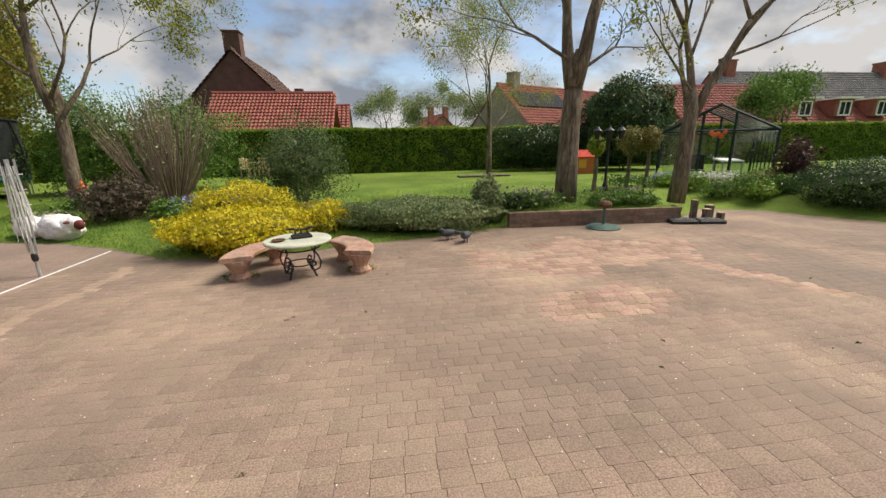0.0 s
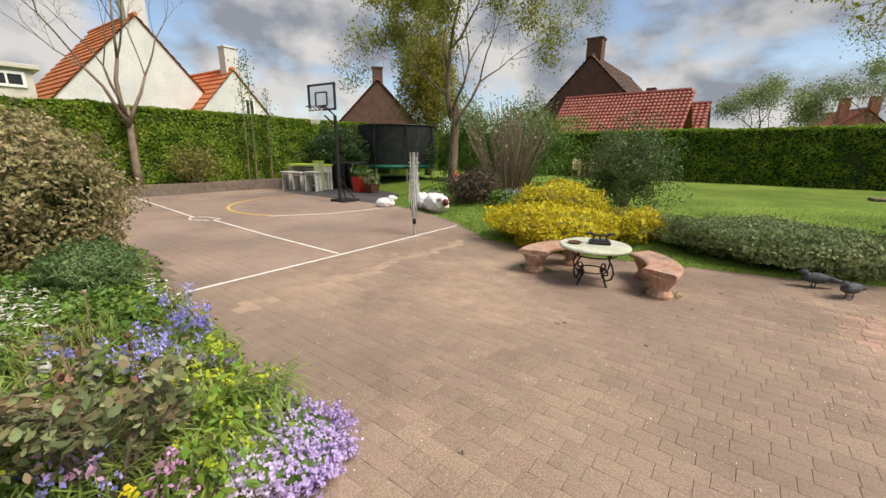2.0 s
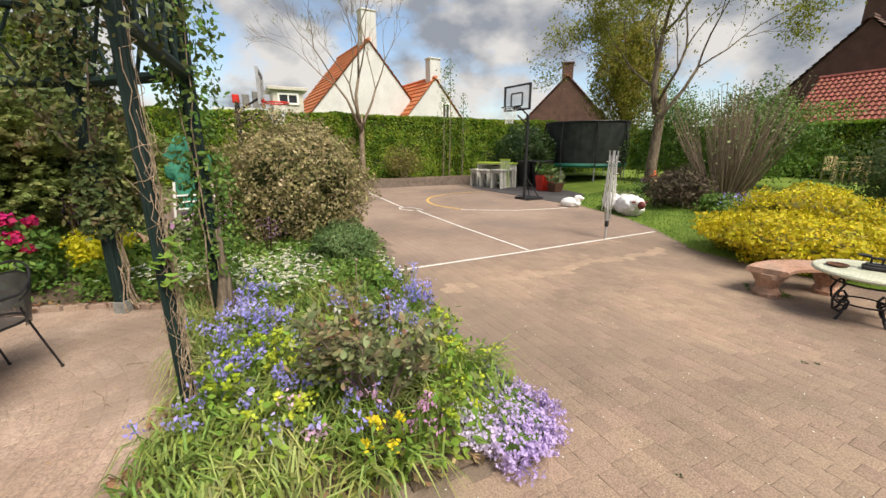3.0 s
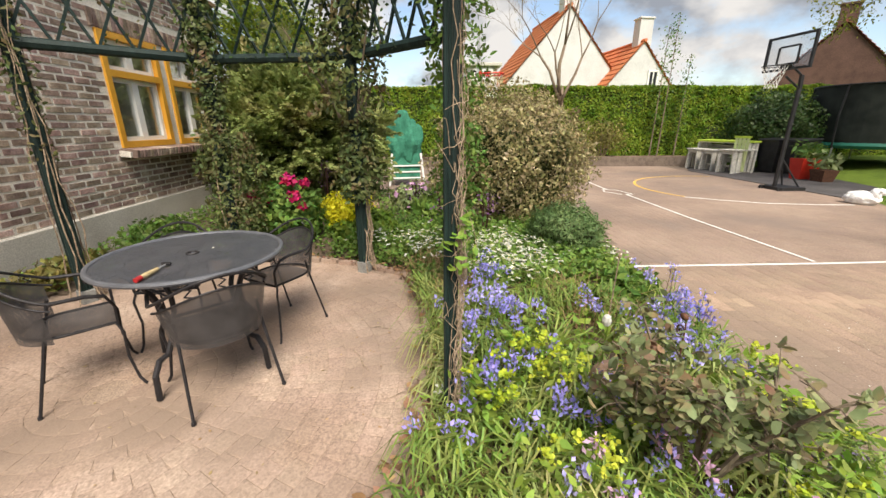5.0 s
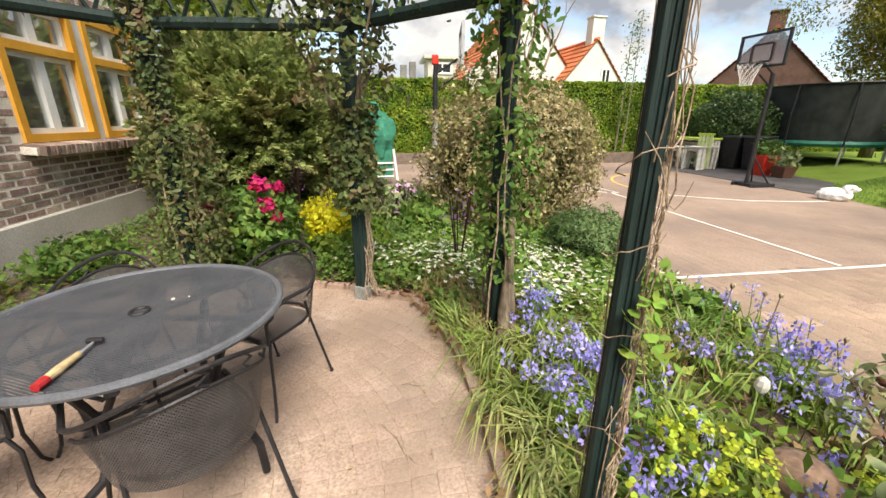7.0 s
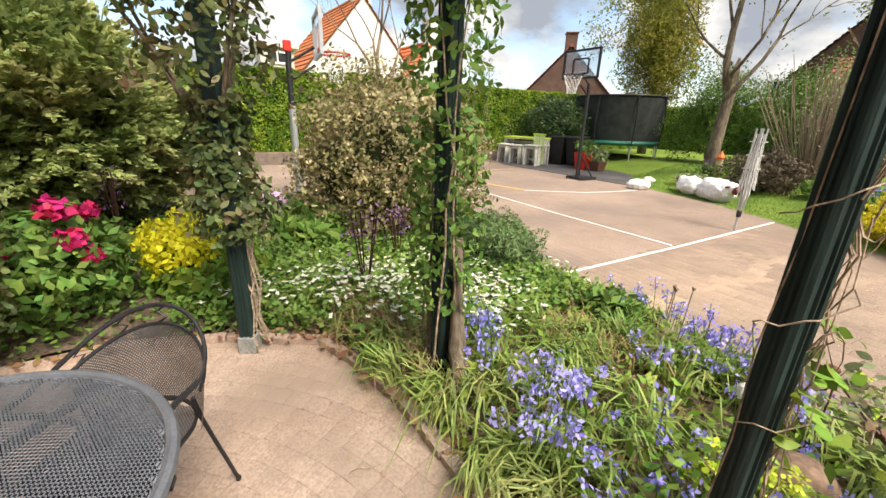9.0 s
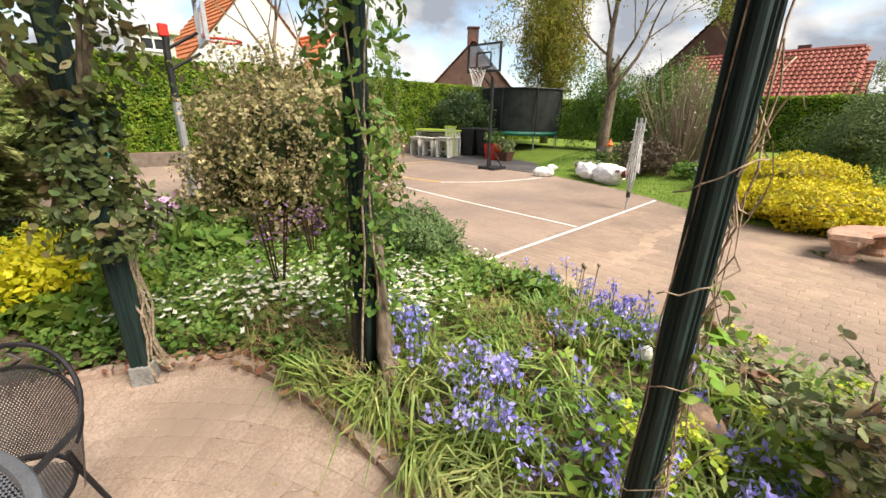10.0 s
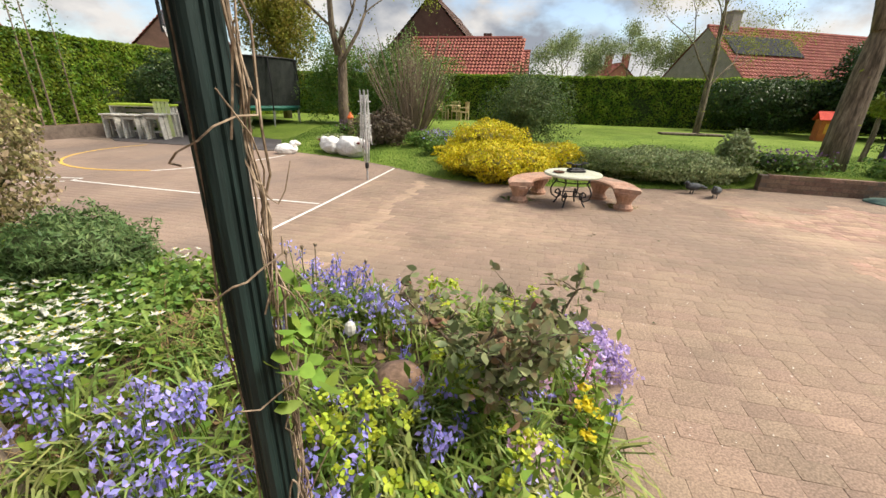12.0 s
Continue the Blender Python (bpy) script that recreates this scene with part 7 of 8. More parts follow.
def daisy_patch(x, y, n, rx, ry):
    """A carpet of small six-rayed white flowers over feathery leaves."""
    t = thing("daisies", pose(x, y, bed_z(x, y)), "carpet of small white star daisies", "flowers")
    p = np.stack([NPR.normal(size=n) * rx, NPR.normal(size=n) * ry, NPR.uniform(0.13, 0.2, n)], 1)
    tagged(part("flower_mass", leaves_mesh("flower_mass", np.repeat(p, 3, 0), 0.054, np.tile((0, 0, 3.0), (n * 3, 1)), 0.6, 0.34, 0.2), WHITE_P, t), kind="stuff")
    tagged(part("centre_mass", leaves_mesh("centre_mass", p + np.array((0, 0, 0.004)), 0.012, np.tile((0, 0, 3.0), (n, 1)), 0.3, 1.0), YELLOW_P, t), kind="stuff")
    q = np.stack([NPR.normal(size=420) * rx * 1.1, NPR.normal(size=420) * ry * 1.1, NPR.uniform(0.0, 0.16, 420)], 1)
    part("leaves", leaves_mesh("leaves", q, 0.05, np.tile((0, 0, 0.8), (420, 1)), 0.8, 0.3), LEAF_MID, t)


def flower_patch(name, x, y, n, rx, ry, z0, z1, size, mat, label, green=0):
    t = thing(name, pose(x, y, bed_z(x, y)), label, "flowers")
    heads = max(2, n // 22)
    p = np.stack([NPR.normal(size=heads) * rx, NPR.normal(size=heads) * ry, NPR.uniform(z0, z1, heads)], 1)
    p = np.repeat(p, n // heads, 0)
    n = len(p)
    p = p + NPR.normal(size=(n, 3)) * np.array((0.016, 0.016, 0.01))
    tagged(part("flower_mass", leaves_mesh("flower_mass", p, size, np.tile((0, 0, 1.2), (n, 1)), 0.7, 0.9, fine=True), mat, t), kind="stuff")
    if green:
        p = np.stack([NPR.normal(size=green) * rx * 1.1, NPR.normal(size=green) * ry * 1.1, NPR.uniform(0.0, z1 * 0.92, green)], 1)
        part("leaves", leaves_mesh("leaves", p, 0.055, np.tile((0, 0, 0.8), (green, 1)), 0.8, 0.45), LEAF_FRESH, t)


for x, y, n in [(-1.95, 0.1, 110), (-1.62, 0.36, 90), (-1.91, 1.15, 60), (-1.75, -0.22, 90), (-2.07, 0.0, 90), (-1.53, 0.87, 80), (-1.2, 0.8, 60), (-1.38, -0.03, 70), (-1.4, 1.05, 50)]:
    flower_patch("spurge", x, y, int(n * 2.2), 0.07, 0.08, 0.2, 0.36, 0.018, LIMEFL, "lime-yellow flowering spurge in the bed", 140)
flower_patch("wallflower", -1.14, 0.42, 66, 0.05, 0.05, 0.2, 0.32, 0.02, YELLOW_P, "yellow wallflower at the bed edge", 60)
flower_patch("wallflower", -1.13, 0.52, 40, 0.05, 0.04, 0.18, 0.3, 0.02, YELLOW_P, "yellow wallflower among bluebells", 60)
for x, y, n, rx, ry in [(-3.95, 0.42, 420, 0.28, 0.2), (-3.65, 0.28, 260, 0.2, 0.18), (-4.5, 0.32, 380, 0.28, 0.2), (-4.45, -0.42, 380, 0.2, 0.26), (-4.05, -0.12, 320, 0.25, 0.16), (-4.65, -0.98, 120, 0.16, 0.3), (-4.2, 1.42, 90, 0.35, 0.05)]:
    daisy_patch(x, y, int(n * 0.42), rx, ry)
flower_patch("daisies", -2.1, -0.36, 44, 0.13, 0.06, 0.06, 0.16, 0.02, WHITE_P, "few white star flowers by the post", 40)
ph = bush("phlox", -1.24, 1.15, 0.0, (0.37, 0.3, 0.095), LILAC, 6200, 0.019, "mat of pale lilac creeping phlox", "flowers", lumps=0.5, stems=0, low=-0.6, aspect=0.85, thick=0.15, core_mat=LEAF_MID)
rose = thing("rose_bush", pose(-1.47, 0.53, 0.1), "open rose bush with bronze-tinged leaves", "rose bush")
rng = random.Random(9)
rt = []
for k in range(11):
    a = rng.uniform(0, 6.28)
    s = rng.uniform(0.18, 0.52)
    h = rng.uniform(0.36, 0.68)
    pts = [(0, 0, -0.05), (s * 0.4 * math.cos(a), s * 0.4 * math.sin(a), h * 0.5), (s * math.cos(a), s * math.sin(a), h)]
    part("cane", tubem(pts, [0.014, 0.009, 0.004], 5), BARK, rose)
    rt += [pts[2], tuple((pts[1][i] + pts[2][i]) / 2 for i in range(3)), tuple(pts[1][i] * 0.4 + pts[2][i] * 0.6 for i in range(3))]
leaf_at = []
for q in rt:
    for k in range(5):
        a, s, up_ = rng.uniform(0, 6.28), rng.uniform(0.06, 0.16), rng.uniform(-0.02, 0.1)
        e = (q[0] + s * math.cos(a), q[1] + s * math.sin(a), q[2] + up_)
        part("twig", tubem([q, ((q[0] + e[0]) / 2, (q[1] + e[1]) / 2, (q[2] + e[2]) / 2 + 0.012), e], [0.004, 0.003, 0.002], 4), BARK, rose)
        leaf_at += [tuple(q[i] + (e[i] - q[i]) * u for i in range(3)) for u in (0.4, 0.55, 0.7, 0.8, 0.9, 1.0, 1.05)]
p = np.array(leaf_at) + NPR.normal(size=(len(leaf_at), 3)) * 0.02
part("foliage", leaves_mesh("foliage", p, 0.046, np.tile((0, 0, 0.9), (len(p), 1)), 0.7, 0.55, fine=True), ROSE_LEAF, rose)
sb_ = thing("stone_ball", pose(-1.94, 0.42, 0.13), "round brown stone ball among the bluebells", "stone ball")
b = bmesh.new()
lump(b, (0, 0, 0.115), (0.118, 0.118, 0.115), 0.05, 2, 3)
part("ball", b, STONE_BALL, sb_, smooth=True)
sp_o = thing("plant_stake", pose(-2.003, 0.775, 0.12), "rusty spiral plant stake with a small bird top", "garden stake")
part("rod", tubem([(0, 0, 0), (0.005, 0, 0.3), (0, 0, 0.42)], 0.004, 5), RUST, sp_o)
part("spiral", tubem([(0.035 * (1 - k / 22) * math.cos(k * 0.55) - 0.03, 0, 0.36 + 0.035 * (1 - k / 22) * math.sin(k * 0.55)) for k in range(20)], 0.004, 5), RUST, sp_o)
b = bmesh.new()
lump(b, (-0.02, 0, 0.445), (0.028, 0.016, 0.018), 0.15, 3, 2)
part("top", b, RUST, sp_o)
for x, y, h in [(-2.66, 0.72, 0.62), (-2.78, 1.18, 0.48), (-2.92, 1.25, 0.42), (-2.45, 1.2, 0.4)]:
    s_ = thing("seed_head", pose(x, y, 0.05), "dry upright allium stalk with seed head", "seed head", "dry seed heads")
    part("stalk", tubem([(0, 0, 0), (0.02, 0.01, h)], 0.004, 4), VINE, s_)
    b = bmesh.new()
    lump(b, (0.02, 0.01, h), (0.013, 0.013, 0.018), 0.3, 2, 1)
    part("head", b, VINE, s_)
tl = thing("tulip", pose(-2.18, 0.47, 0.13), "single white tulip among the bluebells", "flower")
part("stem", tubem([(0, 0, 0), (0, 0.01, 0.3)], 0.004, 4), LEAF_FRESH, tl)
part("flower", lathe(bmesh.new(), [(0.006, 0.3), (0.022, 0.315), (0.026, 0.335), (0.02, 0.36), (0.008, 0.37)], 8), WHITE_P, tl)

bush("shrub", -4.52, 1.04, 0.04, (0.52, 0.42, 0.3), LEAF_FEATHER, 9000, 0.05, "low soft feathery green mound", lumps=0.35, stems=0, low=-0.9, aspect=0.25)
bush("leafy_perennial", -3.2, 1.12, 0.06, (0.24, 0.2, 0.15), LEAF_MID, 900, 0.075, "fresh green leafy clump behind the bluebells", "perennial", lumps=0.4, stems=3, core=False, thick=0.85)
bush("peony", -5.02, -2.2, 0.05, (0.45, 0.45, 0.42), LEAF_MID, 2600, 0.075, "peony bush with large magenta flowers", lumps=0.3, stems=5, core=False, thick=0.7)
for x, y, z, r in [(-4.76, -2.05, 0.89, 0.09), (-5.05, -1.97, 0.81, 0.07), (-4.72, -2.0, 0.72, 0.085), (-4.75, -1.93, 0.6, 0.06), (-4.85, -2.35, 0.6, 0.065), (-4.8, -2.5, 0.72, 0.06)]:
    f = thing("peony_flower", pose(x, y, z), "large double magenta peony flower", "flower", "peony flowers")
    p, d = shell_points((0, 0, 0), (r, r, r * 0.75), 70, thick=0.8, lumps=0.1)
    part("petals", leaves_mesh("petals", p, 0.06, d, 0.5, 0.9), MAGENTA, f)
bush("shrub", -5.15, -1.5, 0.28, (0.34, 0.3, 0.22), LEAF_EUPH, 3000, 0.05, "bright yellow flowering shrub beside the peony", lumps=0.4, stems=6, core=False, thick=0.8)
bush("shrub", -5.2, -1.35, 0.05, (0.5, 0.4, 0.22), LEAF_FRESH, 1900, 0.1, "fresh green broad-leaved perennials", lumps=0.3, stems=0)
bush("shrub", -6.1, -0.25, 0.05, (0.6, 0.5, 0.24), LEAF_MID, 900, 0.17, "broad green leaves of a hellebore clump", lumps=0.35, stems=0, aspect=0.32)
bush("shrub", -6.6, -0.6, 0.05, (0.45, 0.5, 0.28), LEAF_GREY, 1500, 0.1, "grey-green kale-like plants with pink leaves", lumps=0.3, stems=0, extra=[("pink_leaves", PINK, 60, 0.1)])
for x, y, h in [(-4.4, -0.3, 0.74), (-4.9, 0.2, 0.6), (-6.3, -0.7, 0.55), (-6.35, -2.05, 0.85)]:
    f = thing("honesty", pose(x, y, 0.06), "purple flowering honesty with dark stems", "flowers", "honesty plants")
    for k in range(5):
        part("stem", tubem([(0, 0, 0), (RND.uniform(-0.1, 0.1), RND.uniform(-0.1, 0.1), h)], 0.006, 4), LEAF_RED, f)
    p = np.stack([NPR.normal(size=80) * 0.09, NPR.normal(size=80) * 0.09, NPR.uniform(h * 0.6, h * 1.08, 80)], 1)
    tagged(part("flower_mass", leaves_mesh("flower_mass", p, 0.034), PURPLE, f), kind="stuff")
bush("shrub", -4.9, -3.7, 0.05, (0.45, 0.35, 0.2), LEAF_MID, 1300, 0.07, "grey-green low shrubs along the house plinth", lumps=0.35, stems=4, core=False, thick=0.8)
bush("shrub", -3.9, -4.0, 0.02, (0.6, 0.2, 0.14), LEAF_OLIVE, 700, 0.07, "low weeds along the house plinth", lumps=0.35, stems=0, core=False, thick=0.8)

# gnarled foot of the old rose, and dead leaves along the patio edge
gr_ = thing("climbing_rose", pose(*POSTS[1], 0), "thick gnarled grey-brown rose trunk leaning on the post", "climber")
part("trunk", tubem([(0.3, -0.02, 0.02), (0.22, -0.01, 0.16), (0.12, 0.02, 0.32), (0.07, 0.05, 0.55), (0.05, 0.06, 0.9)], [0.05, 0.042, 0.04, 0.03, 0.02], 8), BARK, gr_, smooth=True)
part("side_trunk", tubem([(0.2, 0.06, 0.02), (0.13, 0.07, 0.22), (0.05, 0.08, 0.5), (-0.02, 0.07, 0.85)], [0.03, 0.026, 0.02, 0.012], 7), BARK, gr_, smooth=True)
dl = []
for k in range(260):
    i = RND.randint(1, 9)
    (x0, y0), (x1, y1) = PATIO_EDGE[i], PATIO_EDGE[i + 1]
    u = RND.random()
    dl.append((x0 + (x1 - x0) * u + RND.gauss(0, 0.04), y0 + (y1 - y0) * u + RND.gauss(0.03, 0.06), 0.055 + RND.uniform(0, 0.02)))
stuff("edge_litter", leaves_mesh("edge_litter", np.array(dl), 0.055, np.tile((0, 0, 1.6), (len(dl), 1)), 0.6, 0.55, fine=True), DEAD_LEAF, "brown dead leaves along the patio edge", "dead leaves")

# green tarpaulin and odds behind the bed
gb = thing("covered_stack", pose(-10.6, -1.1, 0.0, 0, 0, 10), "stack of garden chairs under green netting", "covered stack")
b = bmesh.new()
lump(b, (0.16, 0, 1.0), (0.22, 0.42, 0.66), 0.45, 2.2, 4)
part("netting", b, GREEN_BAG, gb, "green netting")
part("fabric_panel", boxm((0.33, 0, 0.55), (0.02, 0.66, 0.78), ry=-8), GREEN_BAG, gb, "dark green fabric")
for k in range(3):
    part("white_slat", boxm((0.38, 0, 0.2 + 0.15 * k), (0.03, 0.7, 0.035)), WHITE, gb)
for s in (-1, 1):
    part("frame_leg", boxm((0.36, s * 0.4, 0.4), (0.05, 0.05, 0.8), rx=s * 6), WHITE, gb)
pt = thing("flower_pot", pose(-6.6, -1.35, 0.2, 80, 0, 60), "terracotta pot lying on its side in the bed", "pot")
part("pot", lathe(bmesh.new(), [(0.08, 0), (0.13, 0.2), (0.15, 0.2), (0.155, 0.24), (0.135, 0.24), (0.07, 0.02)], 18), TERRA, pt)

# border plants on the raised bed and lawn edges
for x, y, n, mt, lab in [(2.9, 7.6, 120, PURPLE, "purple flowering border plants"), (3.35, 7.6, 90, PURPLE, "purple flowering border plants"), (4.9, 7.6, 60, PURPLE, "fading purple border flowers"), (5.4, 7.7, 60, PURPLE, "fading purple border flowers"), (-3.55, 8.4, 160, BLUE, "blue spring flowers beside the shrubs"), (-3.9, 8.9, 110, PURPLE, "purple flowers beside the shrubs"), (-6.9, 10.3, 160, PURPLE, "purple flowers at the tree foot"), (8.3, 10.6, 200, BLUE, "blue flowers before the greenhouse")]:
    f = thing("border_flowers", pose(x, y, GZ(x, y)), lab, "flowers", "border flowers")
    p = np.stack([NPR.normal(size=n) * 0.22, NPR.normal(size=n) * 0.18, NPR.uniform(0.15, 0.4, n)], 1)
    tagged(part("flower_mass", leaves_mesh("flower_mass", p, 0.05), mt, f), kind="stuff")
    p = np.stack([NPR.normal(size=420) * 0.26, NPR.normal(size=420) * 0.2, NPR.uniform(0.0, 0.3, 420)], 1)
    part("leaves", leaves_mesh("leaves", p, 0.08), LEAF_MID, f)
for x, y, rx, rz_, mt in [(2.75, 7.55, 0.35, 0.16, LEAF_DARK), (4.7, 7.5, 0.4, 0.13, LEAF_MID), (5.4, 7.45, 0.4, 0.12, LEAF_MID), (3.4, 7.65, 0.3, 0.15, LEAF_GREY), (8.3, 10.2, 0.5, 0.2, LEAF_FRESH), (9.3, 10.3, 0.6, 0.22, LEAF_MID), (8.7, 10.6, 0.5, 0.2, LEAF_FRESH), (10.0, 9.9, 0.5, 0.2, LEAF_MID), (-3.6, 8.0, 0.4, 0.16, LEAF_MID), (-6.7, 9.0, 0.5, 0.15, LEAF_GREY), (-4.3, 8.8, 0.4, 0.2, LEAF_MID), (11.4, 10.0, 0.8, 0.25, LEAF_MID), (7.3, 10.6, 0.9, 0.2, LEAF_MID)]:
    bush("border_plant", x, y, GZ(x, y), (rx, rx * 0.7, rz_), mt, 1100, 0.07, "low green border plant", "plant", lumps=0.35, stems=0, core=False, thick=0.8, group="border plants")
f = thing("white_flowers", pose(9.1, 9.7, GZ(9.1, 9.7)), "white and silver flowering plants by the path", "flowers")
p = np.stack([NPR.normal(size=200) * 0.35, NPR.normal(size=200) * 0.25, NPR.uniform(0.2, 0.42, 200)], 1)
tagged(part("flower_mass", leaves_mesh("flower_mass", p, 0.07), WHITE_P, f), kind="stuff")

for x, y, rx, rz_, mt in [(8.5, 8.75, 0.4, 0.22, LEAF_MID), (8.4, 9.5, 0.45, 0.24, LEAF_FRESH), (9.2, 8.6, 0.5, 0.26, LEAF_MID), (9.2, 9.6, 0.5, 0.24, LEAF_GREY), (9.0, 8.1, 0.4, 0.22, LEAF_FRESH), (9.8, 8.8, 0.5, 0.28, LEAF_OLIVE), (9.7, 8.2, 0.4, 0.24, LEAF_MID)]:
    bush("border_plant", x, y, GZ(x, y), (rx, rx * 0.8, rz_), mt, 1500, 0.06, "soft green plant at the path edge", "plant", lumps=0.4, stems=0, core=False, thick=0.85, group="path plants", low=-0.9)
f = thing("white_flowers", pose(8.8, 9.1, GZ(8.8, 9.1)), "white flowering plants beside the garden path", "flowers")
p = np.stack([NPR.normal(size=240) * 0.3, NPR.normal(size=240) * 0.2, NPR.uniform(0.35, 0.5, 240)], 1)
tagged(part("flower_mass", leaves_mesh("flower_mass", p, 0.05), WHITE_P, f), kind="stuff")

# grass blades along the lawn edge and bank
gr = []
while len(gr) < 42000:
    x = RND.uniform(-9, 6.5)
    y = edge_y(x) + abs(RND.gauss(0, 2.6))
    if y < 15:
        gr.append((x, y, ground_z(x, y) - 0.005))
stuff("grass", blades_mesh("grass", np.array(gr), 0.055, 0.006, 0.6), GRASS, "short green grass blades of the lawn", "grass")


# ---- single pavers and bricks ----
def paver_rows(x0, x1, y0, y1, w, d, keep, rz=0.0, cx=0.0, cy=0.0):
    """Centres of pavers in half-bond rows, over an area, where keep(x, y) holds."""
    out = []
    c, s = math.cos(radians(rz)), math.sin(radians(rz))
    j = 0
    v = y0
    while v < y1:
        u = x0 + w * RND.random()
        while u < x1:
            x, y = cx + u * c - v * s, cy + u * s + v * c
            if keep(x, y):
                out.append((x, y))
            u += w
        v += d
        j += 1
    return out


def pavers_mesh(name, centres, w, d, rz, zt, gap=0.0018, jit=0.0005, drop=0.0005):
    """Joined pavers: a slightly tilted top and four short sides each."""
    n = len(centres)
    turn = np.radians(np.broadcast_to(np.asarray(rz, dtype=float), (n,)))[:, None]
    c, s = np.cos(turn), np.sin(turn)
    hw, hd = w / 2 - gap / 2, d / 2 - gap / 2
    cor = np.array([(-hw, -hd), (hw, -hd), (hw, hd), (-hw, hd)])
    cor = np.stack([cor[:, 0] * c - cor[:, 1] * s, cor[:, 0] * s + cor[:, 1] * c], 2)
    xy = np.array(centres)[:, None, :] + cor + NPR.uniform(-0.0012, 0.0012, (n, 4, 2))
    z = zt + NPR.uniform(-jit, jit, (n, 1)) + NPR.uniform(-jit, jit, (n, 4)) * 0.6
    top = np.concatenate([xy, z[..., None]], 2)
    low = top.copy()
    low[..., 2] = zt - 0.012
    mid = np.array(centres)[:, None, :]
    inner = top.copy()
    inner[..., :2] = mid + (top[..., :2] - mid) * 0.965
    top[..., 2] -= drop
    verts = np.concatenate([inner, top, low], 1).reshape(-1, 3)
    f = []
    base = np.arange(n)[:, None] * 12
    faces = [np.concatenate([base + k for k in q], 1) for q in ([0, 1, 2, 3], [0, 4, 5, 1], [1, 5, 6, 2], [2, 6, 7, 3], [3, 7, 4, 0], [4, 8, 9, 5], [5, 9, 10, 6], [6, 10, 11, 7], [7, 11, 8, 4])]
    loops = np.stack(faces, 1).reshape(-1, 4)
    me = bpy.data.meshes.new(name)
    me.vertices.add(len(verts))
    me.vertices.foreach_set("co", verts.astype(np.float32).reshape(-1))
    me.loops.add(loops.size)
    me.loops.foreach_set("vertex_index", loops.astype(np.int32).reshape(-1))
    me.polygons.add(len(loops))
    me.polygons.foreach_set("loop_start", np.arange(0, loops.size, 4, dtype=np.int32))
    me.update(calc_edges=True)
    return me


PW, PD = 0.165, 0.112


def on_yard(x, y):
    if y > edge_y(x) - 0.03 or inside(x, y, BED) or edge_distance(x, y, BED) < 0.03:
        return False
    if PATIO_BOX(x, y) or y < HY + 0.15:
        return False
    return x > -14.55 and not (x < -8 and y > 7.95)


def PATIO_BOX(x, y):
    return -4.65 < x < -0.75 and y < -0.75 and y > -4.4


def pinkish(x, y):
    wob = 1 + 1.5 * noise.noise(Vector((x * 1.5 + 3.3, y * 1.5, 1.7)))
    u, v = (x - 2.35) * 0.9 + (y - 3.35) * 0.42, -(x - 2.35) * 0.42 + (y - 3.35) * 0.9
    tongue = (u / 0.85) ** 2 + (v / 0.36) ** 2 < wob
    band = abs((x - 4.4) * 0.9 + (y - 3.9) * 0.43) < 0.16 and 3.1 < y < 4.4
    return tongue or band or ((x - 3.3) / 1.65) ** 2 + ((y - 5.1) / 0.85) ** 2 < wob


cent = paver_rows(-14.6, 9.5, -4.4, 8.6, PW, PD, on_yard)
near = [p for p in cent if -0.2 < p[0] < 2.9 and 1.3 < p[1] < 4.5 and not pinkish(*p)]
near = sorted(near, key=lambda p: (p[0] - 1.0) ** 2 + (p[1] - 2.6) ** 2)[:300]
near_set = set(near)
pink = [p for p in cent if pinkish(*p) and p not in near_set]
pink_set = set(pink)
sandy = [p for p in cent if p not in near_set and not pinkish(*p) and ((p[0] - 2.0) / 0.55) ** 2 + ((p[1] - 5.05) / 0.5) ** 2 < 1 + 1.2 * noise.noise(Vector((p[0] * 1.6, p[1] * 1.6, 3)))]
sandy += [p for p in cent if p not in near_set and abs(p[0] + 3.3 + 0.1 * noise.noise(Vector((0, p[1] * 1.3, 0)))) < 0.1 and p[1] > 1.8 and noise.noise(Vector((p[0] * 2, p[1] * 1.6, 5))) > -0.25]
sandy_set = set(sandy)
court = [p for p in cent if p[0] < -4.23 and p not in near_set]
rest = [p for p in cent if p[0] >= -4.23 and p not in near_set and p not in pink_set and p not in sandy_set]
for nm, lst, mt, jt in (("pavers", rest, PAVER, 0.0008), ("court_pavers", court, COURT, 0.0003), ("pink_pavers", pink, PAVER_PINK, 0.0008), ("sandy_pavers", sandy, PAVER_SAND, 0.001)):
    tagged(part(nm, pavers_mesh(nm, lst, PW, PD, 0, 0.002, gap={"court_pavers": 0.002, "pink_pavers": 0.005}.get(nm, 0.0015), jit=jt), mt, paving), kind="stuff")
pv_me = pavers_mesh("paver", [(0.0, 0.0)], PW, PD, 0, 0.0, gap=0.0015)
pv_me.materials.append(PAVER_OB)
for x, y in near:
    o = new("paver", pv_me)
    o.parent = paving
    o.matrix_basis = pose(x, y, 0.002 + RND.uniform(-0.0007, 0.0007), RND.uniform(-0.08, 0.08), RND.uniform(-0.08, 0.08), RND.uniform(-0.6, 0.6))

# patio pavers, laid in rings
def on_patio(x, y):
    return -4.6 < x < -0.75 and -4.25 < y < -0.4 and not inside(x, y, BED) and edge_distance(x, y, BED) > 0.06


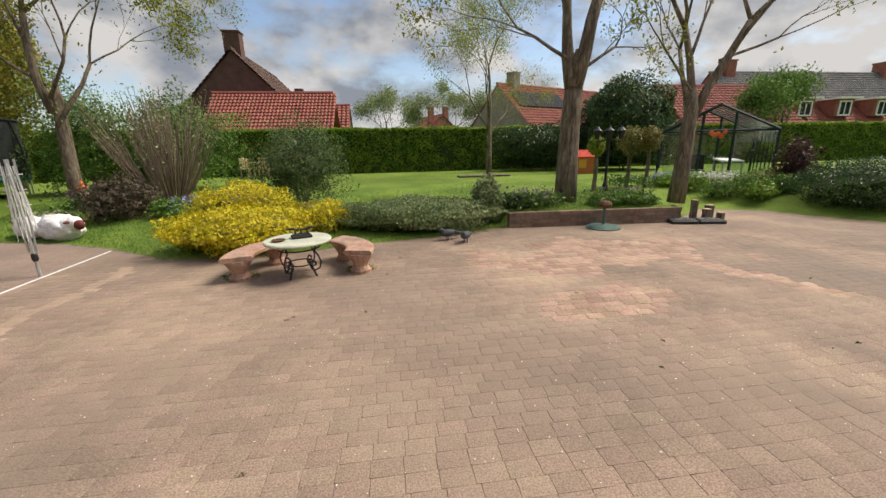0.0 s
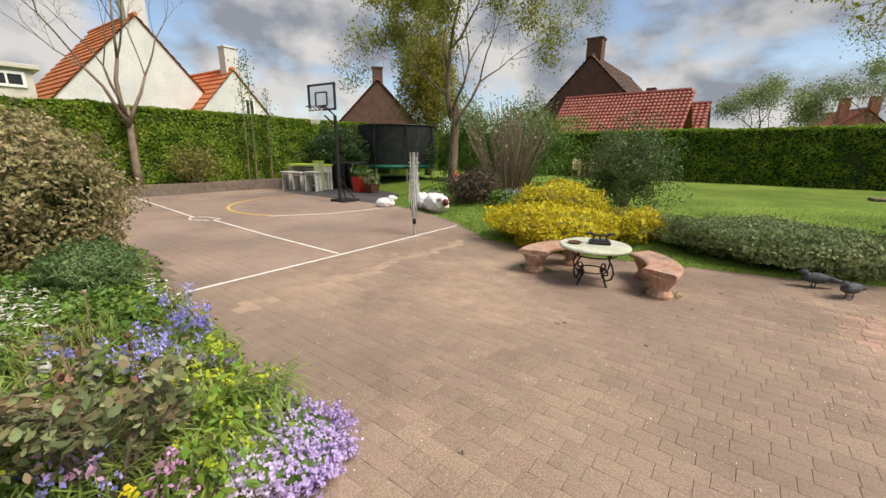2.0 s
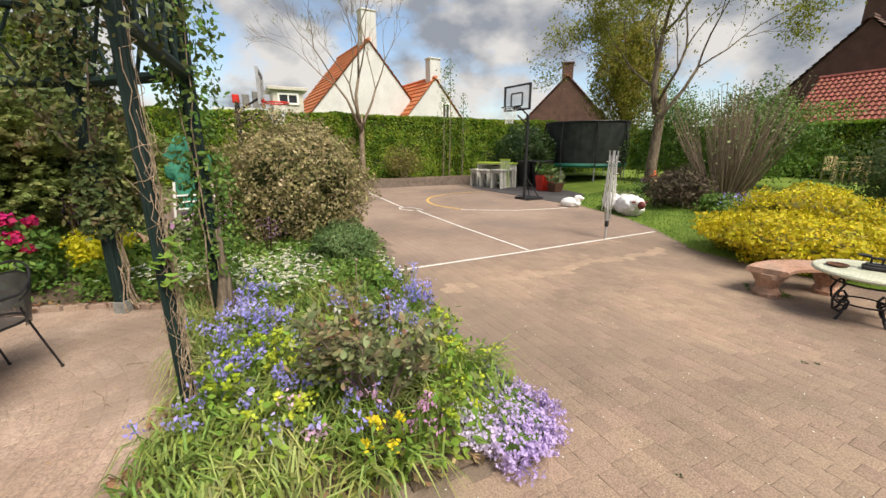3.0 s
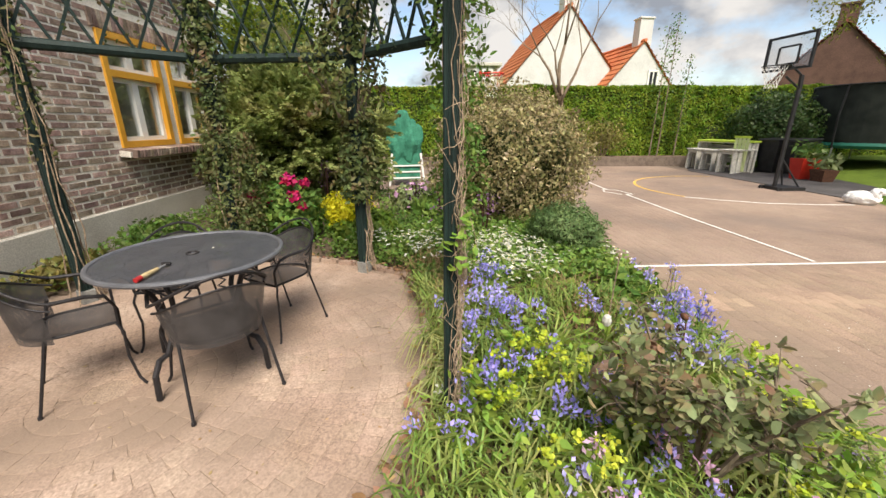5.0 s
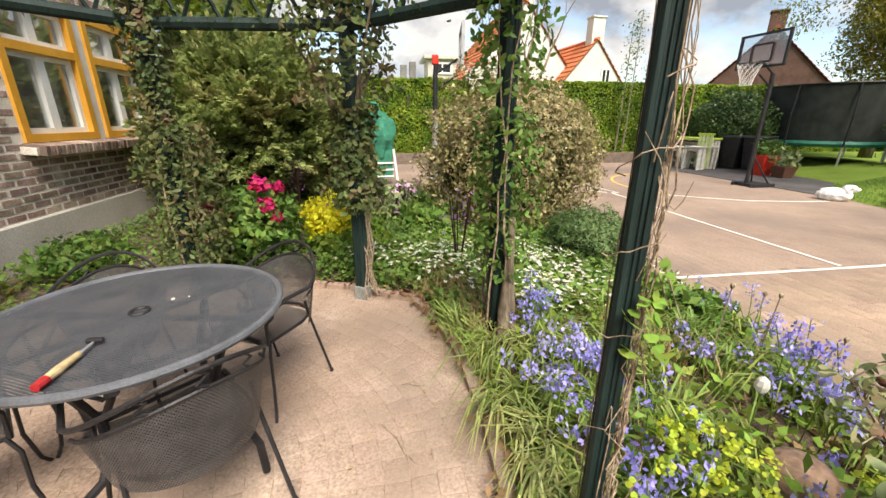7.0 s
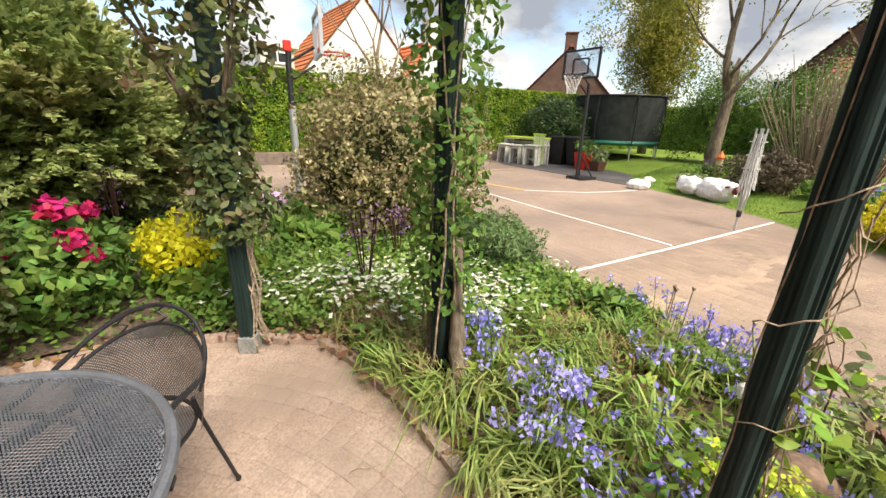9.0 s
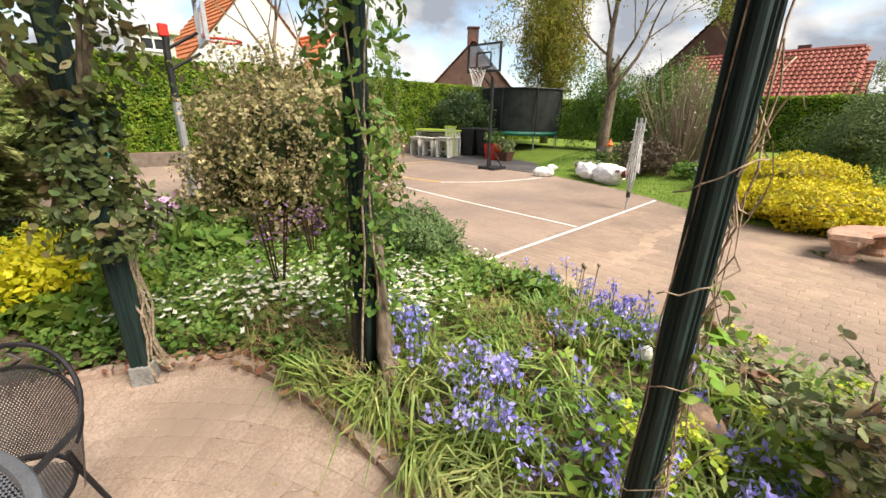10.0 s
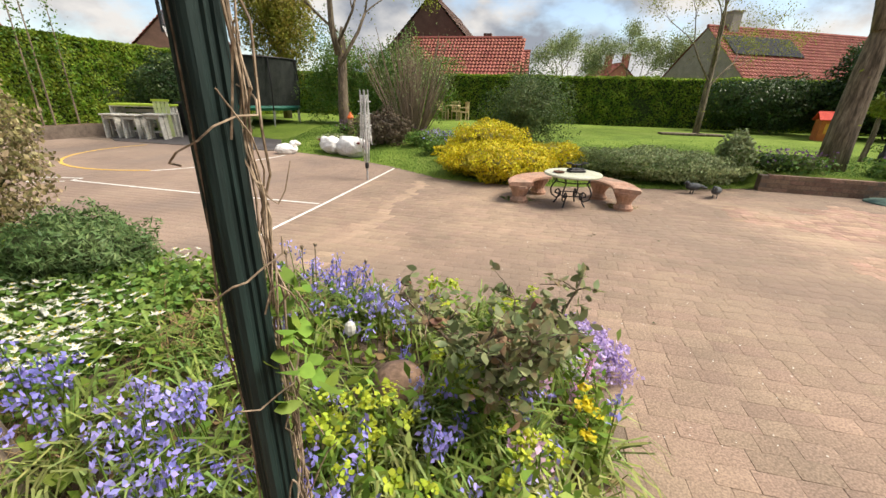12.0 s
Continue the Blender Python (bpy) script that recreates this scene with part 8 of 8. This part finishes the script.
PPW, PPD = 0.122, 0.112
cent = []
for k in range(1, 34):
    rr = PPD * (k + 0.5)
    m_ = int(2 * math.pi * rr / PPW)
    a0 = RND.uniform(0, 6.28)
    for q in range(m_):
        a = a0 + 2 * math.pi * q / m_
        x, y = PC[0] + 0.3 + rr * math.cos(a), PC[1] - 0.4 + rr * math.sin(a)
        if on_patio(x, y):
            cent.append((x, y, math.degrees(a) + 90))
near = sorted(cent, key=lambda p: (p[0] + 2.3) ** 2 + (p[1] + 0.9) ** 2)[:300]
near_set = set(near)
far_ones = [p for p in cent if p not in near_set]
tagged(part("patio_pavers", pavers_mesh("patio_pavers", [p[:2] for p in far_ones], PPW, PPD, [p[2] for p in far_ones], 0.006, 0.0028, 0.0003, 0.0004), PATIO_M, patio), kind="stuff")
pp_me = pavers_mesh("patio_paver", [(0.0, 0.0)], PPW, PPD, 0, 0.0, 0.0028, 0.0002, 0.0004)
pp_me.materials.append(PATIO_M)
for x, y, turn in near:
    o = new("patio_paver", pp_me)
    o.parent = patio
    o.matrix_basis = pose(x, y, 0.006 + RND.uniform(-0.0004, 0.0004), RND.uniform(-0.1, 0.1), RND.uniform(-0.1, 0.1), turn + RND.uniform(-2.5, 2.5))
# upright edging bricks of the patio
eb = boxm((0, 0, 0.01), (0.19, 0.065, 0.08))
eb_me = bpy.data.meshes.new("edging_brick")
eb.to_mesh(eb_me)
eb.free()
eb_me.materials.append(PATIO_M)
for (x0, y0), (x1, y1) in zip(PATIO_EDGE[1:11], PATIO_EDGE[2:12]):
    L = math.hypot(x1 - x0, y1 - y0)
    k = max(1, round(L / 0.2))
    for i in range(k):
        u = (i + 0.5) / k
        o = new("edging_brick", eb_me)
        o.parent = patio
        o.matrix_basis = pose(x0 + (x1 - x0) * u, y0 + (y1 - y0) * u, RND.uniform(-0.004, 0.006), 0, 0, math.degrees(math.atan2(y1 - y0, x1 - x0)) + RND.uniform(-3, 3))

# house bricks
bw, bh = 0.225, 0.08
hb = []
r = 0
z = 0.48
while z < 3.45:
    x = -8.2 + (0.5 * bw if r % 2 else 0)
    while x < 3.6:
        L = bw
        ok_ = True
        for a, b in WINS:
            if x + L / 2 > a - 0.005 and x - L / 2 < b + 0.005 and WZ0 - 0.12 < z + bh / 2 and z - bh / 2 < WZ1 + 0.2:
                ok_ = False
        if ok_:
            hb.append((x, z + bh / 2))
        x += L
    z += bh
    r += 1
near = sorted(hb, key=lambda p: (p[0] + 4.6) ** 2 + (p[1] - 1.3) ** 2)[:300]
near_set = set(near)
b = boxm((0, 0, 0), (bw - 0.022, 0.05, bh - 0.022), bevel=0.003)
hb_me = bpy.data.meshes.new("brick")
b.to_mesh(hb_me)
b.free()
hb_me.materials.append(BRICK)
for x, z in near:
    o = new("brick", hb_me)
    o.parent = house
    o.matrix_basis = pose(x + RND.uniform(-0.004, 0.004), HY - 0.03 + RND.uniform(-0.003, 0.004), z + RND.uniform(-0.002, 0.002), RND.uniform(-1, 1), RND.uniform(-0.7, 0.7), RND.uniform(-0.7, 0.7)) @ Matrix.Diagonal((RND.uniform(0.94, 1.0), 1, RND.uniform(0.92, 1.02), 1))
q = []
for x, z in hb:
    if (x, z) in near_set:
        continue
    x += RND.uniform(-0.004, 0.004)
    y = HY - 0.005 + RND.uniform(-0.003, 0.004)
    a, c = (bw - 0.022) / 2 * RND.uniform(0.93, 1.0), (bh - 0.022) / 2 * RND.uniform(0.92, 1.02)
    P = [(x - a, y, z - c), (x + a, y, z - c), (x + a, y, z + c), (x - a, y, z + c)]
    Q = [(px, y - 0.05, pz) for px, _, pz in P]
    q.append(P)
    for i in range(4):
        q.append([P[i], Q[i], Q[(i + 1) % 4], P[(i + 1) % 4]])
tagged(part("bricks", quads_mesh("bricks", np.array(q)), BRICK_I, house), kind="stuff")
# lintel of soldier bricks over the windows
sb_me = bpy.data.meshes.new("soldier_brick")
b = boxm((0, 0, 0), (0.056, 0.05, 0.2), bevel=0.003)
b.to_mesh(sb_me)
b.free()
sb_me.materials.append(BRICK)
for k in range(int((WINS[0][1] - WINS[1][0] + 0.3) / 0.072)):
    o = new("soldier_brick", sb_me)
    o.parent = house
    o.matrix_basis = pose(WINS[1][0] - 0.14 + 0.072 * k, HY - 0.012 + RND.uniform(-0.002, 0.002), WZ1 + 0.11, 0, RND.uniform(-0.6, 0.6), 0)

# small litter on the paving
flecks = []
while len(flecks) < 1500:
    x, y = RND.uniform(-3.2, 6.0), RND.uniform(0.5, 6.2)
    if on_yard(x, y):
        flecks.append((x, y, 0.0085))
stuff("fallen_petals", leaves_mesh("fallen_petals", np.array(flecks), 0.0095, np.tile((0, 0, 6.0), (len(flecks), 1)), 0.6, 0.6, 0.6), WHITE_P, "tiny white petals scattered on the paving", "petals")
flecks = []
while len(flecks) < 170:
    x, y = RND.uniform(-4.4, -0.9), RND.uniform(-3.5, -0.5)
    if not inside(x, y, BED) and y < -0.45:
        flecks.append((x, y, 0.0125))
stuff("patio_litter", leaves_mesh("patio_litter", np.array(flecks), 0.018, np.tile((0, 0, 6.0), (len(flecks), 1)), 0.6, 0.5, 0.6), STRAW, "small dry leaf scraps on the patio", "leaf litter")
weeds = []
while len(weeds) < 60:
    x, y = RND.uniform(-1.5, 5.0), RND.uniform(1.4, 6.0)
    if on_yard(x, y):
        weeds += [(x + RND.gauss(0, 0.008), y + RND.gauss(0, 0.008), 0.002) for _ in range(4)]
stuff("joint_weeds", leaves_mesh("joint_weeds", np.array(weeds) + np.array((0, 0, 0.006)), 0.02, np.tile((0, 0, 1.0), (len(weeds), 1)), 0.8, 0.6), LEAF_DARK, "tiny dark weeds in the paving joints", "weeds")
for x, y, rz_, L in [(-2.55, -0.95, 25, 0.3), (-2.95, -0.85, 70, 0.16), (-2.2, -0.62, 110, 0.22)]:
    tw = thing("twig", pose(x, y, 0.012, 0, 0, rz_), "thin dry twig lying on the patio", "twig", "fallen twigs")
    part("twig", tubem([(-L / 2, 0, 0), (-L * 0.1, 0.02, 0.006), (L * 0.2, 0.012, 0.003), (L / 2, 0.03, 0)], [0.002, 0.003, 0.003, 0.0015], 4), VINE, tw)
for x, y in [(-1.64, 4.98), (-0.18, 4.98)]:
    ms = thing("moss", pose(x, y, 0.0), "dark green moss cushion beside the bench foot", "moss", "moss cushions")
    p, d = shell_points((0, 0, 0.0), (0.22, 0.15, 0.035), 900, thick=0.5, lumps=0.5, low=0.0)
    tagged(part("moss", leaves_mesh("moss", p, 0.02, d, 0.8, 0.6), LEAF_OLIVE if x > -1 else LEAF_MID, ms), kind="stuff")
